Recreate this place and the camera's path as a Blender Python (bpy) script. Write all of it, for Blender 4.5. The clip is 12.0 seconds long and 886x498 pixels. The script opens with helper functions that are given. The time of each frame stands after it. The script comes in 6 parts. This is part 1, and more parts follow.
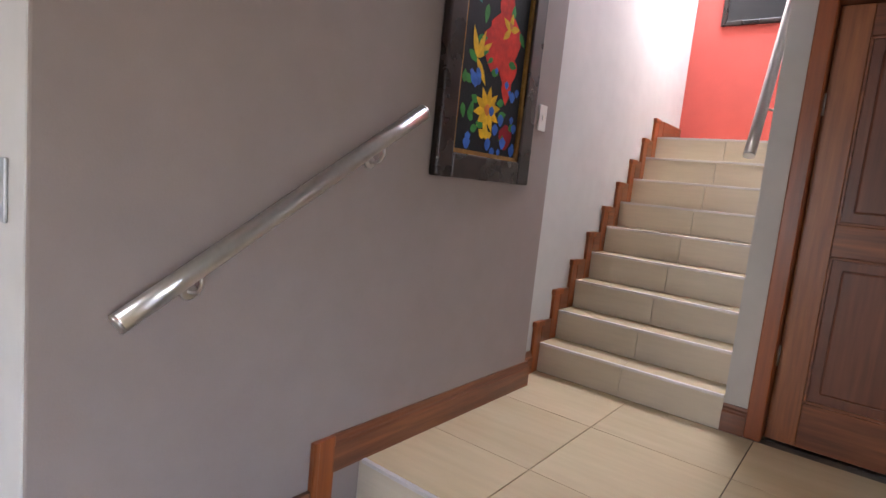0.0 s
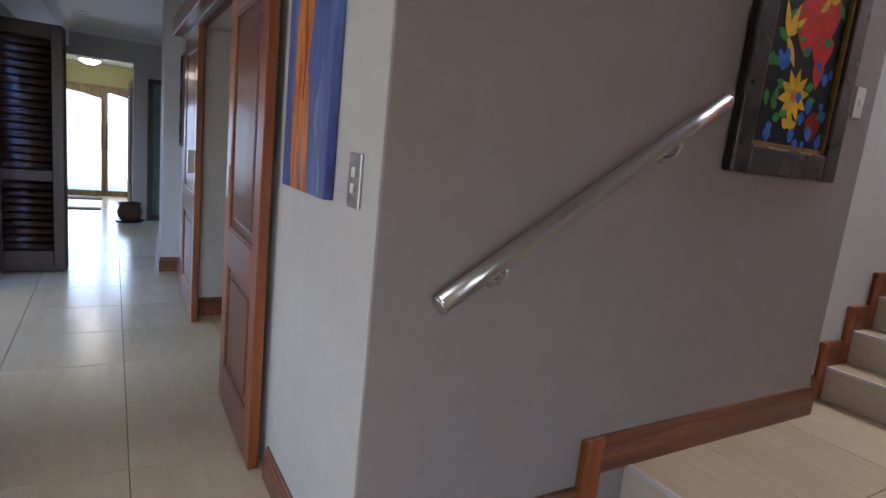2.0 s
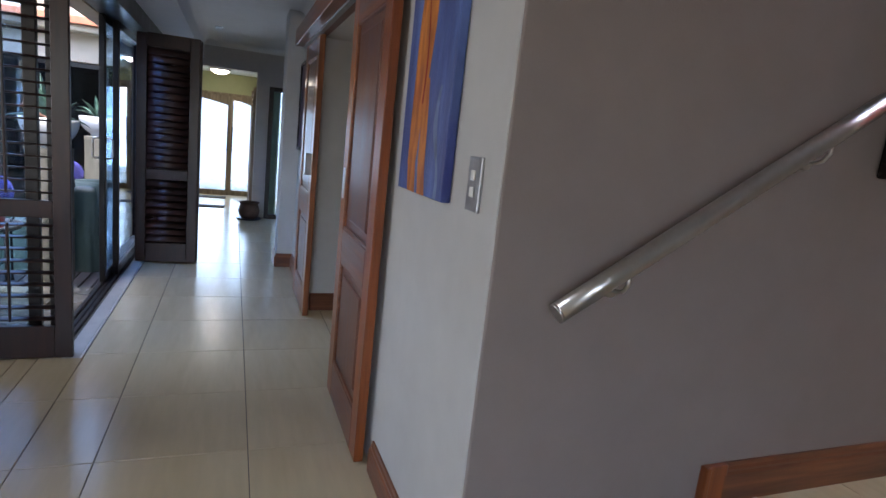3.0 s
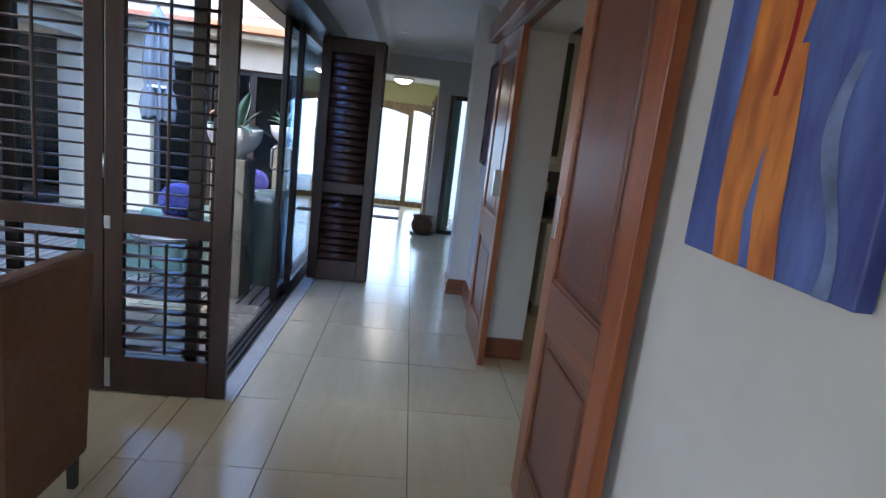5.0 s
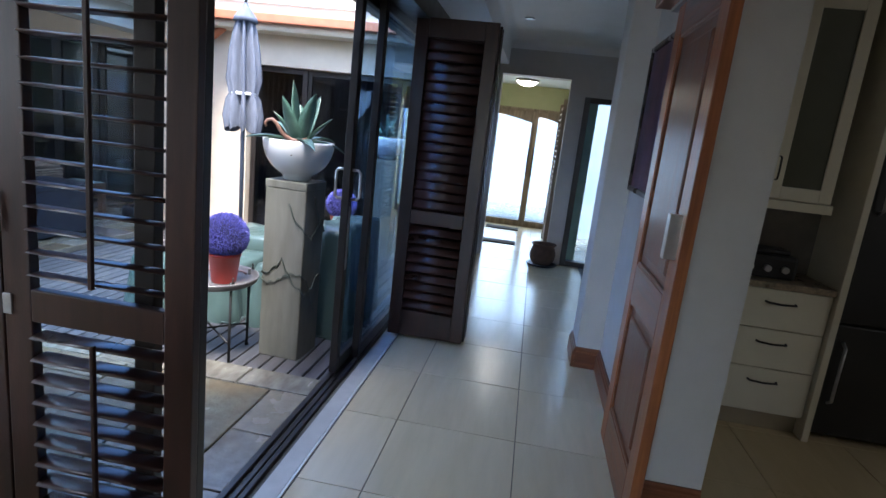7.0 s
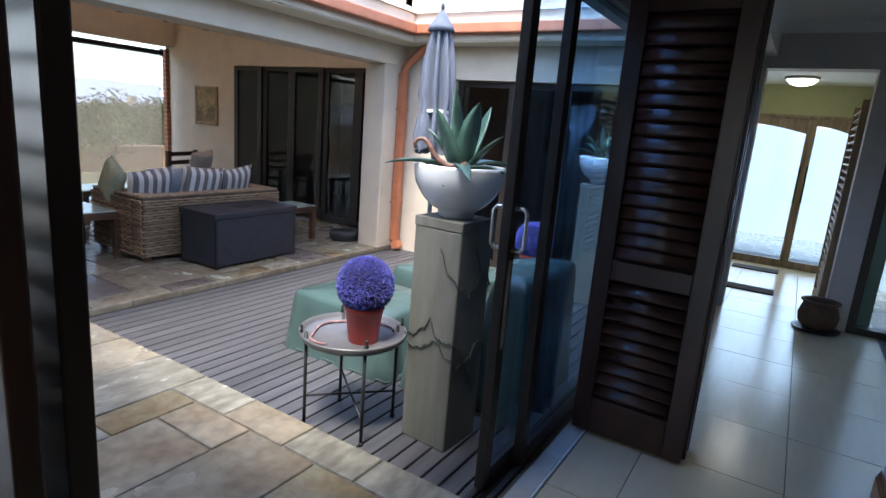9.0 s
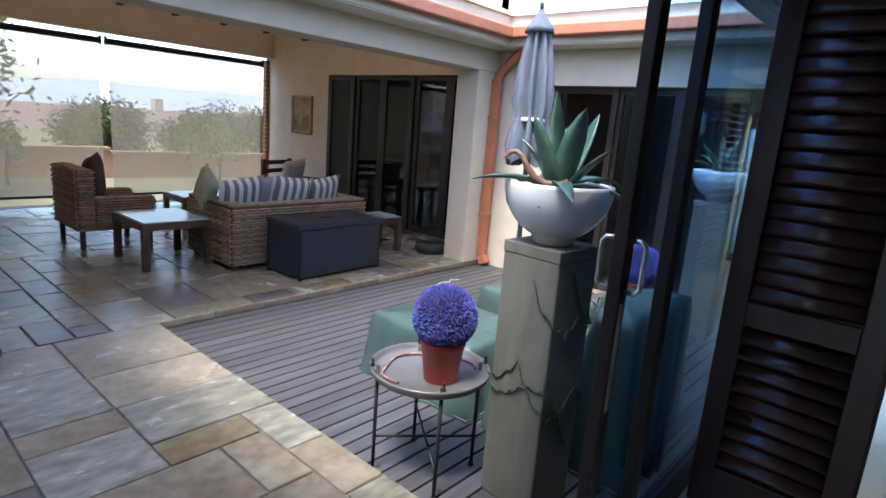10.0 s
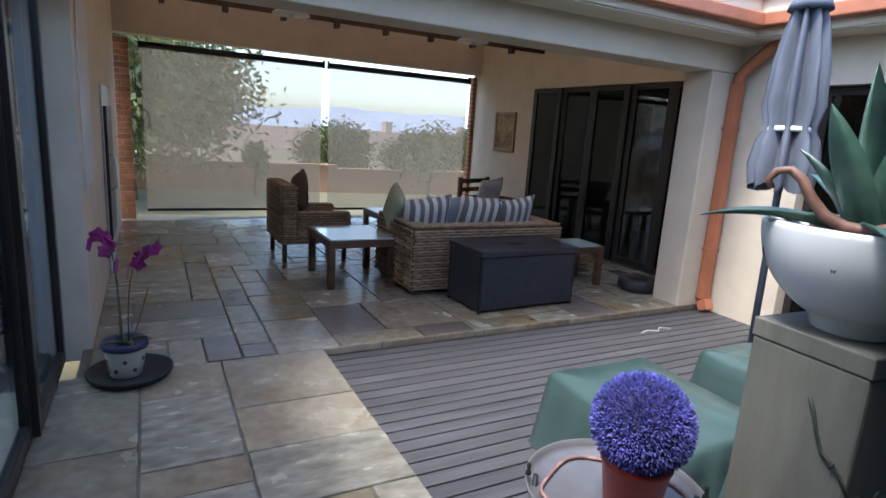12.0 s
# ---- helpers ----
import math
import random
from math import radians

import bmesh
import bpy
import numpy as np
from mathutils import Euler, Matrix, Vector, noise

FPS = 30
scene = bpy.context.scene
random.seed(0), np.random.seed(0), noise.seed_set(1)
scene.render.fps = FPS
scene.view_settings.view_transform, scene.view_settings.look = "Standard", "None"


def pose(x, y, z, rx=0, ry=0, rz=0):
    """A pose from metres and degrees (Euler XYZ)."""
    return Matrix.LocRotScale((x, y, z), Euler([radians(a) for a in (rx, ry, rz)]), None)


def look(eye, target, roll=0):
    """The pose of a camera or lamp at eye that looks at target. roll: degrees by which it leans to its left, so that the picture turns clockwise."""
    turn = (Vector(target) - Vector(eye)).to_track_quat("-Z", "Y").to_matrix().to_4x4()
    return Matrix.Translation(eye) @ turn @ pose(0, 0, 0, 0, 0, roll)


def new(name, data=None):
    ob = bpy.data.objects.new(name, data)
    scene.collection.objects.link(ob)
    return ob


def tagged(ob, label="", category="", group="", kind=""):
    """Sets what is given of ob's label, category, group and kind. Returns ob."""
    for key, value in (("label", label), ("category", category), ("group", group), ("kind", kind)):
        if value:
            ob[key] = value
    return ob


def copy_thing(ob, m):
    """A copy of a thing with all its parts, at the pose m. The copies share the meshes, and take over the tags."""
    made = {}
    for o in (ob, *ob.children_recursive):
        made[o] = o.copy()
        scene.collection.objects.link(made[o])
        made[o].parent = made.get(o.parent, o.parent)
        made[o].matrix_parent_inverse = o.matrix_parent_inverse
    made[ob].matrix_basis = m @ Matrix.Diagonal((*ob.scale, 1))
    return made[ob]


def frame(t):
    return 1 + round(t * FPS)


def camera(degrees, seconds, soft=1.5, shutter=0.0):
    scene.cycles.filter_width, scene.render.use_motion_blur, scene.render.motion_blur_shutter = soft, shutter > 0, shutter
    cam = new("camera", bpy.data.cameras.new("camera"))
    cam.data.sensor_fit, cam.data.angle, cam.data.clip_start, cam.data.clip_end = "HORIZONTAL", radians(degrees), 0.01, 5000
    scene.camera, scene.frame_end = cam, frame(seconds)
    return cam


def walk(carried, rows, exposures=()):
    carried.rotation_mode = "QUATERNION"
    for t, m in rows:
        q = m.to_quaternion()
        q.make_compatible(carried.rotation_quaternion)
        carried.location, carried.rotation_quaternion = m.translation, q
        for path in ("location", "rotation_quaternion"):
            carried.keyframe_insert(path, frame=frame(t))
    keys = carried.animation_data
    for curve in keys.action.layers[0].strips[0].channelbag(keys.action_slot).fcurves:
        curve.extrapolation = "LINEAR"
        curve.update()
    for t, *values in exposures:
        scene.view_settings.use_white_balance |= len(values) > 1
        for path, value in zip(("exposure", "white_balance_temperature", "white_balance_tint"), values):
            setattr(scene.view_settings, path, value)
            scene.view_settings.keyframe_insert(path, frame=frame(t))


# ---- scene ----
cam = camera(76.5, 12.0)
PATH = [
    (0, (0.33, 0.357, 1.464), (-0.88, 1.931, 1.221), 5.9),
    (0.5, (0.35, 0.353, 1.459), (-1.048, 1.757, 1.188), 5.8),
    (1, (0.289, 0.288, 1.45), (-1.218, 1.569, 1.153), 5.8),
    (1.5, (0.201, 0.215, 1.447), (-1.393, 1.379, 1.124), 6.0),
    (2, (0.161, 0.186, 1.444), (-1.527, 1.201, 1.1), 6.0),
    (2.5, (0.142, 0.162, 1.434), (-1.626, 1.026, 1.079), 6.1),
    (3, (0.124, 0.138, 1.435), (-1.709, 0.849, 1.071), 6.3),
    (5, (-0.772, 0.118, 1.429), (-2.727, 0.271, 1.036), 6.9),
    (5.5, (-1.103, 0.112, 1.436), (-3.064, 0.159, 1.045), 7.2),
    (6, (-1.459, 0.180, 1.455), (-3.414, 0.135, 1.050), 6.7),
    (6.5, (-1.815, 0.167, 1.430), (-3.770, 0.003, 1.038), 6.8),
    (7, (-2.130, 0.150, 1.465), (-4.063, -0.125, 1.050), 6.5),
    (9, (-3.178, 0.058, 1.475), (-4.842, -0.965, 1.045), 4.6),
    (9.5, (-3.357, -0.04, 1.483), (-4.939, -1.186, 1.055), 4.7),
    (10, (-3.476, -0.156, 1.482), (-4.955, -1.433, 1.055), 4.5),
    (10.5, (-3.664, -0.285, 1.462), (-5.010, -1.703, 1.041), 4.4),
    (11, (-3.780, -0.407, 1.457), (-5.008, -1.932, 1.047), 4.3),
    (11.5, (-3.890, -0.515, 1.453), (-4.965, -2.150, 1.043), 4.0),
    (12, (-4.040, -0.632, 1.445), (-4.957, -2.364, 1.031), 3.8),
]
EXPOSURES = [(0, 4.15, 6500, 20), (1, 3.9, 6400, 19), (1.5, 3.65, 6300, 18), (2.5, 3.3, 6150, 16), (3.2, 3.25, 6100, 15), (5, 3.35, 6000, 13), (7, 3.2, 5850, 11), (8.8, 2.75, 5950, 9), (9.5, 2.65, 5950, 8), (10.5, 2.6, 5850, 8), (11.5, 2.45, 5800, 8), (12, 2.3, 5800, 8)]
walk(cam, [(t, look(eye, target, roll)) for t, eye, target, roll in PATH], EXPOSURES)

# ---- world, sun, large lights ----
world = bpy.data.worlds.new("sky")
scene.world = world
world.use_nodes = True
_n = world.node_tree.nodes
_sky = _n.new("ShaderNodeTexSky")
_sky.sky_type = 'NISHITA'
_sky.sun_disc = False
SUN_DIR = Vector((-0.45, -0.13, -1.0)).normalized()
_sky.sun_elevation = math.asin(-SUN_DIR.z)
_sky.sun_rotation = math.atan2(-SUN_DIR.x, -SUN_DIR.y)
_sky.dust_density = 2.0
_n["Background"].inputs["Strength"].default_value = 0.15
world.node_tree.links.new(_sky.outputs[0], _n["Background"].inputs["Color"])
_sd = bpy.data.lights.new("sun", 'SUN')
_sd.energy = 1.3
_sd.angle = radians(12)
_sd.color = (1.0, 0.95, 0.87)
sun = new("sun", _sd)
sun.matrix_world = Matrix.Translation((0, 0, 12)) @ SUN_DIR.to_track_quat("-Z", "Y").to_matrix().to_4x4()


def area(name, eye, target, w, h, power, colour=(1, 1, 1)):
    """An area lamp: daylight standing in an opening, or added fill."""
    d = bpy.data.lights.new(name, 'AREA')
    d.shape, d.size, d.size_y, d.energy, d.color = 'RECTANGLE', w, h, power, colour
    o = new(name, d)
    o.matrix_world = look(eye, target)
    return o


# Fill lamp added in an assumed east opening, out of view.
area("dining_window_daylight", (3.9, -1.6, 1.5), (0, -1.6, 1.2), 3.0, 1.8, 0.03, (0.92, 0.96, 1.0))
# Fill added from the south to brighten the corridor wall and floor.
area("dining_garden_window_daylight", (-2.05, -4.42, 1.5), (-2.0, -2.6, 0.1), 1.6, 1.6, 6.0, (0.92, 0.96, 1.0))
area("stair_skylight_daylight", (-0.6, 5.6, 4.3), (-0.7, 5.0, 0), 1.0, 1.6, 12, (0.80, 0.89, 1.0))
area("entrance_daylight", (-12.3, -0.05, 1.3), (-8, 0, 0.2), 1.3, 2.0, 5, (1.0, 0.98, 0.95))
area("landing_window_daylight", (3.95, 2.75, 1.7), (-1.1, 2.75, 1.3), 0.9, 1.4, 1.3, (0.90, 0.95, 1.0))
# Added warm fill for the kitchen; the wall behind it has no opening.
area("kitchen_daylight", (-3.4, 4.4, 1.6), (-4.0, 1.0, 1.0), 1.6, 1.0, 0.8, (1.0, 0.94, 0.82))


# ---- materials ----
def mat(name, colour, rough=0.6, metal=0.0, var=0.12, scale=6.0, bump=0.05, bump_scale=60.0, second=None, mix_scale=None,
        stretch=(1, 1, 1), per_object=0.0, per_island=0.0, spec=None, rough_var=0.1, transmission=0.0, coat=0.0):
    m = bpy.data.materials.new(name)
    m.use_nodes = True
    nt = m.node_tree
    n, l = nt.nodes, nt.links
    b = n["Principled BSDF"]
    tc = n.new("ShaderNodeTexCoord")
    mp = n.new("ShaderNodeMapping")
    mp.inputs["Scale"].default_value = stretch
    l.new(tc.outputs["Object"], mp.inputs["Vector"])
    shift = n.new("ShaderNodeMath")
    shift.operation = 'MULTIPLY'
    shift.inputs[1].default_value = 61.0
    l.new(n.new("ShaderNodeObjectInfo").outputs["Random"], shift.inputs[0])
    l.new(shift.outputs[0], mp.inputs["Location"])
    big = n.new("ShaderNodeTexNoise")
    big.inputs["Scale"].default_value = mix_scale or scale * 0.25
    big.inputs["Detail"].default_value = 5
    fine = n.new("ShaderNodeTexNoise")
    fine.inputs["Scale"].default_value = scale
    fine.inputs["Detail"].default_value = 6
    for t in (big, fine):
        l.new(mp.outputs[0], t.inputs["Vector"])
    ramp = n.new("ShaderNodeValToRGB")
    c2 = second or tuple(max(0.0, c * (1 - 2.2 * var)) for c in colour)
    ramp.color_ramp.elements[0].position, ramp.color_ramp.elements[1].position = 0.32, 0.68
    ramp.color_ramp.elements[0].color = (*c2, 1)
    ramp.color_ramp.elements[1].color = (*colour, 1)
    l.new(big.outputs["Fac"], ramp.inputs["Fac"])
    mixf = n.new("ShaderNodeMix")
    mixf.data_type, mixf.blend_type = 'RGBA', 'MULTIPLY'
    mixf.inputs["Factor"].default_value = 1.0
    g = n.new("ShaderNodeMapRange")
    g.inputs["From Min"].default_value, g.inputs["From Max"].default_value = 0.3, 0.7
    g.inputs["To Min"].default_value, g.inputs["To Max"].default_value = 1 - var, 1 + var * 0.4
    l.new(fine.outputs["Fac"], g.inputs["Value"])
    l.new(ramp.outputs["Color"], mixf.inputs["A"])
    l.new(g.outputs[0], mixf.inputs["B"])
    out = mixf.outputs["Result"]
    if per_object or per_island:
        src = n.new("ShaderNodeObjectInfo").outputs["Random"] if per_object else n.new("ShaderNodeNewGeometry").outputs["Random Per Island"]
        amount = per_object or per_island
        r = n.new("ShaderNodeMapRange")
        r.inputs["To Min"].default_value, r.inputs["To Max"].default_value = 1 - amount, 1 + amount * 0.6
        l.new(src, r.inputs["Value"])
        m2 = n.new("ShaderNodeMix")
        m2.data_type, m2.blend_type = 'RGBA', 'MULTIPLY'
        m2.inputs["Factor"].default_value = 1.0
        l.new(out, m2.inputs["A"])
        l.new(r.outputs[0], m2.inputs["B"])
        out = m2.outputs["Result"]
    l.new(out, b.inputs["Base Color"])
    rr = n.new("ShaderNodeMapRange")
    rr.inputs["To Min"].default_value, rr.inputs["To Max"].default_value = max(0.02, rough - rough_var), min(1.0, rough + rough_var)
    l.new(big.outputs["Fac"], rr.inputs["Value"])
    l.new(rr.outputs[0], b.inputs["Roughness"])
    b.inputs["Metallic"].default_value = metal
    if spec is not None:
        b.inputs["Specular IOR Level"].default_value = spec
    if coat:
        b.inputs["Coat Weight"].default_value = coat
        b.inputs["Coat Roughness"].default_value = 0.15
    if transmission:
        b.inputs["Transmission Weight"].default_value = transmission
    if bump:
        bn = n.new("ShaderNodeTexNoise")
        bn.inputs["Scale"].default_value = bump_scale
        bn.inputs["Detail"].default_value = 4
        l.new(mp.outputs[0], bn.inputs["Vector"])
        bp = n.new("ShaderNodeBump")
        bp.inputs["Strength"].default_value = bump
        bp.inputs["Distance"].default_value = 0.01
        l.new(bn.outputs["Fac"], bp.inputs["Height"])
        l.new(bp.outputs[0], b.inputs["Normal"])
    return m


def glow(name, colour, strength):
    m = bpy.data.materials.new(name)
    m.use_nodes = True
    b = m.node_tree.nodes["Principled BSDF"]
    b.inputs["Base Color"].default_value = (*colour, 1)
    b.inputs["Emission Color"].default_value = (*colour, 1)
    b.inputs["Emission Strength"].default_value = strength
    return m


def glass_mat(name, tint=(1, 1, 1), least=0.04, most=0.75):
    """A thin pane: clear, with a mirror sheen that grows at a slant, alike from both sides."""
    m = bpy.data.materials.new(name)
    m.use_nodes = True
    n, l = m.node_tree.nodes, m.node_tree.links
    n.remove(n["Principled BSDF"])
    tr, gl, mx, lw_, pw, mr = (n.new(k) for k in ("ShaderNodeBsdfTransparent", "ShaderNodeBsdfGlossy", "ShaderNodeMixShader", "ShaderNodeLayerWeight", "ShaderNodeMath", "ShaderNodeMapRange"))
    tr.inputs["Color"].default_value = (*tint, 1)
    gl.inputs["Roughness"].default_value = 0.02
    pw.operation = 'POWER'
    pw.inputs[1].default_value = 5.0
    mr.inputs["To Min"].default_value, mr.inputs["To Max"].default_value = least, most
    lw_.inputs["Blend"].default_value = 0.5
    l.new(lw_.outputs["Facing"], pw.inputs[0])
    l.new(pw.outputs[0], mr.inputs["Value"])
    l.new(mr.outputs[0], mx.inputs[0])
    l.new(tr.outputs[0], mx.inputs[1])
    l.new(gl.outputs[0], mx.inputs[2])
    l.new(mx.outputs[0], n["Material Output"].inputs["Surface"])
    return m


def screen_mat(name):
    """Woven sunscreen mesh: part open holes, part pale threads that let light through."""
    m = bpy.data.materials.new(name)
    m.use_nodes = True
    n, l = m.node_tree.nodes, m.node_tree.links
    n.remove(n["Principled BSDF"])
    tr, df, tl, a, mx = (n.new(k) for k in ("ShaderNodeBsdfTransparent", "ShaderNodeBsdfDiffuse", "ShaderNodeBsdfTranslucent", "ShaderNodeMixShader", "ShaderNodeMixShader"))
    df.inputs["Color"].default_value = (0.26, 0.18, 0.11, 1)
    tl.inputs["Color"].default_value = (0.64, 0.49, 0.33, 1)
    a.inputs[0].default_value = 0.6
    mx.inputs[0].default_value = 0.42
    l.new(df.outputs[0], a.inputs[1])
    l.new(tl.outputs[0], a.inputs[2])
    l.new(tr.outputs[0], mx.inputs[1])
    l.new(a.outputs[0], mx.inputs[2])
    l.new(mx.outputs[0], n["Material Output"].inputs["Surface"])
    return m


WALL = mat("painted plaster, warm grey", (0.50, 0.47, 0.44), 0.75, var=0.03, scale=9, bump=0.08, bump_scale=140, rough_var=0.05)
# Shade and warm bounce on the pale stair wall are put into this colour.
WALL_SHADED = mat("painted plaster, darkened for shade", (0.31, 0.252, 0.232), 0.75, var=0.03, scale=9, bump=0.08, bump_scale=140, rough_var=0.05)
WALL_PALE = mat("painted plaster, pale", (0.56, 0.545, 0.52), 0.7, var=0.03, scale=9, bump=0.08, bump_scale=140, rough_var=0.05)
WALL_OUT = mat("painted exterior plaster, beige", (0.60, 0.51, 0.39), 0.85, var=0.06, scale=5, bump=0.15, bump_scale=90)
WALL_GREEN = mat("painted plaster, olive green", (0.40, 0.40, 0.22), 0.75, var=0.03, scale=9, bump=0.06, bump_scale=140)
WALL_RED = mat("painted plaster, coral red", (0.62, 0.10, 0.075), 0.7, var=0.04, scale=7, bump=0.06, bump_scale=140)
CEIL = mat("ceiling paint, white", (0.74, 0.74, 0.73), 0.8, var=0.02, scale=9, bump=0.05, bump_scale=120)
TILE = mat("porcelain floor tile, cream travertine look", (0.66, 0.545, 0.35), 0.20, var=0.06, scale=10, second=(0.60, 0.485, 0.30), mix_scale=1.6,
           stretch=(0.35, 2.4, 1), bump=0.015, bump_scale=30, per_object=0.05, rough_var=0.015)
RISER = mat("porcelain riser tile, pale cream", (0.66, 0.58, 0.46), 0.35, var=0.05, scale=14, second=(0.60, 0.52, 0.40), mix_scale=2.2,
            stretch=(0.4, 1, 4.0), bump=0.015, bump_scale=30, per_object=0.05)
GROUT = mat("grey tile grout", (0.16, 0.14, 0.11), 0.9, var=0.15, scale=60, bump=0.1)
STONE = mat("tumbled travertine and sandstone paving", (0.27, 0.23, 0.165), 0.24, var=0.28, scale=16, second=(0.20, 0.175, 0.135), mix_scale=3.2,
            bump=0.25, bump_scale=35, per_object=0.30, rough_var=0.18)
DECK = mat("composite decking, charcoal grey", (0.080, 0.076, 0.080), 0.55, var=0.18, scale=14, stretch=(0.25, 4, 1), bump=0.2, bump_scale=60, per_object=0.10)
# Near-black colour stands in for the shade in the deck's gaps.
SHADOW_GAP = mat("near-black shade under the deck", (0.02, 0.018, 0.016), 0.95)
MERANTI = mat("varnished meranti wood, red brown", (0.34, 0.085, 0.017), 0.36, var=0.20, scale=9, second=(0.20, 0.050, 0.012), mix_scale=3.0,
              stretch=(7, 7, 0.45), bump=0.06, bump_scale=50, coat=0.10)
MERANTI_H = mat("varnished meranti wood, level grain", (0.25, 0.085, 0.032), 0.34, var=0.30, scale=9, second=(0.13, 0.040, 0.018), mix_scale=3.0,
                stretch=(0.5, 0.5, 8), bump=0.06, bump_scale=50, coat=0.10)
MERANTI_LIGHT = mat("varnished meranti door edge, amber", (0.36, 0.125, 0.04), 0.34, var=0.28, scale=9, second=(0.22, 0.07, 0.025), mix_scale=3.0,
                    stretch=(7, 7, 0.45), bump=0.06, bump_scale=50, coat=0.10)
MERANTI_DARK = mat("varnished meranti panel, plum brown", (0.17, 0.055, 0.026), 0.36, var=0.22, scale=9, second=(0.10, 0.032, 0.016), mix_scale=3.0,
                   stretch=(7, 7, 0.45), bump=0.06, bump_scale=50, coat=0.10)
SHUTTER = mat("stained shutter wood, dark brown", (0.045, 0.016, 0.010), 0.34, var=0.25, scale=10, stretch=(4, 4, 0.5), bump=0.05, bump_scale=60)
SLAT = mat("stained shutter louvre, dark brown", (0.055, 0.024, 0.018), 0.30, var=0.2, scale=10, stretch=(1, 0.4, 4), bump=0.03)
ALU_DARK = mat("powder-coated aluminium, dark bronze", (0.030, 0.024, 0.021), 0.35, metal=0.3, var=0.1, scale=30, bump=0.02)
STEEL = mat("brushed stainless steel", (0.62, 0.60, 0.57), 0.30, metal=1.0, var=0.03, scale=60, bump=0.004, rough_var=0.03)
STEEL_DULL = mat("dull galvanised steel", (0.50, 0.50, 0.50), 0.42, metal=0.9, var=0.12, scale=40, bump=0.03)
GLASS = glass_mat("clear window glass", (0.74, 0.87, 1.0))
GLASS_DARK = glass_mat("tinted door glass", (0.30, 0.33, 0.38), 0.05)
SCREEN = screen_mat("sunscreen mesh, beige")
BLACK = mat("black satin paint", (0.018, 0.017, 0.017), 0.4, var=0.1, bump=0.02)
IRON = mat("black wrought iron", (0.035, 0.033, 0.032), 0.5, metal=0.5, var=0.15, scale=40, bump=0.08)
WHITE = mat("white satin paint", (0.78, 0.76, 0.70), 0.4, var=0.02, bump=0.02)
CREAM = mat("cream cabinet lacquer", (0.70, 0.64, 0.50), 0.38, var=0.03, bump=0.02)
PLASTIC_W = mat("white switch plastic", (0.72, 0.70, 0.66), 0.35, var=0.02, bump=0)
# ---- building helpers ----
def box(bm, x0, y0, z0, x1, y1, z1, bevel=0.0, rot=None, at=None):
    """A box between two corners, its edges eased; rot and at turn and move it."""
    r = bmesh.ops.create_cube(bm, size=1.0)
    vs = r["verts"]
    m = Matrix.Translation(((x0 + x1) / 2, (y0 + y1) / 2, (z0 + z1) / 2)) @ Matrix.Diagonal((abs(x1 - x0), abs(y1 - y0), abs(z1 - z0), 1))
    bmesh.ops.transform(bm, matrix=m, verts=vs)
    if bevel:
        es = list({e for v in vs for e in v.link_edges})
        out = bmesh.ops.bevel(bm, geom=es, offset=bevel, segments=2, affect='EDGES', profile=0.5)
        vs = list({v for f in out["faces"] for v in f.verts} | {v for v in vs if v.is_valid})
    if rot is not None or at is not None:
        m2 = (Matrix.Translation(at) if at is not None else Matrix()) @ (rot if rot is not None else Matrix())
        bmesh.ops.transform(bm, matrix=m2, verts=[v for v in vs if v.is_valid])
    return bm


def B(*a, **k):
    return box(bmesh.new(), *a, **k)


def lathe(bm, profile, seg=32, at=(0, 0, 0)):
    """Turn a profile of (radius, height) pairs round the z axis."""
    rings = []
    for r, z in profile:
        rings.append([bm.verts.new((at[0] + r * math.cos(2 * math.pi * i / seg), at[1] + r * math.sin(2 * math.pi * i / seg), at[2] + z)) for i in range(seg)])
    for a, b in zip(rings, rings[1:]):
        for i in range(seg):
            bm.faces.new((a[i], a[(i + 1) % seg], b[(i + 1) % seg], b[i]))
    for ring, flip in ((rings[0], True), (rings[-1], False)):
        if profile[0 if flip else -1][0] > 1e-4:
            bm.faces.new(ring[::-1] if flip else ring)
    for f in bm.faces:
        f.smooth = True
    return bm


def tube(bm, pts, r, seg=10, taper=None, cap=True):
    """A round bar along the points; taper scales the radius from the first end to the last."""
    pts = [Vector(p) for p in pts]
    rings = []
    prev = None
    for i, p in enumerate(pts):
        d = (pts[min(i + 1, len(pts) - 1)] - pts[max(i - 1, 0)]).normalized()
        side = prev if prev is not None else (Vector((0, 0, 1)).cross(d) if abs(d.z) < 0.95 else Vector((1, 0, 0)).cross(d))
        side = (side - d * side.dot(d)).normalized()
        prev = side
        up = d.cross(side)
        rr = r if taper is None else r * (1 + (taper - 1) * i / (len(pts) - 1))
        rings.append([bm.verts.new(p + (side * math.cos(2 * math.pi * k / seg) + up * math.sin(2 * math.pi * k / seg)) * rr) for k in range(seg)])
    for a, b in zip(rings, rings[1:]):
        for k in range(seg):
            f = bm.faces.new((a[k], a[(k + 1) % seg], b[(k + 1) % seg], b[k]))
            f.smooth = True
    if cap:
        bm.faces.new(rings[0][::-1])
        bm.faces.new(rings[-1])
    return bm


def T(*a, **k):
    return tube(bmesh.new(), *a, **k)


def L(*a, **k):
    return lathe(bmesh.new(), *a, **k)


def arc(c, r, a0, a1, n=10, plane="xz"):
    out = []
    for i in range(n + 1):
        a = radians(a0 + (a1 - a0) * i / n)
        u, v = r * math.cos(a), r * math.sin(a)
        d = {"xz": (u, 0, v), "yz": (0, u, v), "xy": (u, v, 0)}[plane]
        out.append((c[0] + d[0], c[1] + d[1], c[2] + d[2]))
    return out


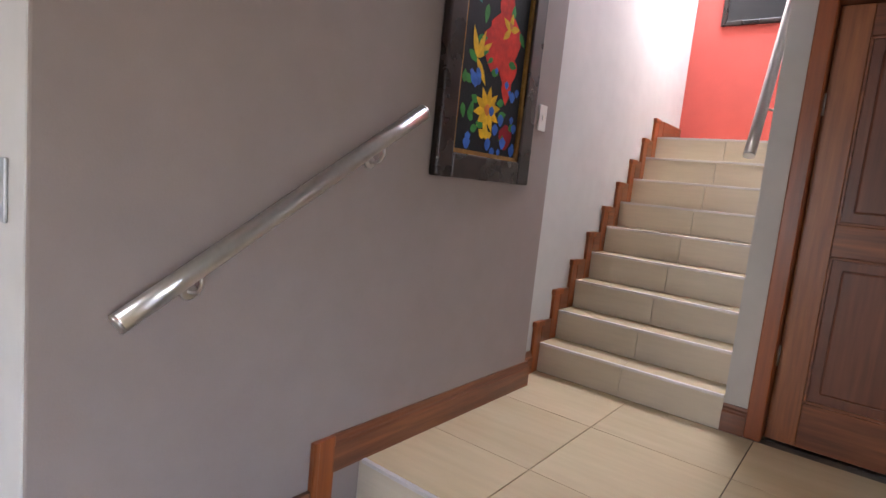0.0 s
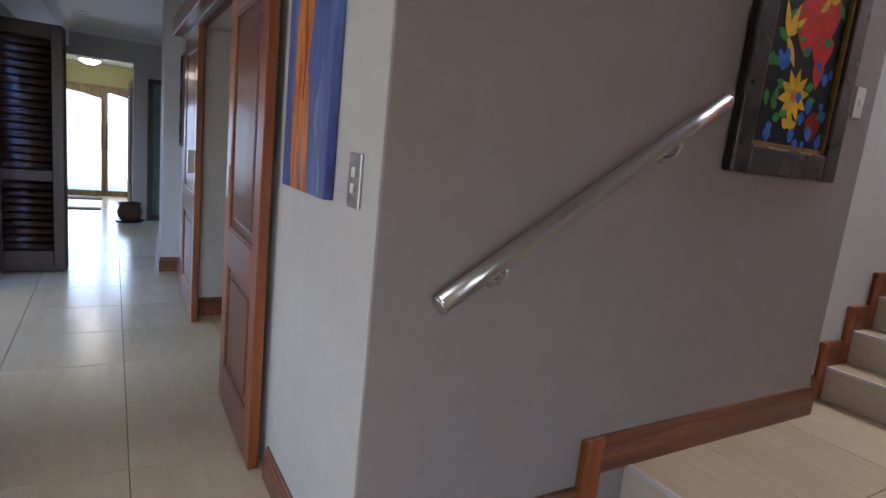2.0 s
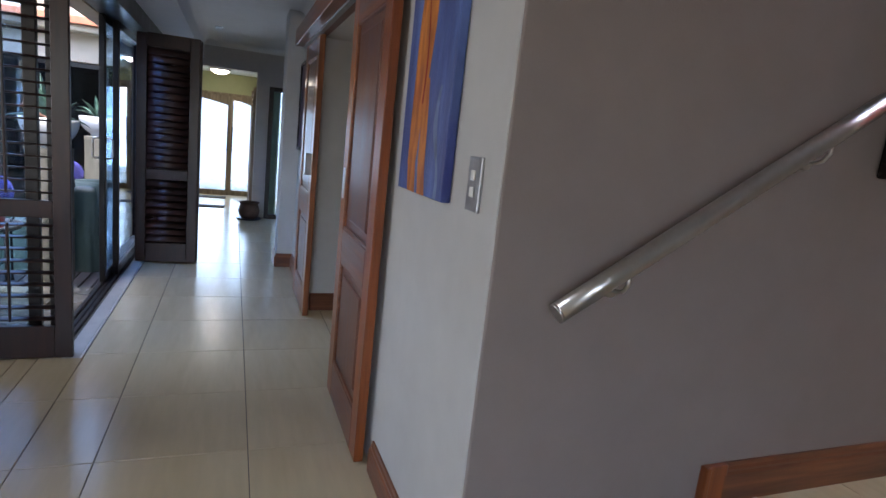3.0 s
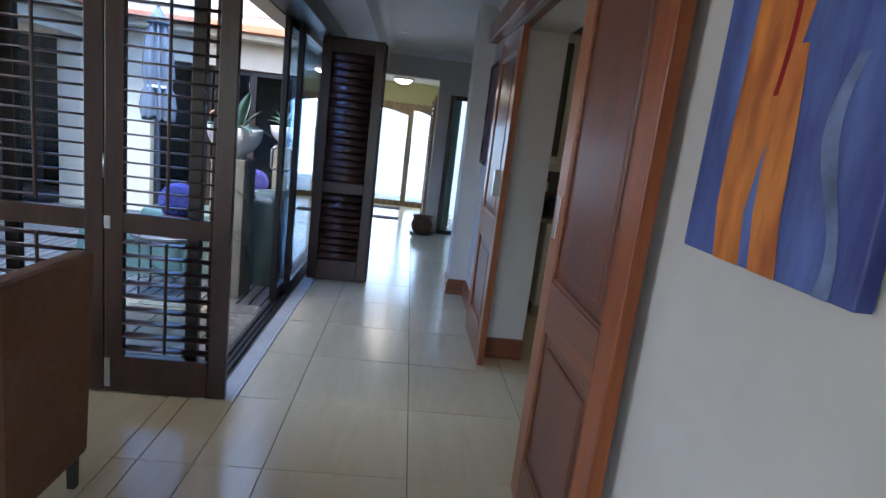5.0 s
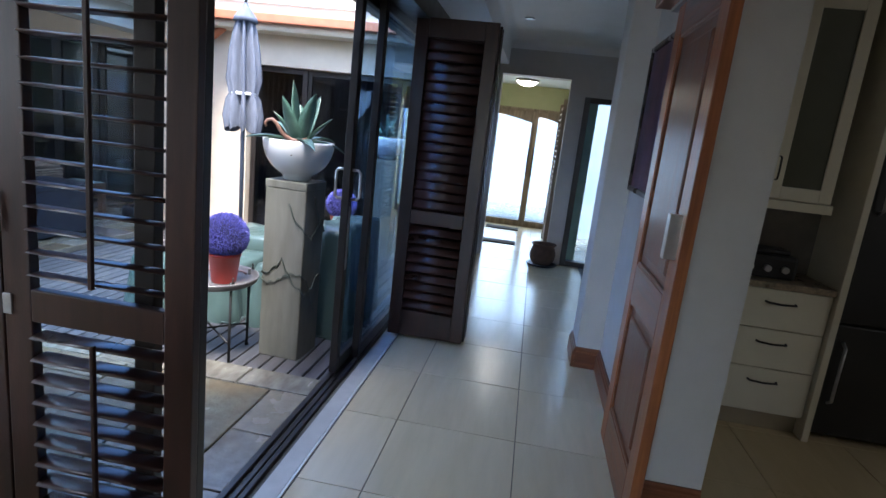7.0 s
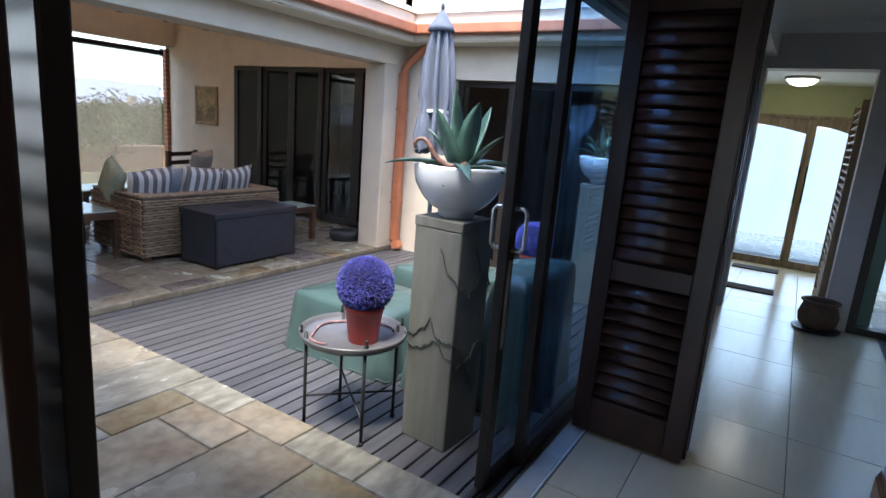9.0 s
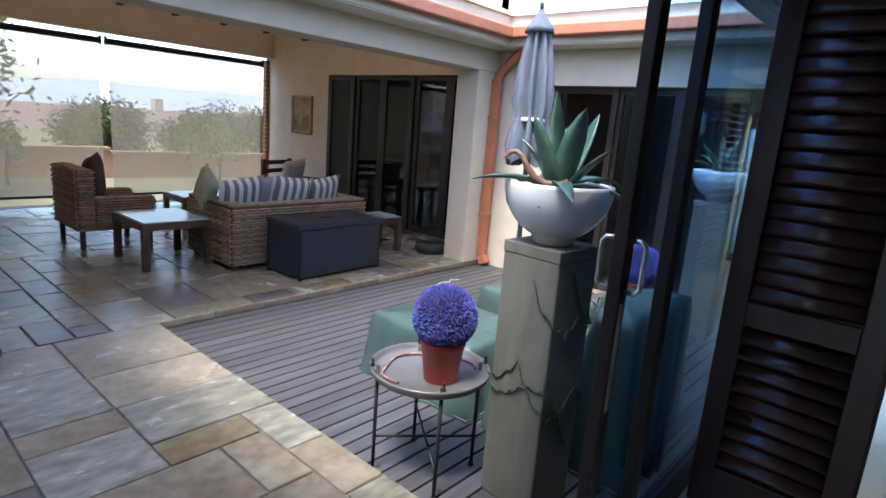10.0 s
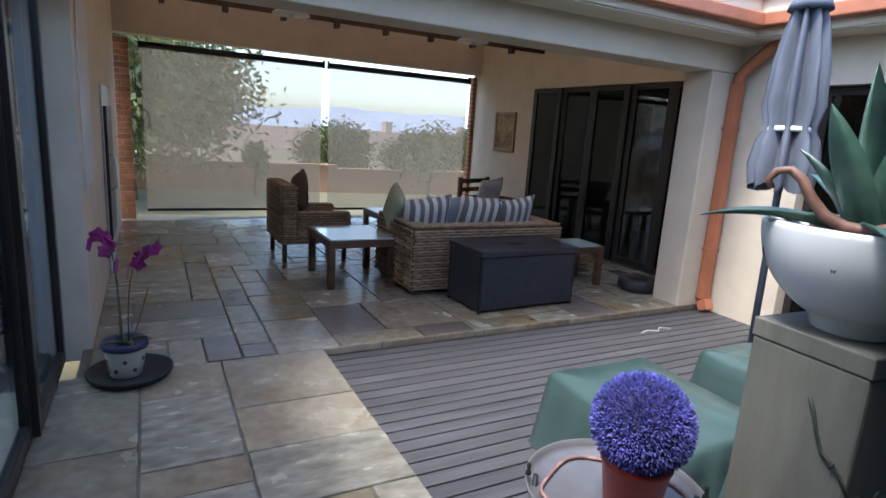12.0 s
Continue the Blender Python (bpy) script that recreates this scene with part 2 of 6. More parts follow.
def mesh_of(bm, name, material, smooth=False):
    bmesh.ops.recalc_face_normals(bm, faces=bm.faces[:])
    me = bpy.data.meshes.new(name)
    bm.to_mesh(me)
    bm.free()
    if smooth:
        for p in me.polygons:
            p.use_smooth = True
    for m in (material if isinstance(material, (list, tuple)) else [material]):
        me.materials.append(m)
    return me


def thing(name, at=(0, 0, 0), rz=0.0, label="", category="", group="", kind=""):
    ob = new(name)
    ob.empty_display_size = 0.1
    ob.matrix_basis = pose(at[0], at[1], at[2], 0, 0, rz)
    return tagged(ob, label, category, group, kind)


def part(name, bm, material, parent=None, label="", smooth=False):
    ob = new(name, mesh_of(bm, name, material, smooth))
    if parent is not None:
        ob.parent = parent
    if label:
        tagged(ob, label)
    return ob


def solid(name, bm, material, label="", category="", kind="structure", group="", smooth=False):
    return tagged(part(name, bm, material, smooth=smooth), label, category, group, kind)


def piece(name, me, parent, m):
    ob = new(name, me)
    ob.parent = parent
    ob.matrix_basis = m
    return ob


def text(name, body, size, m, material, parent):
    c = bpy.data.curves.new(name, 'FONT')
    c.body, c.size, c.extrude, c.align_x = body, size, 0.0005, 'CENTER'
    ob = new(name, c)
    c.materials.append(material)
    ob.parent = parent
    ob.matrix_basis = m
    return ob


# ---- plan, metres ----
YN, YS = 0.76, -0.85          # corridor: north wall face, courtyard glass line
XW = -1.13                    # stair wall face
XC = -3.46                    # shutter line of the dining room
XARCH = -9.0                  # wall with the arch
HC = 2.55                     # ceiling
XDK, YDK = -5.02, -4.08       # deck corner
XPW, YPB = -9.10, -9.20       # patio: west wall, blind wall
XPE = -3.68                   # patio: east wall
XWING = -8.75                 # courtyard west wall
ZP, ZD = -0.02, -0.08         # paving and deck levels
XS = -1.22                    # recessed wall face beside the flight
LAND, RISE, TREAD = 0.36, 0.18, 0.20
Y0 = 3.42                     # foot of the main flight

# ---- ground, floors ----
gb = bmesh.new()
bmesh.ops.create_grid(gb, x_segments=40, y_segments=40, size=900.0)
for v in gb.verts:
    d = math.hypot(v.co.x, v.co.y)
    v.co.z = -0.35 - min(6.0, max(0, d - 40) * 0.03)
GROUND = mat("dry veld grass and earth", (0.20, 0.14, 0.075), 0.95, var=0.3, scale=0.8, second=(0.13, 0.12, 0.05), mix_scale=0.05, bump=0.1)
solid("ground", gb, GROUND, "dry grass and bare earth sloping away", "ground")

floor = solid("floor", B(-12.6, YS, -0.20, 4.0, YN + 0.25, -0.006), GROUT, "cream travertine-look porcelain floor with dark grout joints", "floor")
dfl = solid("floor_dining", B(XC, -4.5, -0.20, 4.0, YS, -0.006), GROUT, "cream porcelain floor of the dining room", "floor")
kfl = solid("floor_kitchen", B(-5.9, YN + 0.25, -0.20, -1.4, 4.5, -0.006), GROUT, "cream porcelain kitchen floor", "floor")
solid("floor_stair_hall", B(XW, YN + 0.25, -0.20, 4.0, 1.6, -0.006), GROUT, "cream porcelain floor before the steps", "floor")

# ---- inner walls ----
solid("wall_corridor_near", B(-2.85, YN, 0, XW - 0.006, YN + 0.25, HC, bevel=0.004), WALL_PALE, "pale painted corridor wall with a sharp outer corner", "wall")
solid("wall_corridor_far", B(-5.85, YN, 0, -4.35, YN + 0.25, HC), WALL_PALE, "pale painted wall beside the kitchen opening", "wall")
solid("wall_over_opening", B(-4.35, YN, 2.12, -2.85, YN + 0.25, HC), WALL_PALE, "painted wall above the kitchen opening", "wall")
solid("pier_corridor", B(-6.15, 0.60, 0, -5.82, YN + 0.25, HC, bevel=0.006), WALL_PALE, "pale painted wall pier with wooden skirting", "wall")
solid("wall_stair", B(XW - 0.25, YN + 0.004, 0, XW, 3.12, 5.2, bevel=0.006), WALL_SHADED, "painted stair wall, its shade put into a mauve taupe colour", "wall")
solid("wall_beyond_pier", B(XARCH, 1.55, 0, -6.15, 1.75, HC), WALL_PALE, "painted wall of the widened corridor", "wall")
ab = bmesh.new()
box(ab, XARCH - 0.2, 0.44, 0, XARCH, 0.62, HC)
box(ab, XARCH - 0.2, -0.36, 2.18, XARCH, 0.44, HC)
box(ab, XARCH - 0.2, YS, 0, XARCH, -0.36, HC)
box(ab, XARCH - 0.2, 0.62, 2.00, XARCH, 1.55, HC)
solid("wall_arch", ab, WALL, "grey painted wall with an opening to the entrance", "wall")
eb = bmesh.new()
box(eb, -12.35, 0.62, 0, XARCH - 0.2, 0.80, HC)
box(eb, -12.35, -1.15, 0, XARCH - 0.2, -0.97, HC)
solid("wall_entrance_sides", eb, WALL_GREEN, "olive green painted entrance side walls", "wall")
eb = bmesh.new()
box(eb, -11.80, -0.97, 1.93, -11.65, 0.62, HC)
box(eb, -11.80, -0.97, 0, -11.65, -0.72, 1.93)
solid("wall_entrance", eb, WALL_GREEN, "olive green painted wall over the entrance door", "wall")
cb = bmesh.new()
box(cb, XARCH - 0.2, YS, HC, XW, 1.75, HC + 0.1)
box(cb, XW, YS, HC, 4.0, YN, HC + 0.1)
box(cb, -12.4, -1.2, 2.30, XARCH - 0.2, 0.8, 2.40)
box(cb, XC, -4.5, HC, 4.0, YS, HC + 0.1)
box(cb, -5.9, 1.01, HC, -1.4, 4.5, HC + 0.1)
box(cb, XARCH, YS, 2.28, -3.4, -0.30, HC)
solid("ceiling", cb, CEIL, "white painted ceiling with a lowered bulkhead", "ceiling")
# Wall out of view; its opening is added for the south fill lamp.
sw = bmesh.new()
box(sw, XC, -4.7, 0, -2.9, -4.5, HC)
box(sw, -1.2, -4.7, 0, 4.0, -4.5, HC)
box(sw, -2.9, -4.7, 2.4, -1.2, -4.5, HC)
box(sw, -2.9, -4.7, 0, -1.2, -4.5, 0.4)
solid("wall_dining_south", sw, WALL_PALE, "unseen dining room wall with a tall opening added for the south fill lamp", "wall")
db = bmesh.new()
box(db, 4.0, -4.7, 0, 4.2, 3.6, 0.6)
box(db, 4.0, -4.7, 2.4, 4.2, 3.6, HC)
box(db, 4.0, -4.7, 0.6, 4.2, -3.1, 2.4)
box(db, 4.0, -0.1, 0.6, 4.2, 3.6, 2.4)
solid("wall_dining_east", db, WALL_PALE, "unseen dining room wall with an opening added for the east fill lamp", "wall")
kb = bmesh.new()
box(kb, -5.95, 1.01, 0, -5.85, 4.5, HC)
box(kb, -5.95, 4.5, 0, -1.4, 4.65, HC)
solid("wall_kitchen", kb, WALL_PALE, "pale kitchen walls", "wall")

# ---- stair hall ----
solid("stair_landing", B(XS, 1.87, 0, 4.0, Y0 + 0.1, LAND - 0.012), GROUT, "raised tiled landing before the stairs", "landing")
solid("lower_step", B(XW, 1.58, 0, 4.0, 1.87, 0.18 - 0.012), GROUT, "tiled step below the landing", "step")
stairs = thing("staircase", label="straight flight of cream tiled stairs with pale nosing strips", category="staircase", kind="structure")
sb = bmesh.new()
for i in range(9):
    box(sb, XS, Y0 + TREAD * i + 0.012, LAND - 0.1, -0.16, 5.62, LAND + RISE * (i + 1) - 0.012)
part("core", sb, GROUT, stairs)
rim = mesh_of(B(-0.264, 0, 0, 0.264, 0.012, RISE - 0.012, bevel=0.002), "riser_tile", RISER)
trm = mesh_of(B(-0.264, 0, -0.012, 0.264, TREAD + 0.01, 0, bevel=0.002), "tread_tile", TILE)
NOSE = mat("pale aluminium stair nosing", (0.70, 0.66, 0.64), 0.4, metal=0.3, var=0.05, bump=0.02)
nsm = mesh_of(B(XS, -0.006, -0.014, -0.16, 0.012, 0.002, bevel=0.002), "nosing", NOSE)
for i in range(9):
    for k in (0, 1):
        piece("riser_tile", rim, stairs, pose(XS + 0.266 + 0.531 * k, Y0 + TREAD * i, LAND + RISE * i))
        piece("tread_tile", trm, stairs, pose(XS + 0.266 + 0.531 * k, Y0 + TREAD * i, LAND + RISE * (i + 1)))
    piece("nosing", nsm, stairs, pose(0, Y0 + TREAD * i, LAND + RISE * (i + 1)))
solid("wall_stair_recess", B(XS - 0.16, 3.12, 0, XS, 6.0, 5.2), WALL_PALE, "pale painted wall set back beside the stairs", "wall")
solid("wall_stair_right", B(-0.16, Y0 + 0.02, LAND - 0.1, -0.05, 6.6, 5.2), WALL_PALE, "painted wall beside the stairs", "wall")
solid("wall_landing_back", B(0.86, Y0 + 0.06, LAND - 0.1, 4.0, Y0 + 0.26, 5.2), WALL_PALE, "painted landing wall round the door", "wall")
solid("wall_over_landing_door", B(-0.05, Y0 + 0.06, LAND + 2.12, 0.86, Y0 + 0.26, 5.2), WALL_PALE, "painted wall over the landing door", "wall")
solid("wall_upper_red", B(XS, 5.62, 1.5, 0.0, 5.8, 5.2), WALL_RED, "coral red painted wall at the head of the stairs", "wall")
uf = solid("floor_upper", B(XW, Y0 + TREAD * 8 + 0.2, LAND + RISE * 9 - 0.15, -0.16, 5.62, LAND + RISE * 9), TILE, "cream tiled upper landing", "floor")
cb = bmesh.new()
box(cb, XW - 0.3, 1.0, 5.2, -0.9, 6.8, 5.3)
box(cb, -0.2, 1.0, 5.2, 4.2, 6.8, 5.3)
box(cb, -0.9, 1.0, 5.2, -0.2, 4.6, 5.3)
box(cb, -0.9, 6.2, 5.2, -0.2, 6.8, 5.3)
solid("ceiling_stair", cb, CEIL, "white stairwell ceiling with a skylight", "ceiling")
solid("wall_above_corridor", B(XW + 0.001, YN, HC, 4.0, YN + 0.25, 5.2), WALL_PALE, "painted wall above the hall", "wall")
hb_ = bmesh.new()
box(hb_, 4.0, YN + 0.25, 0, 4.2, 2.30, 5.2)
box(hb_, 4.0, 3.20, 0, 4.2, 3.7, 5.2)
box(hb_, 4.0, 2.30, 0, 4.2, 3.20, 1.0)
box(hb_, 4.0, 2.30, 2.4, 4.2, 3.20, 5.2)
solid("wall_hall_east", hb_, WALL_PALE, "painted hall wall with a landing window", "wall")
# Out of view: gives the landing lamp's light an edge on the stair wall.
solid("wall_beside_steps", B(1.15, YN + 0.05, 0, 1.30, 2.32, 2.6, bevel=0.006), WALL_PALE, "unseen wall added beside the lower steps to block landing light", "wall")
# Shell added behind the closed door so no sky shows round its edges.
lr = bmesh.new()
box(lr, -0.05, 5.0, 0.2, 4.0, 5.1, 2.6)
box(lr, -0.05, Y0 + 0.26, 2.5, 4.0, 5.1, 2.6)
box(lr, 3.9, Y0 + 0.26, 0.2, 4.0, 5.0, 2.5)
box(lr, -0.05, Y0 + 0.26, 0.1, 4.0, 5.1, 0.2)
solid("room_behind_landing", lr, WALL, "unseen closed shell added behind the landing door to stop light", "wall")

# ---- courtyard and patio ----
solid("paving", B(XDK, YDK, -0.30, XC + 0.05, YS, ZP - 0.012), GROUT, "irregular tumbled stone paving beside the deck", "paving")
solid("paving_patio", B(XPW, YPB - 0.3, -0.30, XPE + 0.05, YDK, ZP - 0.012), GROUT, "irregular tumbled stone paving of the covered patio", "paving")
solid("deck_base", B(XWING, YDK, -0.34, XDK, YS, -0.16), SHADOW_GAP, "near-black sheet for the shade under the deck boards", "ground")
deck = thing("deck", label="charcoal grey composite deck of narrow boards", category="deck", kind="structure")
bw = 0.095
dm = mesh_of(B(XWING, 0, -0.03, XDK, bw - 0.012, 0, bevel=0.004), "board", DECK)
k = 0
while YDK + bw * k < YS - 0.05:
    piece("board", dm, deck, pose(0, YDK + bw * k + 0.006, ZD))
    k += 1

# patio shell
pb = bmesh.new()
box(pb, XPW - 0.25, -7.62, 2.12, XPW, -4.3, 3.6)
box(pb, XPW - 0.25, YPB - 0.25, -0.1, XPW, -7.62, 3.6)
box(pb, XPW - 0.25, -4.40, -0.1, XPW, -4.0, 3.6)
solid("wall_patio_west", pb, WALL_OUT, "beige plastered patio wall round dark folding doors", "wall")
pb = bmesh.new()
box(pb, XPW - 0.25, YPB - 0.25, 2.395, XPE + 0.3, YPB, 3.4)
solid("wall_over_blinds", pb, WALL_OUT, "beige plastered beam above the roller blinds", "wall")
solid("column_patio", B(-8.72, YDK - 0.30, -0.1, -8.38, YDK, 2.10, bevel=0.012), WALL_OUT, "beige plastered column at the edge of the deck", "column")
solid("beam_patio", B(XPW - 0.25, YDK - 0.30, 2.10, XPE + 0.3, YDK, 2.52, bevel=0.01), WALL_OUT, "beige plastered beam over the open patio front", "beam")
solid("wall_patio_east", B(XPE, YPB, -0.1, XPE + 0.25, -4.53, 3.6), WALL_OUT, "pale plastered patio wall", "wall")
rb = bmesh.new()
vs = [(XPW - 0.5, YPB - 0.5, 2.75), (XPE + 0.6, YPB - 0.5, 2.75), (XPE + 0.6, -6.6, 3.75), (XPW - 0.5, -6.6, 3.75), (XPE + 0.6, YDK + 0.35, 2.62), (XPW - 0.5, YDK + 0.35, 2.62)]
bv = [rb.verts.new(v) for v in vs]
rb.faces.new((bv[0], bv[1], bv[2], bv[3]))
rb.faces.new((bv[3], bv[2], bv[4], bv[5]))
bmesh.ops.solidify(rb, geom=rb.faces[:], thickness=0.12)
ROOF = mat("pale concrete roof tile", (0.62, 0.50, 0.40), 0.85, var=0.15, scale=5, bump=0.2, bump_scale=20)
solid("roof_patio", rb, ROOF, "pitched pale tiled roof over the patio", "roof")
# west wing
wb = bmesh.new()
box(wb, XWING - 0.25, YDK, -0.2, XWING, -3.40, 2.55)
box(wb, XWING - 0.25, -3.40, 1.98, XWING, YS, 2.55)
solid("wall_wing", wb, WALL_OUT, "beige plastered courtyard wall over dark sliding doors", "wall")
wy0, wy1, wz0, wz1 = -4.52, -3.97, 1.35, 1.81
bb_ = bmesh.new()
box(bb_, XWING - 3.0, YDK, -0.2, XWING - 2.9, wy0, 2.6)
box(bb_, XWING - 3.0, wy1, -0.2, XWING - 2.9, YS, 2.6)
box(bb_, XWING - 3.0, wy0, -0.2, XWING - 2.9, wy1, wz0)
box(bb_, XWING - 3.0, wy0, wz1, XWING - 2.9, wy1, 2.6)
solid("wing_room_back", bb_, WALL, "dim room wall with a small louvred window", "wall")
wb_ = thing("louvre_blind", (XWING - 2.94, (wy0 + wy1) / 2, wz0), label="white horizontal louvre blind in the small far window", category="blind")
for i in range(int((wz1 - wz0) / 0.045)):
    part("slat", B(-0.012, (wy0 - wy1) / 2, 0.02 + 0.045 * i, 0.012, (wy1 - wy0) / 2, 0.032 + 0.045 * i), WHITE, wb_)
solid("wall_wing_door_side", B(XARCH, YS - 0.15, 2.12, XC, YS, 2.6), WALL_OUT, "beige plastered wall over the corridor glass", "wall")
rb = bmesh.new()
vs = [(XWING + 0.35, YDK + 0.3, 2.62), (XWING + 0.35, YS + 0.2, 2.62), (XWING - 3.5, YS + 0.2, 3.9), (XWING - 3.5, YDK + 0.3, 3.9)]
rb.faces.new([rb.verts.new(v) for v in vs])
bmesh.ops.solidify(rb, geom=rb.faces[:], thickness=0.12)
solid("roof_wing", rb, ROOF, "pitched pale tiled roof of the courtyard wing", "roof")
# ---- floor tiles ----
def tiles(parent, xs, ys, z, name="tile", material=None, gap=0.004, thick=0.008):
    made = {}
    for x0, x1 in zip(xs, xs[1:]):
        for y0, y1 in zip(ys, ys[1:]):
            key = (round(x1 - x0, 3), round(y1 - y0, 3))
            if key not in made:
                w, d = key[0] / 2 - gap / 2, key[1] / 2 - gap / 2
                made[key] = mesh_of(B(-w, -d, -thick, w, d, 0, bevel=0.0015), name, material or TILE)
            piece(name, made[key], parent, pose((x0 + x1) / 2, (y0 + y1) / 2, z + random.uniform(-0.0004, 0.0004)))


cx = [-12.3] + [round(-11.9 + 0.6 * i, 3) for i in range(27)]
tiles(floor, cx, [-0.63, -0.35, 0.25, 0.85], 0.0)
tiles(dfl, [XC + 0.02, -3.5] + [round(-2.9 + 0.6 * i, 3) for i in range(9)], [round(-3.95 + 0.6 * i, 3) for i in range(6)] + [-0.85, -0.63], 0.0)
tiles(kfl, [-5.85] + [round(-5.3 + 0.6 * i, 3) for i in range(7)], [0.85, 1.45, 2.05, 2.65, 3.25], 0.0)
land = bpy.data.objects["stair_landing"]
tiles(land, [XS, -0.62, 0.0, 0.6, 1.2, 1.8], [1.872, 2.30, 2.90, Y0], LAND)
lst = bpy.data.objects["lower_step"]
tiles(lst, [XW, -0.62, 0.0, 0.6, 1.2, 1.8], [1.585, 1.868], 0.18)
rim2 = mesh_of(B(-0.298, 0, 0, 0.298, 0.012, 0.166, bevel=0.002), "riser_tile", RISER)
for i in range(5):
    piece("riser_tile", rim2, land, pose(XW + 0.30 + 0.6 * i, 1.858, 0.182))
    piece("riser_tile", rim2, lst, pose(XW + 0.30 + 0.6 * i, 1.568, 0.0))
part("nosing", B(XW + 0.02, 1.852, LAND - 0.014, 1.8, 1.872, LAND + 0.002, bevel=0.002), NOSE, land)
part("nosing", B(XW + 0.02, 1.562, 0.166, 1.8, 1.582, 0.182, bevel=0.002), NOSE, lst)
# threshold of the sliding doors
SILL = mat("pale stone threshold", (0.55, 0.52, 0.46), 0.4, var=0.08, scale=12, bump=0.04)
thr = thing("threshold", label="pale stone threshold with a dark double sliding track", category="threshold", kind="structure")
part("sill", B(XARCH, -0.735, -0.05, XC + 0.02, -0.648, 0.002, bevel=0.003), SILL, thr)
part("edge_strip", B(XARCH, -0.646, -0.03, XC + 0.02, -0.636, 0.003), WHITE, thr)
for i, y in enumerate((-0.850, -0.815, -0.780)):
    part("track", B(XARCH, y, -0.05, XC - 0.06, y + 0.022, 0.012 if i != 1 else 0.004, bevel=0.002), ALU_DARK, thr)
part("track_bed", B(XARCH, -0.87, -0.06, XC - 0.04, -0.735, -0.012), BLACK, thr)


# ---- skirting ----
def skirting(x0, y0, x1, y1, side, z=0.0, h=0.14, t=0.022):
    """A moulded skirting board along a wall; side is +1 or -1, the side of the line on which it lies."""
    d = Vector((x1 - x0, y1 - y0, 0))
    ln = d.length
    bm = bmesh.new()
    prof = [(0, 0), (t, 0), (t, h * 0.72), (t * 0.72, h * 0.78), (t * 0.72, h * 0.84), (t * 0.45, h * 0.90), (t * 0.4, h), (0, h)]
    a = [bm.verts.new((0, side * p, q)) for p, q in prof]
    b = [bm.verts.new((ln, side * p, q)) for p, q in prof]
    for i in range(len(prof)):
        j = (i + 1) % len(prof)
        bm.faces.new((a[i], a[j], b[j], b[i]))
    bm.faces.new(a[::-1])
    bm.faces.new(b)
    ob = solid("baseboard", bm, MERANTI_H, "red-brown varnished wooden skirting board", "skirting")
    ob.matrix_basis = pose(x0, y0, z, 0, 0, math.degrees(math.atan2(d.y, d.x)))
    return ob


skirting(XW, 1.70, XW, 3.14, -1, LAND)
skirting(XS, 3.12, XS, Y0 - 0.08, -1, LAND)
skirting(XW, YN, XW, 1.42, -1, 0.0)
skirting(-2.05, YN, XW, YN, -1)
skirting(-5.82, YN, -4.37, YN, -1)
skirting(-4.35, YN, -4.35, YN + 0.25, -1)
skirting(-5.82, 0.60, -5.82, YN, -1)
skirting(-6.15, 0.60, -5.80, 0.60, -1)
skirting(-0.16, Y0 + 0.02, -0.05, Y0 + 0.02, -1, LAND)
# raking skirting beside the steps: an upright and a level board for each step
rake = thing("stepped_skirting", label="red-brown wooden skirting stepping up beside the stairs", category="skirting", kind="structure")
for i in range(9):
    y, z = Y0 + TREAD * i, LAND + RISE * i
    bm = B(XS, y - 0.085, z + 0.0, XS + 0.02, y + 0.0, z + RISE + 0.135, bevel=0.004)
    box(bm, XS, y - 0.095, z + RISE + 0.105, XS + 0.028, y + 0.02, z + RISE + 0.14, bevel=0.005)
    part("upright", bm, MERANTI, rake)
    part("board", B(XS, y + 0.0, z + RISE, XS + 0.02, y + TREAD - 0.085, z + RISE + 0.135, bevel=0.004), MERANTI_H, rake)
for y, z in ((1.62, 0.18), (1.36, 0.0)):
    bm = B(XW, y, z, XW + 0.022, y + 0.09, z + 0.18 + 0.14, bevel=0.004)
    box(bm, XW, y - 0.012, z, XW + 0.03, y + 0.012, z + 0.18 + 0.14, bevel=0.005)
    part("upright", bm, MERANTI, rake)
part("board", B(XW, 1.45, 0.18, XW + 0.02, 1.62, 0.32, bevel=0.004), MERANTI_H, rake)
part("end_board", B(XS, Y0 + TREAD * 9 - 0.08, LAND + RISE * 9, XS + 0.02, 5.62, LAND + RISE * 9 + 0.14, bevel=0.004), MERANTI_H, rake)


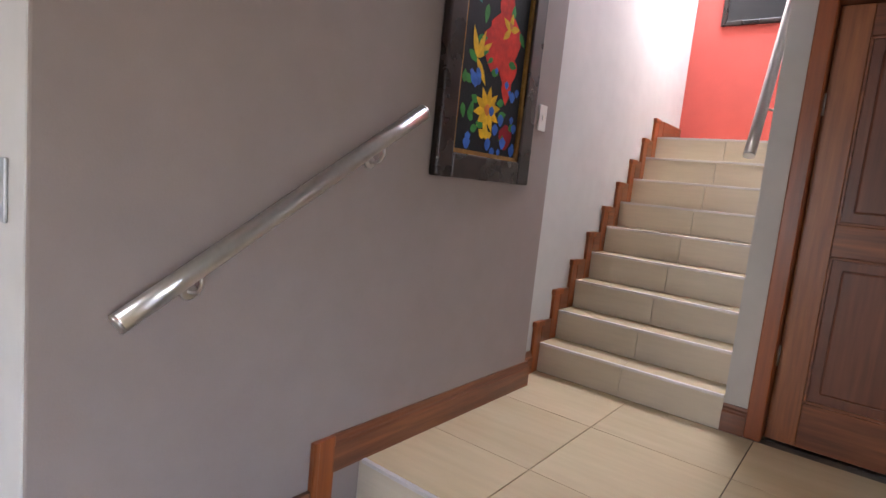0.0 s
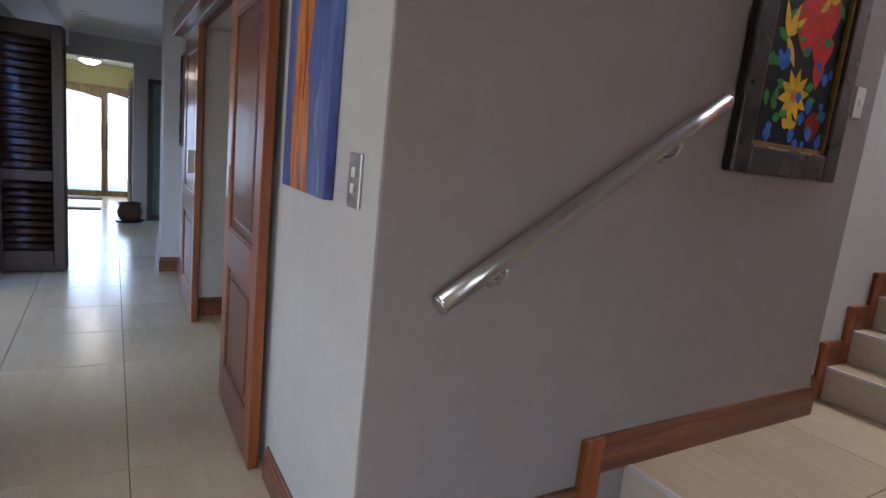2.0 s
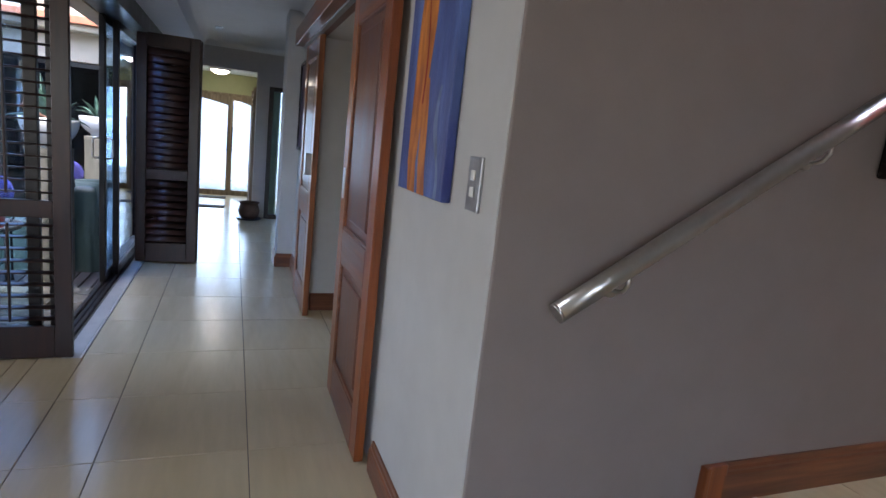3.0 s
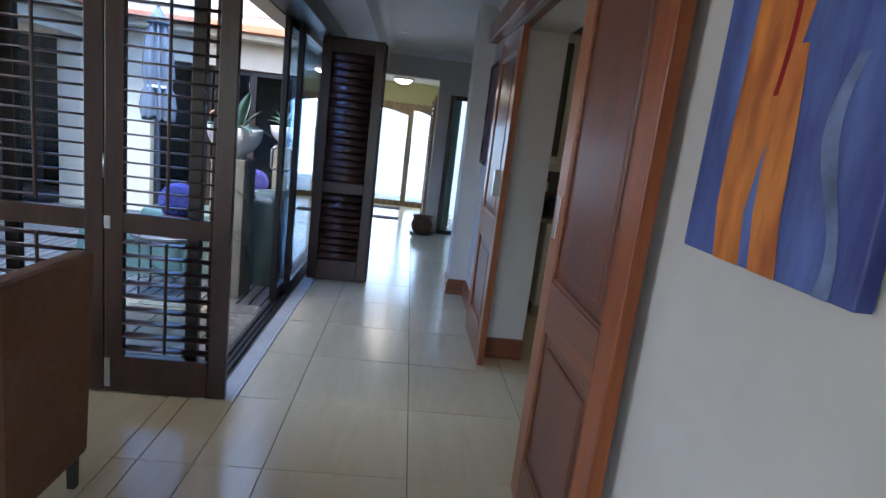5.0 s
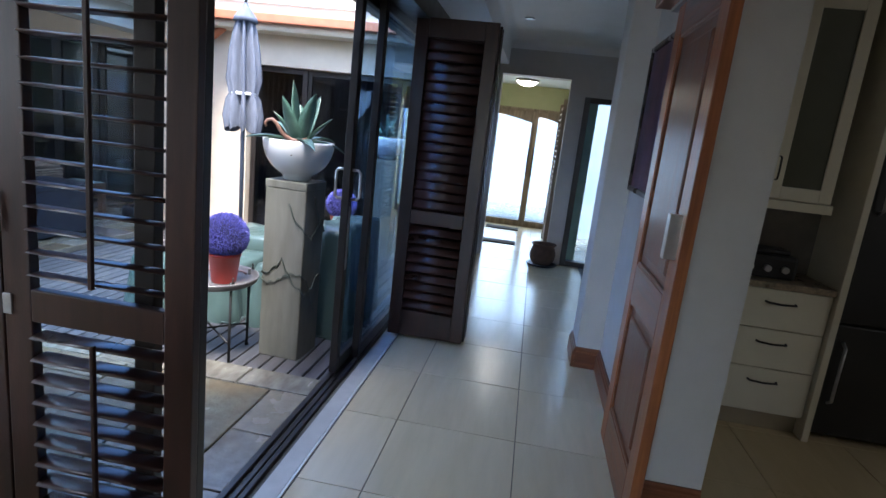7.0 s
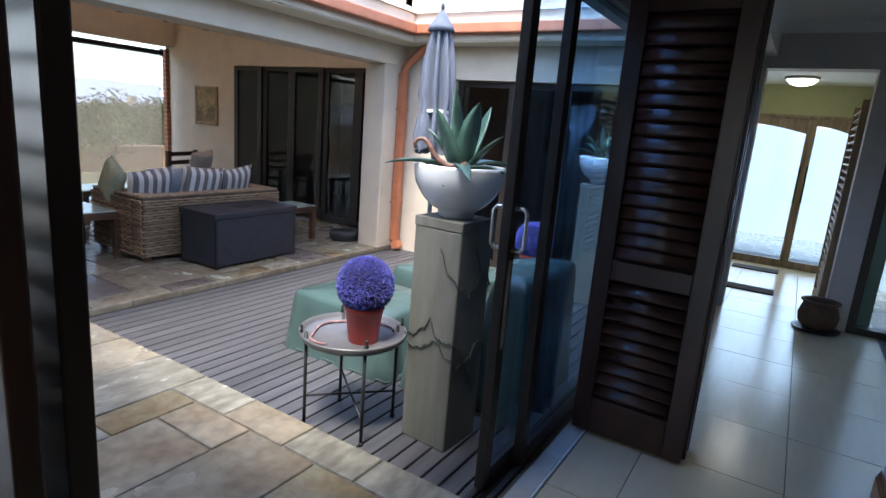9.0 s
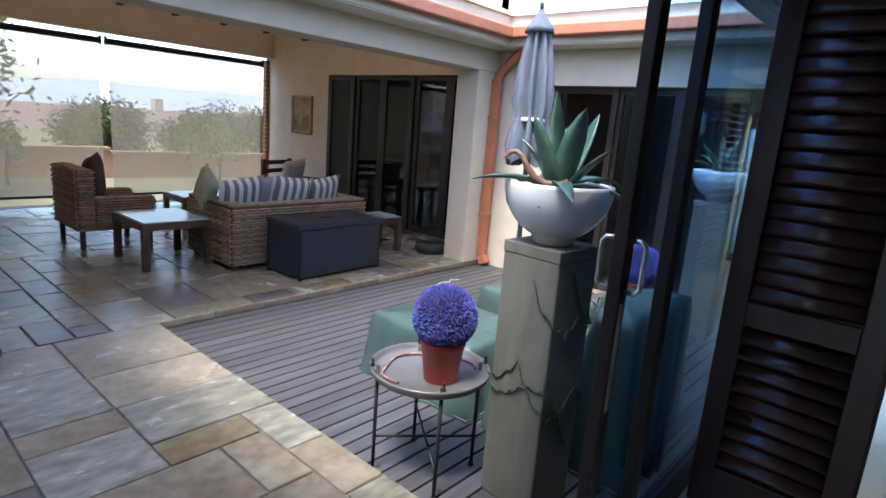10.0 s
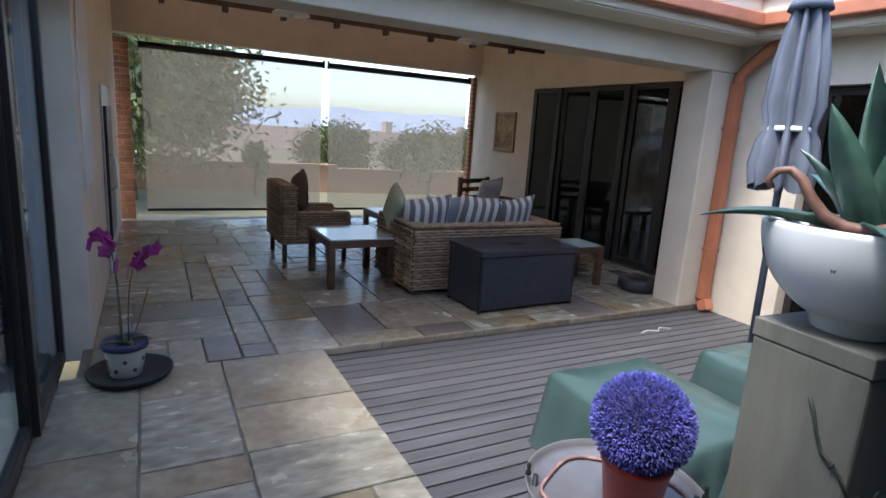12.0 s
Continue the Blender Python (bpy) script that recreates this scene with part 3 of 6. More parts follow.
# ---- handrails ----
def handrail(p0, p1, label, wall_dx, brackets):
    p0, p1 = Vector(p0), Vector(p1)
    h = thing("handrail", tuple(p0), label=label, category="handrail")
    d = p1 - p0
    part("rail", T([d * (i / 6) for i in range(7)], 0.027, seg=24), STEEL, h)
    for e in (Vector((0, 0, 0)), d):
        n = d.normalized()
        part("end_cap", T([e - n * 0.004, e + n * 0.004], 0.0273, seg=24), STEEL, h)
    for f in brackets:
        q = d * f
        bm = tube(bmesh.new(), [q + Vector((0, 0, -0.02)), q + Vector((0, 0, -0.055)), q + Vector((wall_dx * 0.25, 0, -0.078)), q + Vector((wall_dx * 0.6, 0, -0.085)), q + Vector((wall_dx, 0, -0.085))], 0.006, seg=8)
        b = part("bracket", bm, STEEL, h)
        r = L([(0.024, 0), (0.024, 0.005), (0.018, 0.008), (0, 0.008)], 18)
        bmesh.ops.transform(r, matrix=Matrix.Translation(q + Vector((wall_dx, 0, -0.085))) @ Matrix.Rotation(radians(90 if wall_dx < 0 else -90), 4, 'Y'), verts=r.verts)
        part("rosette", r, STEEL, b)
    return h


handrail((XW + 0.075, 0.925, 1.046), (XW + 0.075, 1.955, 1.702), "brushed stainless steel handrail on curved wall brackets", -0.07, (0.2, 0.82))
handrail((-0.235, 3.46, 1.735), (-0.235, 4.05, 2.83), "brushed stainless steel handrail beside the upper steps", 0.075, (0.3, 0.85))


# ---- pictures and switches ----
def flat_shape(bm, pts, z=0.0):
    vs = [bm.verts.new((p[0], p[1], z)) for p in pts]
    return bm.faces.new(vs)


def petal(c, ang, ln, wd, n=7):
    out = []
    for i in range(n + 1):
        t = i / n
        out.append((t * ln, wd * math.sin(math.pi * t ** 0.8)))
    for i in range(n - 1, 0, -1):
        t = i / n
        out.append((t * ln, -wd * math.sin(math.pi * t ** 0.8)))
    ca, sa = math.cos(ang), math.sin(ang)
    return [(c[0] + x * ca - y * sa, c[1] + x * sa + y * ca) for x, y in out]


PAINT = {k: mat("oil paint " + k, c, 0.55, var=0.15, scale=30, bump=0.12, bump_scale=80, spec=0.18) for k, c in {
    "black": (0.012, 0.014, 0.016), "red": (0.78, 0.045, 0.025), "yellow": (0.88, 0.50, 0.02), "blue": (0.05, 0.17, 0.62),
    "green": (0.05, 0.27, 0.06), "teal": (0.03, 0.25, 0.22), "orange": (0.72, 0.22, 0.045), "violet": (0.20, 0.10, 0.40), "dark red": (0.35, 0.015, 0.02)}.items()}
FRAME_BLACK = mat("dark ebonised picture frame", (0.030, 0.018, 0.014), 0.28, var=0.2, scale=20, bump=0.03)
GILT = mat("worn gilt slip", (0.42, 0.22, 0.05), 0.4, metal=0.5, var=0.2, scale=40, bump=0.05)


def framed(name, w, h, bw, depth, label, m):
    """A picture frame in its own plane: x along the wall, y up, z out of the wall."""
    fr = thing(name, label=label, category="picture")
    fr.matrix_basis = m
    for nm, a in (("frame_side", (-w / 2, -h / 2, 0, -w / 2 + bw, h / 2, depth)), ("frame_side", (w / 2 - bw, -h / 2, 0, w / 2, h / 2, depth)),
                  ("frame_rail", (-w / 2 + bw, -h / 2, 0, w / 2 - bw, -h / 2 + bw, depth)), ("frame_rail", (-w / 2 + bw, h / 2 - bw, 0, w / 2 - bw, h / 2, depth))):
        part(nm, B(*a, bevel=0.008), FRAME_BLACK, fr)
    return fr


fw, fh, fb = 0.735, 1.22, 0.105
pic = framed("framed_painting", fw, fh, fb, 0.04, "tall dark-framed painting of red, yellow and blue flowers",
             Matrix.Translation((XW + 0.002, 2.47, 1.478 + fh / 2)) @ Matrix(((0, 0, 1, 0), (1, 0, 0, 0), (0, 1, 0, 0), (0, 0, 0, 1))))
part("canvas", B(-fw / 2 + fb, -fh / 2 + fb, 0, fw / 2 - fb, fh / 2 - fb, 0.012), PAINT["black"], pic)
iw, ih = fw / 2 - fb, fh / 2 - fb
bm = bmesh.new()
for a in ((-iw, -ih, 0.012, -iw + 0.018, ih, 0.026), (iw - 0.018, -ih, 0.012, iw, ih, 0.026), (-iw, -ih, 0.012, iw, -ih + 0.018, 0.026), (-iw, ih - 0.018, 0.012, iw, ih, 0.026)):
    box(bm, *a)
part("gilt_slip", bm, GILT, pic)
rnd = random.Random(4)


def blobs(colour, shapes, z):
    for i, s in enumerate(shapes):
        bm = bmesh.new()
        vs = [bm.verts.new((p[0], p[1], 0.0124 + z + i * 0.00004)) for p in s]
        c = bm.verts.new((sum(p[0] for p in s) / len(s), sum(p[1] for p in s) / len(s), 0.0132 + z + i * 0.00004))
        for a, b in zip(vs, vs[1:] + vs[:1]):
            bm.faces.new((a, b, c))
        part("petal" if colour != "green" else "leaf", bm, PAINT[colour], pic)


def ring(c, r, n=14, wob=0.12):
    return [(c[0] + r * (1 + wob * math.sin(3 * a)) * math.cos(a), c[1] + r * (1 + wob * math.cos(4 * a)) * math.sin(a)) for a in (2 * math.pi * i / n for i in range(n))]


leaves = [petal((rnd.uniform(-iw * 0.85, iw * 0.8), rnd.uniform(-ih * 0.9, ih * 0.95)), rnd.uniform(0, 6.28), rnd.uniform(0.05, 0.09), 0.018) for _ in range(34)]
leaves = [[(max(-iw + 0.02, min(iw - 0.02, x)), max(-ih + 0.02, min(ih - 0.02, y))) for x, y in l] for l in leaves]
blobs("green", leaves, 0.0004)
blobs("teal", [petal((0.10, 0.42), a, 0.10, 0.03) for a in (0.6, 1.8, 3.0)] + [petal((-0.14, 0.12), 2.2, 0.09, 0.02)], 0.0006)
blobs("red", [ring((0.07, 0.02), 0.125), ring((0.0, -0.03), 0.10), ring((0.11, -0.10), 0.075), petal((0.05, 0.08), 1.5, 0.19, 0.06), petal((0.11, -0.12), -1.5, 0.14, 0.04)], 0.0008)
blobs("dark red", [ring((0.15, -0.40), 0.055), petal((0.20, 0.30), 1.2, 0.12, 0.03)], 0.0008)
blobs("yellow", [petal((-0.02, -0.30), i * math.pi / 5 + 0.2, 0.105, 0.020) for i in range(10)] + [petal((-0.135, -0.10), a, 0.13, 0.018) for a in (0.7, 1.2, 1.9, -0.9)]
      + [petal((0.10, 0.07), a, 0.075, 0.016) for a in (0.3, 1.5, 2.6, 3.9)] + [petal((-0.02, -0.42), a, 0.06, 0.02) for a in (0.4, 1.5, 2.6)] + [petal((-0.10, 0.38), 1.3, 0.13, 0.02)], 0.0012)
blobs("blue", [ring((rnd.choice((-0.15, -0.12, 0.03, 0.12, 0.19)) + rnd.uniform(-0.03, 0.03), rnd.choice((-0.45, -0.34, -0.19, -0.16, 0.30)) + rnd.uniform(-0.04, 0.04)), rnd.uniform(0.012, 0.026)) for _ in range(36)]
      + [petal((-0.09, 0.30), 1.2, 0.16, 0.03)], 0.0016)
blobs("violet", [petal((-0.12, 0.22), a, 0.11, 0.025) for a in (1.2, 1.9)], 0.0014)
blobs("orange", [ring((-0.02, -0.30), 0.024), ring((0.10, 0.09), 0.016)], 0.0020)

# canvas with an orange ribbon figure on blue
CANVAS_BLUE = mat("oil paint, streaked blue", (0.13, 0.21, 0.52), 0.5, var=0.3, scale=7, second=(0.025, 0.035, 0.20), mix_scale=4, stretch=(3, 1, 0.6), bump=0.2, bump_scale=90)
can = thing("canvas_painting", (-1.70, YN - 0.002, 1.262), label="unframed canvas with orange ribbons on streaked blue", category="picture")
part("canvas", B(-0.24, -0.03, 0, 0.24, 0, 1.05, bevel=0.003), CANVAS_BLUE, can)


def ribbon(bm, cx, w, z0, z1, amp, ph, y):
    n = 24
    prev = None
    for i in range(n + 1):
        z = z0 + (z1 - z0) * i / n
        c = cx + amp * math.sin(ph + 5.2 * i / n)
        ww = w * (0.75 + 0.45 * math.sin(ph * 2 + 4.4 * i / n) ** 2)
        cur = (bm.verts.new((c - ww / 2, y, z)), bm.verts.new((c + ww / 2, y, z)))
        if prev:
            bm.faces.new((prev[0], prev[1], cur[1], cur[0]))
        prev = cur
    return bm


def taper_band(points, y):
    """A painted band through (x, z, width) stations."""
    bm = bmesh.new()
    prev = None
    for x, z, w in points:
        cur = (bm.verts.new((x - w / 2, y, z)), bm.verts.new((x + w / 2, y, z)))
        if prev:
            bm.faces.new((prev[0], prev[1], cur[1], cur[0]))
        prev = cur
    return bm


AMBER = mat("oil paint, amber orange shading to rust", (0.74, 0.27, 0.06), 0.5, var=0.25, scale=12, second=(0.42, 0.12, 0.035), mix_scale=7, stretch=(3, 1, 0.7), bump=0.15, bump_scale=80, spec=0.2)
part("orange_ribbon", taper_band(((-0.075, 0.0, 0.085), (-0.095, 0.10, 0.09), (-0.085, 0.25, 0.12), (-0.065, 0.40, 0.15), (-0.05, 0.55, 0.175), (-0.035, 0.68, 0.16), (-0.02, 0.80, 0.13), (0.0, 0.92, 0.15), (0.01, 1.05, 0.17)), -0.0306), AMBER, can)
part("orange_ribbon", taper_band(((0.035, 0.0, 0.075), (0.015, 0.10, 0.075), (0.005, 0.25, 0.07), (0.0, 0.38, 0.05)), -0.0309), AMBER, can)
part("orange_arm", taper_band(((0.205, 0.60, 0.03), (0.185, 0.68, 0.045), (0.145, 0.80, 0.055), (0.095, 0.92, 0.06), (0.06, 1.02, 0.06)), -0.0309), AMBER, can)
part("dark_line", ribbon(bmesh.new(), -0.045, 0.012, 0.30, 0.95, 0.025, 0.5, -0.0312), PAINT["dark red"], can)
part("pale_streak", ribbon(bmesh.new(), 0.15, 0.03, 0.0, 0.35, 0.03, 1.0, -0.0307), mat("oil paint, pale blue", (0.22, 0.30, 0.55), 0.5, var=0.3, scale=20, bump=0.2), can)


def switch(at, rz, buttons, label, w=0.078, h=0.122):
    """A plate in its wall's plane; its front is -y."""
    s = thing("light_switch", at, rz, label=label, category="switch")
    part("plate", B(-w / 2, -0.009, -h / 2, w / 2, 0, h / 2, bevel=0.003), STEEL_DULL if buttons == 2 else PLASTIC_W, s)
    for i in range(buttons):
        z = 0.024 - 0.045 * i if buttons == 2 else 0
        part("rocker", B(-0.012, -0.015, z - 0.014, 0.012, -0.009, z + 0.014, bevel=0.003), WHITE, s)
    return s


switch((-1.285, YN, 1.338), 0, 2, "steel double light switch plate with white rockers", 0.085, 0.15)
switch((XW, 2.97, 1.83), 90, 1, "small white light switch on the stair wall", 0.075, 0.13)
bp = framed("dark_picture", 0.9, 0.7, 0.04, 0.03, "black-framed picture on the red stair wall",
            Matrix.Translation((-0.55, 5.618, 3.33)) @ Matrix(((1, 0, 0, 0), (0, 0, -1, 0), (0, 1, 0, 0), (0, 0, 0, 1))))
part("canvas", B(-0.41, -0.31, 0, 0.41, 0.31, 0.012), BLACK, bp)
fp = framed("corridor_picture", 0.62, 0.82, 0.03, 0.035, "dark unglazed picture beside the sliding door",
            Matrix.Translation((-5.38, YN - 0.002, 1.64)) @ Matrix(((1, 0, 0, 0), (0, 0, -1, 0), (0, 1, 0, 0), (0, 0, 0, 1))))
part("canvas", B(-0.28, -0.38, 0, 0.28, 0.38, 0.02), mat("oil paint, plum and brown", (0.16, 0.07, 0.10), 0.5, var=0.4, scale=6, second=(0.05, 0.03, 0.09), mix_scale=4, bump=0.2), fp)


# ---- wooden doors ----
def panel_door(name, w, h, t, label, at, rz, top_rail=0.14, lock_z=(0.76, 0.94), bottom=0.20, stile=0.12, panels=1, open_note=""):
    """A framed and panelled door leaf: x along its width from the first edge, -y its front."""
    d = thing(name, at, rz, label=label, category="door")
    for x in (0, w - stile):
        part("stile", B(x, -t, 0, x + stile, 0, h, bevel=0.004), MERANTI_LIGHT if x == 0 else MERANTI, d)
    for z0, z1 in ((0, bottom), lock_z, (h - top_rail, h)):
        part("rail", B(stile, -t, z0, w - stile, 0, z1, bevel=0.004), MERANTI_H, d)
    for z0, z1 in ((bottom, lock_z[0]), (lock_z[1], h - top_rail)):
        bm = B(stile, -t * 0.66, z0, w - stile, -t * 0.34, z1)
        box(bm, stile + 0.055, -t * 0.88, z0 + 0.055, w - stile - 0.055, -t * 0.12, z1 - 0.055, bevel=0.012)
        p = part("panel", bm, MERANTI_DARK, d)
        bb = bmesh.new()
        for a in ((stile, z0, stile + 0.014, z1), (w - stile - 0.014, z0, w - stile, z1), (stile, z0, w - stile, z0 + 0.014), (stile, z1 - 0.014, w - stile, z1)):
            box(bb, a[0], -t * 0.93, a[1], a[2], -t * 0.07, a[3], bevel=0.004)
        part("bead", bb, MERANTI_H, p)
    return d


dB = panel_door("sliding_door", 0.78, 2.10, 0.042, "red-brown panelled sliding door, slid open against the corridor wall", (-2.88, YN - 0.030, 0.012), 0, stile=0.115)
part("flush_pull", B(0.035, -0.047, 1.09, 0.078, -0.040, 1.25, bevel=0.003), STEEL, dB)
dA = panel_door("sliding_door", 0.78, 2.10, 0.042, "red-brown panelled sliding door, slid open beyond the kitchen opening", (-4.15, YN - 0.072, 0.012), 180, stile=0.115)
dA.matrix_basis = pose(-4.15, YN - 0.072, 0.012, 0, 0, 180)
part("flush_pull", B(0.035, -0.002, 1.09, 0.078, 0.0445, 1.25, bevel=0.003), STEEL, dA)
trk = thing("sliding_door_track", label="dark wooden pelmet box over the sliding doors", category="pelmet")
part("pelmet", B(-5.05, 0.60, 2.12, -1.95, YN, 2.25, bevel=0.006), MERANTI_H, trk)
part("rail", B(-5.02, 0.67, 2.105, -1.98, 0.70, 2.122), STEEL_DULL, trk)
dL = panel_door("landing_door", 0.82, 2.06, 0.044, "closed red-brown panelled door on the stair landing", (0.03, Y0 + 0.13, LAND + 0.006), 0, lock_z=(0.93, 1.08), bottom=0.22, stile=0.13)
for z in (0.42, 1.62):
    hg = T([(0.0, -0.048, z - 0.05), (0.0, -0.048, z + 0.05)], 0.006, seg=10)
    part("hinge", hg, STEEL, dL)
dfm = thing("landing_door_frame", label="red-brown wooden door frame on the landing", category="door frame", kind="structure")
part("jamb", B(-0.05, Y0 + 0.0, LAND, 0.026, Y0 + 0.22, LAND + 2.12, bevel=0.006), MERANTI, dfm)
part("jamb", B(0.854, Y0 + 0.0, LAND, 0.93, Y0 + 0.22, LAND + 2.12, bevel=0.006), MERANTI, dfm)
part("head", B(-0.05, Y0 + 0.0, LAND + 2.07, 0.93, Y0 + 0.22, LAND + 2.14, bevel=0.006), MERANTI_H, dfm)


# ---- louvred shutters ----
def slats(parent, x0, x1, z0, z1, pitch, tilt, depth=0.062, t=0.010, name="louvre"):
    n = int((z1 - z0) / pitch)
    prof = [(-depth / 2, 0), (-depth * 0.3, t * 0.42), (0, t / 2), (depth * 0.3, t * 0.42), (depth / 2, 0), (depth * 0.3, -t * 0.42), (0, -t / 2), (-depth * 0.3, -t * 0.42)]
    bm = bmesh.new()
    ca, sa = math.cos(radians(tilt)), math.sin(radians(tilt))
    ends = []
    for x in (x0, x1):
        ends.append([bm.verts.new((x, p * ca - q * sa, p * sa + q * ca)) for p, q in prof])
    m = len(prof)
    for i in range(m):
        f = bm.faces.new((ends[0][i], ends[0][(i + 1) % m], ends[1][(i + 1) % m], ends[1][i]))
        f.smooth = True
    bm.faces.new(ends[0][::-1])
    bm.faces.new(ends[1])
    me = mesh_of(bm, name, SLAT)
    step = (z1 - z0) / n
    for i in range(n):
        piece(name, me, parent, pose(0, -0.016, z0 + step * (i + 0.5)))


def shutter(at, rz, label, w=0.575, h=2.12, tilt_top=8, tilt_low=-38, t=0.034, rods=True):
    s = thing("louvred_shutter", at, rz, label=label, category="shutter", group="louvred shutters")
    st = 0.085
    for x in (0, w - st):
        part("stile", B(x, -t, 0, x + st, 0, h, bevel=0.004), SHUTTER, s)
    for z0, z1 in ((0, 0.185), (0.80, 0.895), (h - 0.12, h)):
        part("rail", B(st, -t, z0, w - st, 0, z1, bevel=0.004), SHUTTER, s)
    slats(s, st, w - st, 0.195, 0.79, 0.062, tilt_low)
    slats(s, st, w - st, 0.905, h - 0.13, 0.062, tilt_top)
    for z0, z1 in ((0.22, 0.77), (0.93, h - 0.16)) if rods else ():
        part("tilt_rod", B(w / 2 - 0.006, -t - 0.022, z0, w / 2 + 0.006, -t - 0.008, z1, bevel=0.002), SHUTTER, s)
    return s


# leaves along the dining room's courtyard side, seen from inside
SH0 = shutter((XC, -0.676 - 0.575, 0.012), 90, "dark brown louvred shutter leaf, closed, louvres half open", tilt_top=-4, tilt_low=6)
SH1 = shutter((XC, -0.676 - 2 * 0.578, 0.012), 90, "dark brown louvred shutter leaf, closed, louvres half open", tilt_top=-6, tilt_low=-34)
copy_thing(SH1, pose(XC, -0.676 - 3 * 0.578, 0.012, 0, 0, 90))
for k in range(3):
    copy_thing(SH1, pose(XC + 0.04, -4.30 - 0.055 * k, 0.012))
for z in (0.10, 0.845):
    part("catch", B(0.0, -0.040, z - (0.075 if z < 0.5 else 0.03), 0.028, -0.034, z + (0.075 if z < 0.5 else 0.03), bevel=0.002), STEEL_DULL, SH0)
part("hinge", T([(0.002, -0.042, 1.05), (0.002, -0.042, 1.16)], 0.005, seg=8), STEEL_DULL, SH0)
# folded stack on the corridor side
for k in range(4):
    shutter((-5.850 - 0.047 * k, -0.705 + 0.012 * (k % 2), 0.012 if k else 0.02), 90 + (1.5 if k % 2 else -0.5), "dark brown louvred shutter leaf folded back in a stack", w=0.53, tilt_top=82, tilt_low=60 if k == 0 else 80, rods=False)
tr2 = thing("shutter_track", label="dark bronze head track over shutters and sliding doors", category="track", kind="structure")
part("track", B(XARCH, -0.87, 2.13, XC + 0.05, -0.62, 2.28, bevel=0.004), ALU_DARK, tr2)
part("track", B(XC - 0.12, -4.5, 2.13, XC + 0.02, -0.62, 2.28, bevel=0.004), ALU_DARK, tr2)
solid("wall_over_shutters", B(XC - 0.15, -4.5, 2.28, XC, YS - 0.02, 2.62), WALL_OUT, "plastered wall above the dining room shutters", "wall")
# closed leaves further along the corridor
for k in range(3):
    shutter((-8.9 + 0.60 * k + 0.575, -0.68, 0.012), 180, "dark brown louvred shutter leaf, closed before the corridor glass", tilt_top=30, tilt_low=30)


# ---- sliding glass doors ----
def glass_leaf(at, rz, w, h, label, handle=None, glass=None, fr=0.062, t=0.042):
    d = thing("sliding_glass_door", at, rz, label=label, category="glass door", group="sliding glass doors")
    for x in (0, w - fr):
        part("stile", B(x, -t / 2, 0, x + fr, t / 2, h, bevel=0.004), ALU_DARK, d)
    for z0, z1 in ((0, 0.075), (h - 0.06, h)):
        part("rail", B(fr, -t / 2, z0, w - fr, t / 2, z1, bevel=0.004), ALU_DARK, d)
    g = part("pane", B(fr, -0.003, 0.075, w - fr, 0.003, h - 0.06), glass or GLASS, d)
    g.visible_shadow = False
    if handle is not None:
        for sgn in (-1, 1):
            y = sgn * (t / 2)
            pts = [(handle, y, 1.02), (handle, y + sgn * 0.035, 1.02), (handle, y + sgn * 0.048, 1.035), (handle, y + sgn * 0.048, 1.165), (handle, y + sgn * 0.035, 1.18), (handle, y, 1.18)]
            part("pull_handle", T(pts, 0.008, seg=12), STEEL, d)
        part("lock_plate", B(handle - 0.012, -t / 2 - 0.003, 0.62, handle + 0.012, t / 2 + 0.003, 0.98, bevel=0.002), STEEL_DULL, d)
    return d


glass_leaf((-5.06 - 1.55, -0.835, 0.012), 0, 1.55, 2.12, "dark-framed sliding glass door, slid half open, with steel pull handles", handle=1.55 - 0.031)
glass_leaf((-5.32 - 1.55, -0.785, 0.012), 0, 1.55, 2.12, "dark-framed sliding glass door parked behind its neighbour")
glass_leaf((-8.25, -0.810, 0.012), 0, 1.60, 2.12, "dark-framed fixed glass panel of the corridor")
glass_leaf((-8.98, -0.790, 0.012), 0, 0.75, 2.12, "dark-framed fixed glass panel of the corridor")
# dining room glass behind the shutters
for k in range(4):
    glass_leaf((XC - 0.055 - 0.03 * (k % 2), -0.88 - 0.86 * (k + 1), 0.0), 90, 0.90, 2.13, "dark-framed sliding glass door outside the shutters", glass=GLASS)
solid("corner_post", B(XC - 0.075, -0.80, -0.02, XC - 0.036, -0.70, 2.13, bevel=0.004), ALU_DARK, "dark bronze aluminium corner post", "post")

# cornices of the corridor
def cove(x0, x1, y, z, out, r=0.085):
    bm = bmesh.new()
    prof = [(0, 0)] + [(out * r * (1 - math.cos(radians(t))), -r * (1 - math.sin(radians(t)))) for t in range(90, -1, -15)]
    a = [bm.verts.new((x0, y + p, z + q)) for p, q in prof]
    b = [bm.verts.new((x1, y + p, z + q)) for p, q in prof]
    n = len(prof)
    for i in range(n):
        bm.faces.new((a[i], a[(i + 1) % n], b[(i + 1) % n], b[i]))
    return solid("cornice", bm, CEIL, "white coved plaster cornice", "cornice")


def cove_profile_end(y0, y1, x, z, r=0.085):
    ob = cove(y0, y1, 0.0, 0.0, -1, r)
    ob.matrix_basis = pose(x, 0, z, 0, 0, 90)
    return ob


cove(-5.80, XW - 0.25, YN - 0.001, HC - 0.001, -1)
cove(XARCH, -3.4, -0.299, HC - 0.001, 1)
cove_profile_end(-0.30, 1.55, XARCH, HC - 0.001)
# ---- courtyard things ----
PLINTH = mat("weathered cement plaster plinth, stained", (0.135, 0.128, 0.105), 0.9, var=0.25, scale=5, second=(0.09, 0.088, 0.068), mix_scale=2.2, stretch=(2.5, 2.5, 0.5), bump=0.25, bump_scale=60)
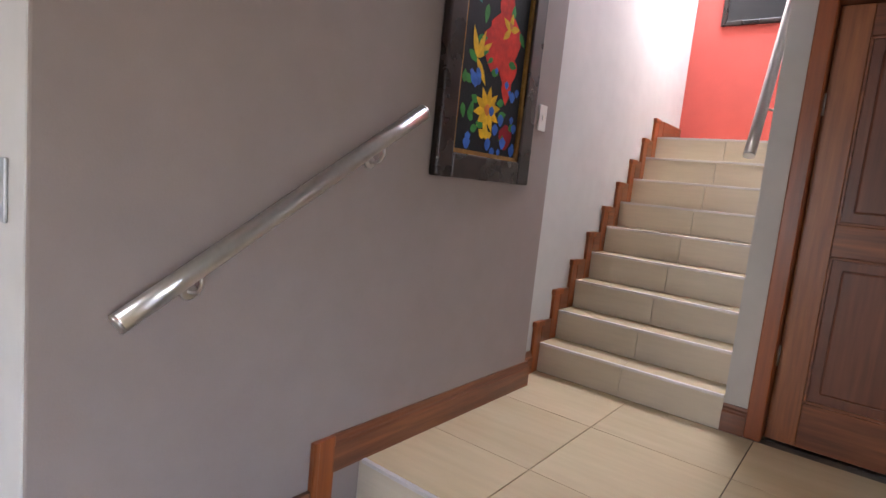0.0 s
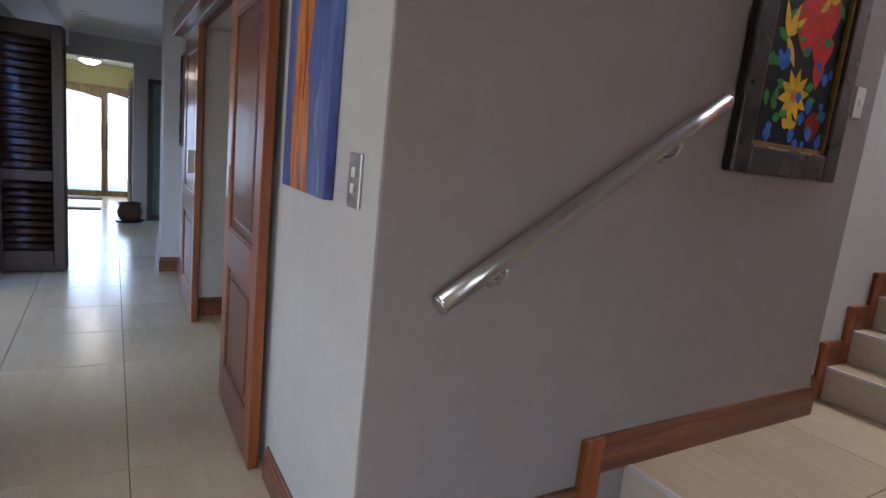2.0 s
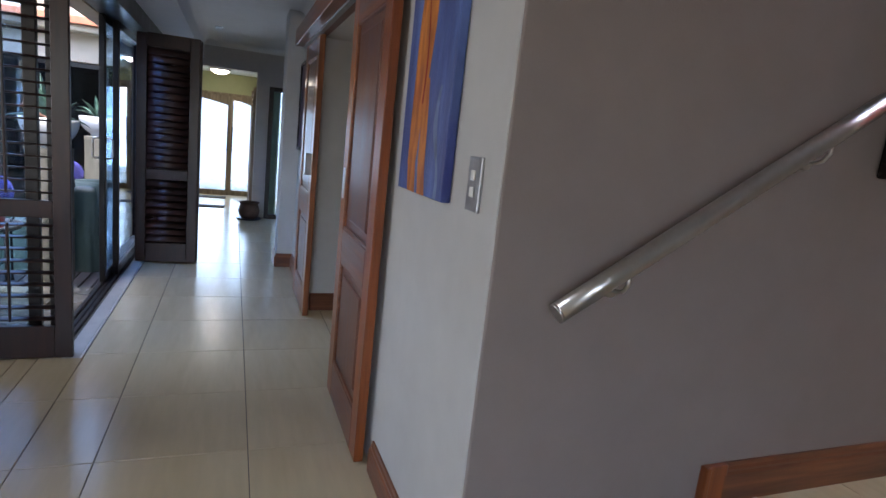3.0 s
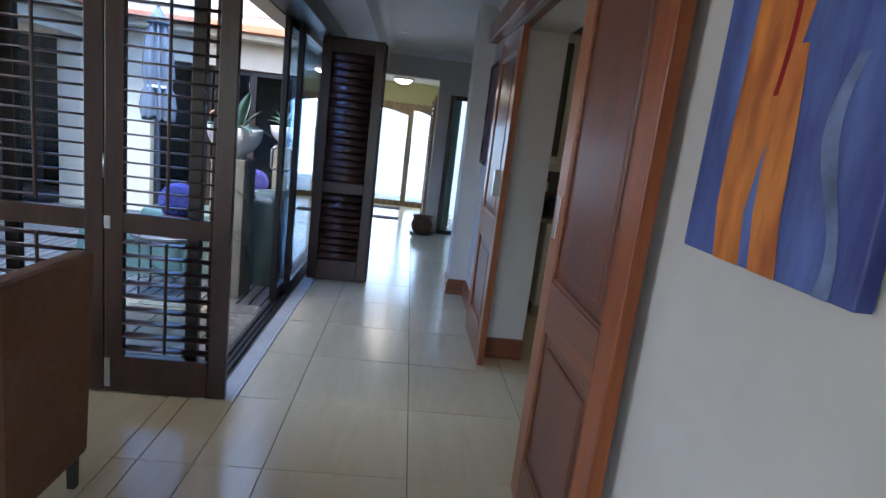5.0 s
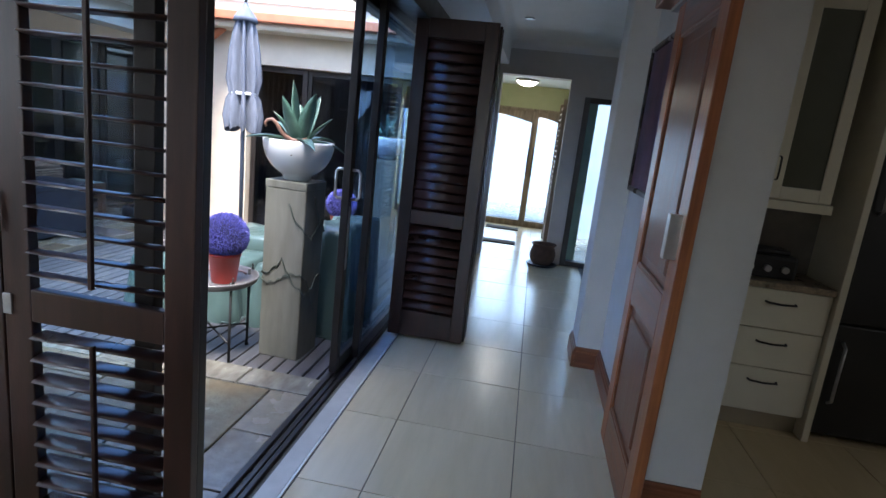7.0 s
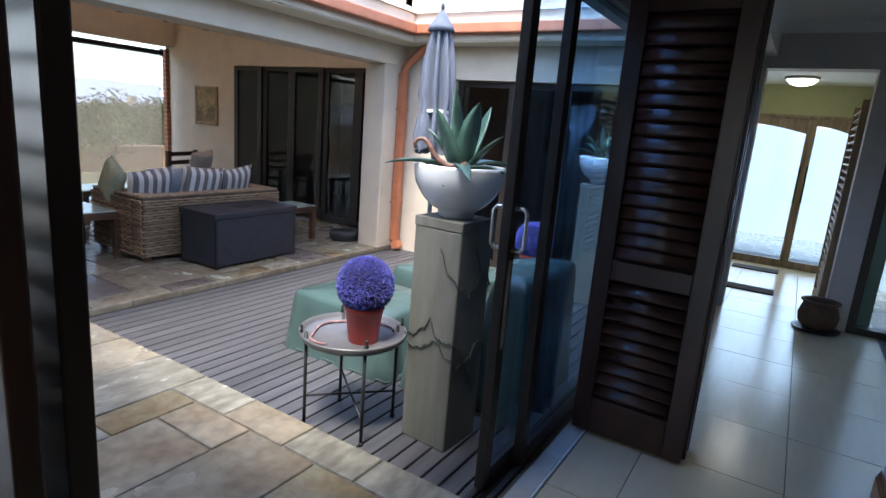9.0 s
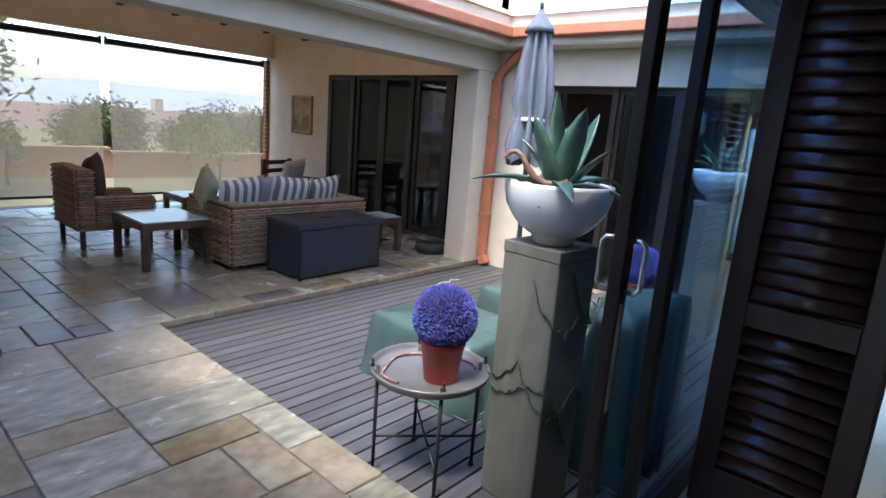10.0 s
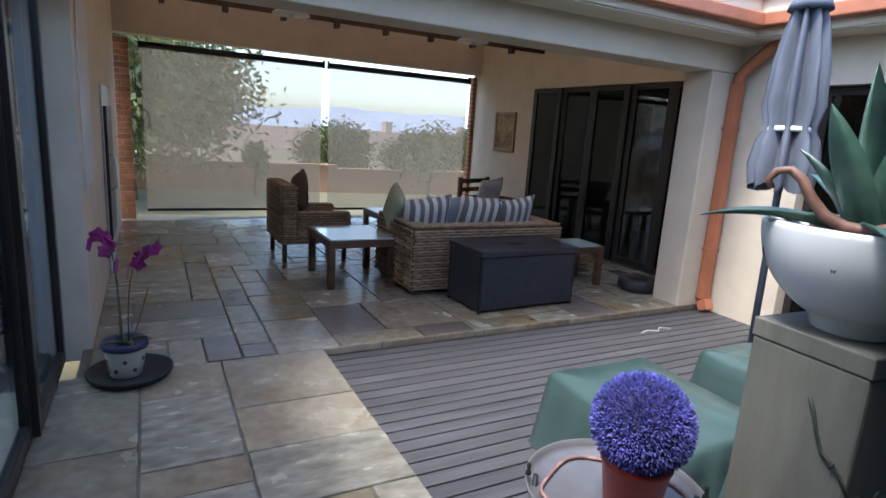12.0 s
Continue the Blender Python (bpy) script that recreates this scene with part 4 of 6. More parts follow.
CERAMIC = mat("glazed white ceramic", (0.74, 0.74, 0.72), 0.16, var=0.03, scale=5, bump=0.01, coat=0.4)
AGAVE = mat("agave leaf, grey green", (0.085, 0.155, 0.12), 0.42, var=0.3, scale=12, second=(0.045, 0.10, 0.07), mix_scale=6, bump=0.08)
DRY = mat("dry agave leaf, brown", (0.22, 0.15, 0.09), 0.8, var=0.3, scale=20, bump=0.15)
SOIL = mat("potting soil", (0.04, 0.03, 0.022), 0.95, var=0.3, scale=60, bump=0.5)
WIRE = mat("dark green light-string cable", (0.03, 0.04, 0.028), 0.6, var=0.1, bump=0)

PX, PY = -5.455, -1.285
pl = thing("plinth", (PX, PY, ZD), -4, label="square weathered cement plinth standing on the deck", category="plinth")
part("body", B(-0.135, -0.135, 0, 0.135, 0.135, 1.09, bevel=0.008), PLINTH, pl)
part("cap", B(-0.137, -0.137, 1.088, 0.137, 0.137, 1.135, bevel=0.004), PLINTH, pl)
ls = thing("string_lights", (PX, PY, ZD), -4, label="dark wire of fairy lights wound round the plinth", category="string lights")
pts = []
for i in range(91):
    a = 2 * math.pi * (i / 90) * 1.45 + 0.2
    c, s = math.cos(a), math.sin(a)
    k = 0.141 / max(abs(c), abs(s))
    pts.append((c * k, s * k, 1.05 - 0.55 * (i / 90) ** 0.8 - 0.16 * abs(math.sin(a * 1.5)) + 0.012 * math.sin(i * 1.7)))
part("cable", T(pts, 0.0035, seg=6), WIRE, ls)
pts2 = []
for i in range(71):
    a = -2 * math.pi * (i / 70) * 1.1 + 2.0
    c, s = math.cos(a), math.sin(a)
    k = 0.142 / max(abs(c), abs(s))
    pts2.append((c * k, s * k, 0.34 + 0.66 * i / 70 + 0.10 * math.sin(a * 2) + 0.010 * math.sin(i * 2.1)))
part("cable", T(pts2, 0.0035, seg=6), WIRE, ls)
bl = mesh_of(T([(0, 0, 0), (0, 0, 0.016)], 0.003, seg=6), "bulb", WIRE)
for q in (pts[4::6] + pts2[3::6]):
    piece("bulb", bl, ls, pose(q[0] * 1.03, q[1] * 1.03, q[2] - 0.012, random.uniform(-30, 30), random.uniform(-30, 30), 0))

BR = 0.215
bowl = thing("bowl_planter", (PX, PY, ZD + 1.135), label="white glazed hemispherical bowl planter on the plinth", category="planter")
prof = [(0.0, 0.0), (0.075, 0.0), (0.082, 0.006)] + [(BR * math.sin(radians(a)), 0.012 + 0.225 * (1 - math.cos(radians(a)))) for a in range(25, 91, 7)] + [(BR, 0.243), (BR - 0.012, 0.245), (BR - 0.02, 0.225), (BR - 0.05, 0.20)]
part("bowl", L(prof, 48), CERAMIC, bowl)
part("soil", L([(0.0, 0.222), (0.10, 0.226), (BR - 0.02, 0.214)], 32), SOIL, bowl)


def leaf_mesh(bm, base, az, ln, wd, rise, droop, curl=0.0, n=9):
    """A thick fleshy pointed leaf that rises and bends over."""
    base = Vector(base)
    out = Vector((math.cos(az), math.sin(az), 0))
    side = Vector((-math.sin(az), math.cos(az), 0))
    rings = []
    p = base.copy()
    e = rise
    for i in range(n + 1):
        t = i / n
        d = out * math.cos(e) + Vector((0, 0, 1)) * math.sin(e)
        nrm = -out * math.sin(e) + Vector((0, 0, 1)) * math.cos(e)
        w = wd * (0.75 + 0.6 * t - 0.1) * (1 - t ** 2.6) + 0.0012
        th = 0.013 * (1 - t) + 0.0015
        ring_ = [p - side * w + nrm * w * 0.35, p - side * w * 0.45 - nrm * th * 0.6, p - nrm * th, p + side * w * 0.45 - nrm * th * 0.6, p + side * w + nrm * w * 0.35, p + nrm * th * 0.25]
        rings.append([bm.verts.new(v) for v in ring_])
        p = p + d * (ln / n)
        e -= droop / n
        if curl:
            side = (side + out * curl / n).normalized()
            out = Vector((side.y, -side.x, 0)).normalized()
    for a, b in zip(rings, rings[1:]):
        for k in range(6):
            f = bm.faces.new((a[k], a[(k + 1) % 6], b[(k + 1) % 6], b[k]))
            f.smooth = True
    return bm


def agave(at, size, seed, label, count=15):
    r = random.Random(seed)
    plant = thing("agave_plant", at, label=label, category="plant")
    for i in range(count):
        az = i * 2.399 + r.uniform(-0.25, 0.25)
        k = i / count
        ln = size * (0.95 - 0.25 * abs(k - 0.5)) * r.uniform(0.85, 1.15)
        rise = radians(82 - 62 * k + r.uniform(-8, 8))
        droop = radians(10 + 45 * k + r.uniform(-8, 14))
        part("leaf", leaf_mesh(bmesh.new(), (0.025 * math.cos(az), 0.025 * math.sin(az), 0), az, ln, 0.034 * size / 0.34, rise, droop), AGAVE, plant)
    return plant


ag = thing("agave_plant", (PX, PY, ZD + 1.36), label="grey-green agave with broad pointed leaves in the white bowl", category="plant")
for az, ln, wd, rise, droop, curl in ((-1.6, 0.40, 0.046, 1.45, -0.10, 0.0), (0.9, 0.36, 0.044, 1.20, 0.15, 0.0), (2.6, 0.34, 0.046, 1.10, -0.25, 0.0),
                                      (-0.2, 0.33, 0.044, 0.95, -0.30, 0.2), (-2.7, 0.27, 0.042, 1.25, 0.10, 0.0), (1.9, 0.25, 0.040, 0.85, 0.10, 0.0),
                                      (-0.9, 0.24, 0.036, 1.05, 0.3, 0.0), (-2.1, 0.25, 0.040, 0.75, 0.5, -0.3),
                                      (2.9, 0.36, 0.028, 0.35, 0.75, 0.2), (-0.5, 0.36, 0.030, 0.30, 0.6, 0.5), (0.5, 0.36, 0.028, 0.35, 0.9, -0.4),
                                      (3.7, 0.32, 0.026, 0.30, 0.6, 0.3), (-1.5, 0.27, 0.026, 0.40, 1.3, 0.6), (1.5, 0.30, 0.024, 0.35, 1.1, -0.6)):
    part("leaf", leaf_mesh(bmesh.new(), (0.03 * math.cos(az), 0.03 * math.sin(az), 0), az, ln * 0.93, wd * 1.4, rise, droop, curl), AGAVE, ag)
for az, ln, rise, droop in ((1.9, 0.20, 0.2, 2.4), (-0.8, 0.24, 0.2, 2.6), (0.2, 0.22, 0.25, 2.5), (-2.2, 0.18, 0.1, 2.3), (4.3, 0.22, 0.2, 2.5)):
    part("dry_leaf", leaf_mesh(bmesh.new(), (0.13 * math.cos(az), 0.13 * math.sin(az), 0), az, ln * 0.6, 0.010, rise, droop), DRY, ag, "withered brown leaf")
coil = [(0.44 * d + 0.10, -0.90 * d + 0.05, h) for d, h in ((-0.04, 0.03), (0.0, 0.015), (0.05, 0.02), (0.09, 0.04), (0.12, 0.075), (0.14, 0.11), (0.165, 0.13), (0.19, 0.125), (0.205, 0.105), (0.195, 0.085))]
part("curled_leaf", T(coil, 0.016, seg=10, taper=0.45), mat("curled agave leaf, red brown", (0.20, 0.10, 0.07), 0.5, var=0.3, scale=20, bump=0.05), ag, "red-brown curled agave leaf")

# a matching plinth at the far end of the deck
FX, FY = -8.38, -1.50
pl2 = thing("plinth", (FX, FY, ZD), 3, label="second weathered cement plinth, before the courtyard wing", category="plinth")
part("body", B(-0.135, -0.135, 0, 0.135, 0.135, 1.09, bevel=0.008), PLINTH, pl2)
part("cap", B(-0.137, -0.137, 1.088, 0.137, 0.137, 1.135, bevel=0.004), PLINTH, pl2)
bowl2 = thing("bowl_planter", (FX, FY, ZD + 1.135), label="second white glazed bowl planter on its plinth", category="planter")
part("bowl", L(prof, 48), CERAMIC, bowl2)
part("soil", L([(0.0, 0.222), (0.10, 0.226), (BR - 0.02, 0.214)], 32), SOIL, bowl2)
agave((FX, FY, ZD + 1.36), 0.34, 21, "grey-green agave in the far white bowl", 13)

# tray table with a ball plant
TRAY = mat("grey enamelled tray", (0.15, 0.14, 0.14), 0.4, metal=0.2, var=0.10, scale=14, bump=0.03)
REDPOT = mat("red plastic flower pot", (0.42, 0.035, 0.022), 0.38, var=0.06, scale=10, bump=0.02)
BLUEFL = mat("violet blue artificial blossom", (0.10, 0.10, 0.42), 0.6, var=0.2, scale=40, bump=0, per_island=0.55)
ROPE = mat("dusty pink braided cord", (0.30, 0.16, 0.14), 0.8, var=0.25, scale=80, bump=0.3)


def tray_table(at, label):
    t = thing("tray_table", at, 10, label=label, category="table", group="tray tables")
    part("tray", L([(0.0, 0.485), (0.245, 0.485), (0.258, 0.498), (0.262, 0.515), (0.268, 0.517), (0.268, 0.508), (0.262, 0.488), (0.25, 0.476), (0.0, 0.474)], 48), TRAY, t)
    for i in range(4):
        a = radians(45 + 90 * i)
        x, y = 0.235 * math.cos(a), 0.235 * math.sin(a)
        lg = part("leg", T([(x, y, 0), (x, y, 0.52)], 0.0085, seg=10), IRON, t)
        part("finial", L([(0.0, 0.56), (0.006, 0.555), (0.007, 0.545), (0.004, 0.537), (0.009, 0.53), (0.010, 0.52), (0.0, 0.518)], 12, at=(x * 1.10, y * 1.10, 0)), IRON, lg)
        part("foot", L([(0.0, 0.0), (0.013, 0.0), (0.013, 0.012), (0.009, 0.02), (0.0, 0.021)], 12, at=(x, y, 0)), IRON, lg)
    for i in (0, 1):
        a, b = radians(45 + 90 * i), radians(225 + 90 * i)
        part("cross_brace", T([(0.235 * math.cos(a), 0.235 * math.sin(a), 0.13 + 0.02 * i), (0.235 * math.cos(b), 0.235 * math.sin(b), 0.20 - 0.02 * i)], 0.006, seg=8), IRON, t)
    return t


def ball_plant(at, label, r=0.138, potmat=None, seed=1):
    b = thing("ball_topiary", at, label=label, category="plant", group="ball topiaries")
    part("pot", L([(0.0, 0.0), (0.068, 0.0), (0.072, 0.004), (0.094, 0.165), (0.099, 0.168), (0.099, 0.185), (0.092, 0.186), (0.088, 0.165), (0.0, 0.16)], 32), potmat or REDPOT, b)
    c = Vector((0, 0, 0.165 + r * 0.88))
    rr = random.Random(seed)
    verts, faces = [], []
    for i in range(6500):
        z = 1 - 2 * (i + 0.5) / 6500
        a = i * 2.399963
        d = Vector((math.sqrt(1 - z * z) * math.cos(a), math.sqrt(1 - z * z) * math.sin(a), z))
        d = (d + Vector((rr.uniform(-.12, .12), rr.uniform(-.12, .12), rr.uniform(-.12, .12)))).normalized()
        e1 = d.orthogonal().normalized()
        e1.rotate(Matrix.Rotation(rr.uniform(0, 6.28), 3, d))
        e2 = d.cross(e1)
        p = c + d * r * rr.uniform(0.90, 1.0)
        w, h = 0.0030, 0.009
        k = len(verts)
        tip = p + d * h + e1 * rr.uniform(-0.005, 0.005)
        verts += [p + e1 * w, p + e2 * w, p - e1 * w - e2 * w * 0.6, tip]
        faces += [(k, k + 1, k + 3), (k + 1, k + 2, k + 3), (k + 2, k, k + 3)]
    me = bpy.data.meshes.new("blossom")
    me.from_pydata([tuple(v) for v in verts], [], faces)
    me.materials.append(BLUEFL)
    o = new("blossom", me)
    o.parent = b
    part("core", L([(0.001, -r * 0.9)] + [(r * 0.9 * math.sin(radians(a)), -r * 0.9 * math.cos(radians(a))) for a in range(20, 180, 20)] + [(0.001, r * 0.9)], 20, at=tuple(c)), mat("dark moss core", (0.035, 0.03, 0.12), 0.9, var=0.3, scale=40, bump=0.3), b)
    return b


TX, TY = -5.24, -1.70
tray_table((TX, TY, ZD), "round grey tray table on black iron legs")
ball_plant((TX + 0.02, TY + 0.08, ZD + 0.485), "violet-blue ball plant in a red pot on the tray table")
cord = [(0.20 * math.cos(a) * (1 - 0.15 * math.sin(2 * a)), 0.19 * math.sin(a) + 0.01 * math.sin(5 * a), 0.494) for a in [2.4 + i * 0.13 for i in range(31)]]
cd = thing("braided_cord", (TX, TY, ZD), label="dusty pink braided cord lying on the tray", category="cord")
part("cord", T(cord, 0.006, seg=7), ROPE, cd)
tray_table((-7.02, -1.52, ZD), "round grey tray table on black iron legs beside the covered chairs")
ball_plant((-7.02, -1.52, ZD + 0.485), "pale blue ball plant in an orange-red pot on a tray table", potmat=mat("orange red plastic pot", (0.55, 0.085, 0.03), 0.4, var=0.05, bump=0.02), seed=5)

# covered furniture
COVER = mat("dark green coated cover fabric", (0.060, 0.092, 0.084), 0.32, var=0.16, scale=4, second=(0.042, 0.072, 0.064), mix_scale=1.6, bump=0.12, bump_scale=9)


def cover(name, at, rz, w, d, h, label, back=0.0, seed=0, flare=0.05):
    """A fabric cover draped over a seat: flared skirt, soft folds; back adds a raised rear part."""
    n = 22
    c = thing(name, at, rz, label=label, category="furniture cover", group="covered furniture")
    bm = bmesh.new()
    grid = {}
    loop = [(i / n, 0) for i in range(n)] + [(1, i / n) for i in range(n)] + [(1 - i / n, 1) for i in range(n)] + [(0, 1 - i / n) for i in range(n)]
    rows = [(1.0, 0.0), (0.98, 0.25), (0.96, 0.5), (0.945, 0.75), (0.93, 0.93), (0.90, 1.0), (0.6, 1.01), (0.25, 1.015)]
    for r_, (sc, zz) in enumerate(rows):
        for k, (u, v) in enumerate(loop):
            x, y = (u - 0.5) * w, (v - 0.5) * d
            hh = h + (back * max(0.0, min(1.0, (y / d + 0.5 - 0.58) / 0.14)) if back else 0)
            fold = 0.018 * (1 - zz) * math.sin(k * 1.1 + seed) + 0.014 * noise.noise(Vector((x * 4 + seed, y * 4, zz * 3)))
            k2 = sc * (1 + flare * (1 - zz))
            grid[r_, k] = bm.verts.new((x * k2 + fold * (1 if abs(u - 0.5) > 0.49 else 0.2), y * (k2 if not (back and r_ > 5) else min(1, k2 + 0.0)) + fold, max(0.0, hh * zz + (0.012 * noise.noise(Vector((x * 5, y * 5, seed))) if zz > 0.2 else 0))))
    kn = len(loop)
    for r_ in range(len(rows) - 1):
        for k in range(kn):
            bm.faces.new((grid[r_, k], grid[r_, (k + 1) % kn], grid[r_ + 1, (k + 1) % kn], grid[r_ + 1, k])).smooth = True
    bm.faces.new([grid[len(rows) - 1, k] for k in range(kn)])
    part("cover", bm, COVER, c)
    part("hem", T([grid_ for grid_ in [(((u - 0.5) * w) * (1 + flare), ((v - 0.5) * d) * (1 + flare), 0.01) for u, v in loop + loop[:1]]], 0.006, seg=6), COVER, c)
    return c


cover("covered_ottoman", (-6.05, -2.26, ZD), 0, 0.66, 0.84, 0.40, "low footstool under a dark green weather cover", seed=1)
cover("covered_ottoman", (-7.10, -2.22, ZD), 0, 0.66, 0.84, 0.40, "low footstool under a dark green weather cover by the umbrella", seed=4)
cover("covered_armchair", (-6.16, -1.36, ZD), 0, 0.80, 0.74, 0.46, "armchair under a dark green weather cover", back=0.32, seed=7)

# umbrella
CANVAS = mat("grey blue umbrella canvas", (0.125, 0.135, 0.165), 0.8, var=0.15, scale=20, stretch=(1, 1, 0.3), bump=0.2, bump_scale=60)
um = thing("garden_umbrella", (-7.36, -2.68, ZD), label="closed grey-blue garden umbrella tied round its pole", category="umbrella")
um.matrix_basis = pose(-7.36, -2.68, ZD, 1.5, -1.5, 0)
part("pole", T([(0, 0, 0.02), (0, 0, 2.50)], 0.021, seg=14), mat("painted umbrella pole", (0.10, 0.12, 0.16), 0.4, metal=0.4, var=0.1, bump=0.02), um)
part("base", L([(0.0, 0.0), (0.24, 0.0), (0.245, 0.03), (0.20, 0.05), (0.05, 0.065), (0.04, 0.10), (0.034, 0.30), (0.0, 0.30)], 32), PLINTH, um)
bm = bmesh.new()
levels = [(1.32, 0.115), (1.45, 0.130), (1.60, 0.112), (1.66, 0.092), (1.80, 0.115), (2.05, 0.100), (2.25, 0.075), (2.38, 0.05)]
prev = None
for z, r in levels:
    cur = [bm.verts.new(((r * (1 + 0.5 * math.cos(8 * a + z * 1.5))) * math.cos(a), (r * (1 + 0.5 * math.cos(8 * a + z * 1.5))) * math.sin(a), z + 0.03 * math.cos(8 * a) * (z < 1.4))) for a in [2 * math.pi * i / 64 for i in range(64)]]
    if prev:
        for i in range(64):
            bm.faces.new((prev[i], prev[(i + 1) % 64], cur[(i + 1) % 64], cur[i])).smooth = True
    prev = cur
part("canopy", bm, CANVAS, um)
part("vent_cap", L([(0.118, 2.33), (0.105, 2.37), (0.055, 2.44), (0.03, 2.48), (0.0, 2.485)], 16), CANVAS, um)
part("tie", L([(0.112, 1.645), (0.116, 1.655), (0.112, 1.675)], 24), WHITE, um, "white tie band")
part("finial", L([(0.0, 2.56), (0.014, 2.55), (0.016, 2.52), (0.008, 2.49), (0.0, 2.485)], 14), IRON, um)

# gutter, downpipe, fascia
TERRA = mat("terracotta painted steel", (0.46, 0.16, 0.075), 0.5, var=0.10, scale=8, bump=0.05)
gut = thing("gutter", label="terracotta painted gutter along the courtyard eaves", category="gutter", kind="structure")
part("gutter", B(XWING + 0.26, YDK + 0.32, 2.40, XPE, YDK + 0.42, 2.50, bevel=0.012), TERRA, gut)
part("gutter", B(XWING + 0.32, YDK + 0.42, 2.40, XWING + 0.42, YS, 2.50, bevel=0.012), TERRA, gut)
fas = thing("fascia", label="cream painted fascia boards and soffit", category="fascia", kind="structure")
part("fascia", B(XWING + 0.20, YDK + 0.28, 2.34, XPE + 0.3, YDK + 0.32, 2.62), WALL_OUT, fas)
part("fascia", B(XWING + 0.28, YDK + 0.32, 2.34, XWING + 0.32, YS, 2.62), WALL_OUT, fas)
part("soffit", B(XWING, YDK, 2.33, XPE + 0.3, YDK + 0.30, 2.35), CREAM, fas)
part("soffit", B(XWING, YDK + 0.30, 2.33, XWING + 0.30, YS, 2.35), CREAM, fas)
dp = thing("downpipe", (-8.655, YDK + 0.055, 0), label="terracotta painted square downpipe beside the column", category="downpipe")
part("pipe", B(-0.045, -0.05, ZD + 0.12, 0.045, 0.04, 2.02, bevel=0.008), TERRA, dp)
sh = B(-0.052, -0.045, -0.05, 0.052, 0.05, 0.05, bevel=0.006)
bmesh.ops.transform(sh, matrix=pose(0.0, 0.03, ZD + 0.07, 25, 0, 0), verts=sh.verts)
part("shoe", sh, TERRA, dp)
el = T([(0, 0, 2.0), (0.0, 0.0, 2.06), (0.0, 0.06, 2.14), (0.02, 0.34, 2.34), (0.02, 0.36, 2.42)], 0.052, seg=4)
part("elbow", el, TERRA, dp)
for z in (0.5, 1.6):
    part("clip", B(-0.055, -0.055, z, 0.055, 0.045, z + 0.03, bevel=0.003), TERRA, dp)

# wing sliding doors
for k, (y, w) in enumerate(((-3.38, 0.70), (-2.70, 0.62), (-2.10, 0.60), (-1.52, 0.66))):
    glass_leaf((XWING - 0.10 - 0.04 * (k % 2), y, ZD), 90, w, 2.05, "dark-framed sliding glass door of the courtyard wing", glass=GLASS_DARK)
solid("door_step_wing", B(XWING - 0.25, -3.4, -0.3, XWING + 0.10, YS, ZD + 0.012), STONE, "stone door step of the wing", "step")
solid("wing_shell", B(XWING - 2.9, YDK, 2.5, XWING - 0.25, YS, 2.6), CEIL, "ceiling of the dim wing room", "ceiling")
solid("wing_floor", B(XWING - 2.9, YDK, -0.3, XWING - 0.25, YS, -0.06), TILE, "tiled floor of the wing room", "floor")
cu = thing("blue_curtain", (XWING - 0.35, -3.05, ZD), label="deep blue curtain behind the wing glass", category="curtain")
bm = bmesh.new()
prev = None
for i in range(61):
    y, x = -0.34 + 0.62 * i / 60, 0.03 * math.sin(i * 0.9)
    cur = (bm.verts.new((x, y, 0.02)), bm.verts.new((x, y, 2.02)))
    if prev:
        bm.faces.new((prev[0], cur[0], cur[1], prev[1])).smooth = True
    prev = cur
bmesh.ops.solidify(bm, geom=bm.faces[:], thickness=0.004)
part("cloth", bm, mat("deep blue curtain cloth", (0.02, 0.045, 0.20), 0.85, var=0.15, scale=30, bump=0.2), cu)

# ---- paving stones ----
STONES = [STONE,
          mat("paving stone, warm beige", (0.27, 0.232, 0.17), 0.22, var=0.26, scale=15, second=(0.20, 0.155, 0.105), mix_scale=3.5, bump=0.3, bump_scale=32, per_object=0.22, rough_var=0.18),
          mat("paving stone, grey brown", (0.13, 0.105, 0.088), 0.22, var=0.18, scale=12, second=(0.15, 0.13, 0.12), mix_scale=2.5, bump=0.15, bump_scale=40, per_object=0.2, rough_var=0.15),
          mat("paving stone, grey green with ochre", (0.22, 0.215, 0.16), 0.22, var=0.3, scale=13, second=(0.20, 0.14, 0.07), mix_scale=2.8, bump=0.3, bump_scale=30, per_object=0.22, rough_var=0.18),
          mat("paving stone, pale veined", (0.29, 0.265, 0.21), 0.22, var=0.34, scale=9, second=(0.19, 0.17, 0.13), mix_scale=6.5, stretch=(1, 2.2, 1), bump=0.3, bump_scale=26, per_object=0.2, rough_var=0.18)]
SIZES = [(3, 2), (2, 2), (3, 3), (2, 3), (2, 1), (3, 2), (2, 3), (4, 2), (3, 1), (1, 2)]
stone_meshes = {}


def stone(w, d, k):
    if (w, d, k) not in stone_meshes:
        r = random.Random(w * 31 + d * 7 + k)
        bm = B(-w / 2 + 0.005, -d / 2 + 0.005, -0.02, w / 2 - 0.005, d / 2 - 0.005, 0, bevel=0.006)
        for v in bm.verts:
            v.co.x += r.uniform(-0.002, 0.002)
            v.co.y += r.uniform(-0.002, 0.002)
        stone_meshes[w, d, k] = mesh_of(bm, "stone", STONES[k])
    return stone_meshes[w, d, k]


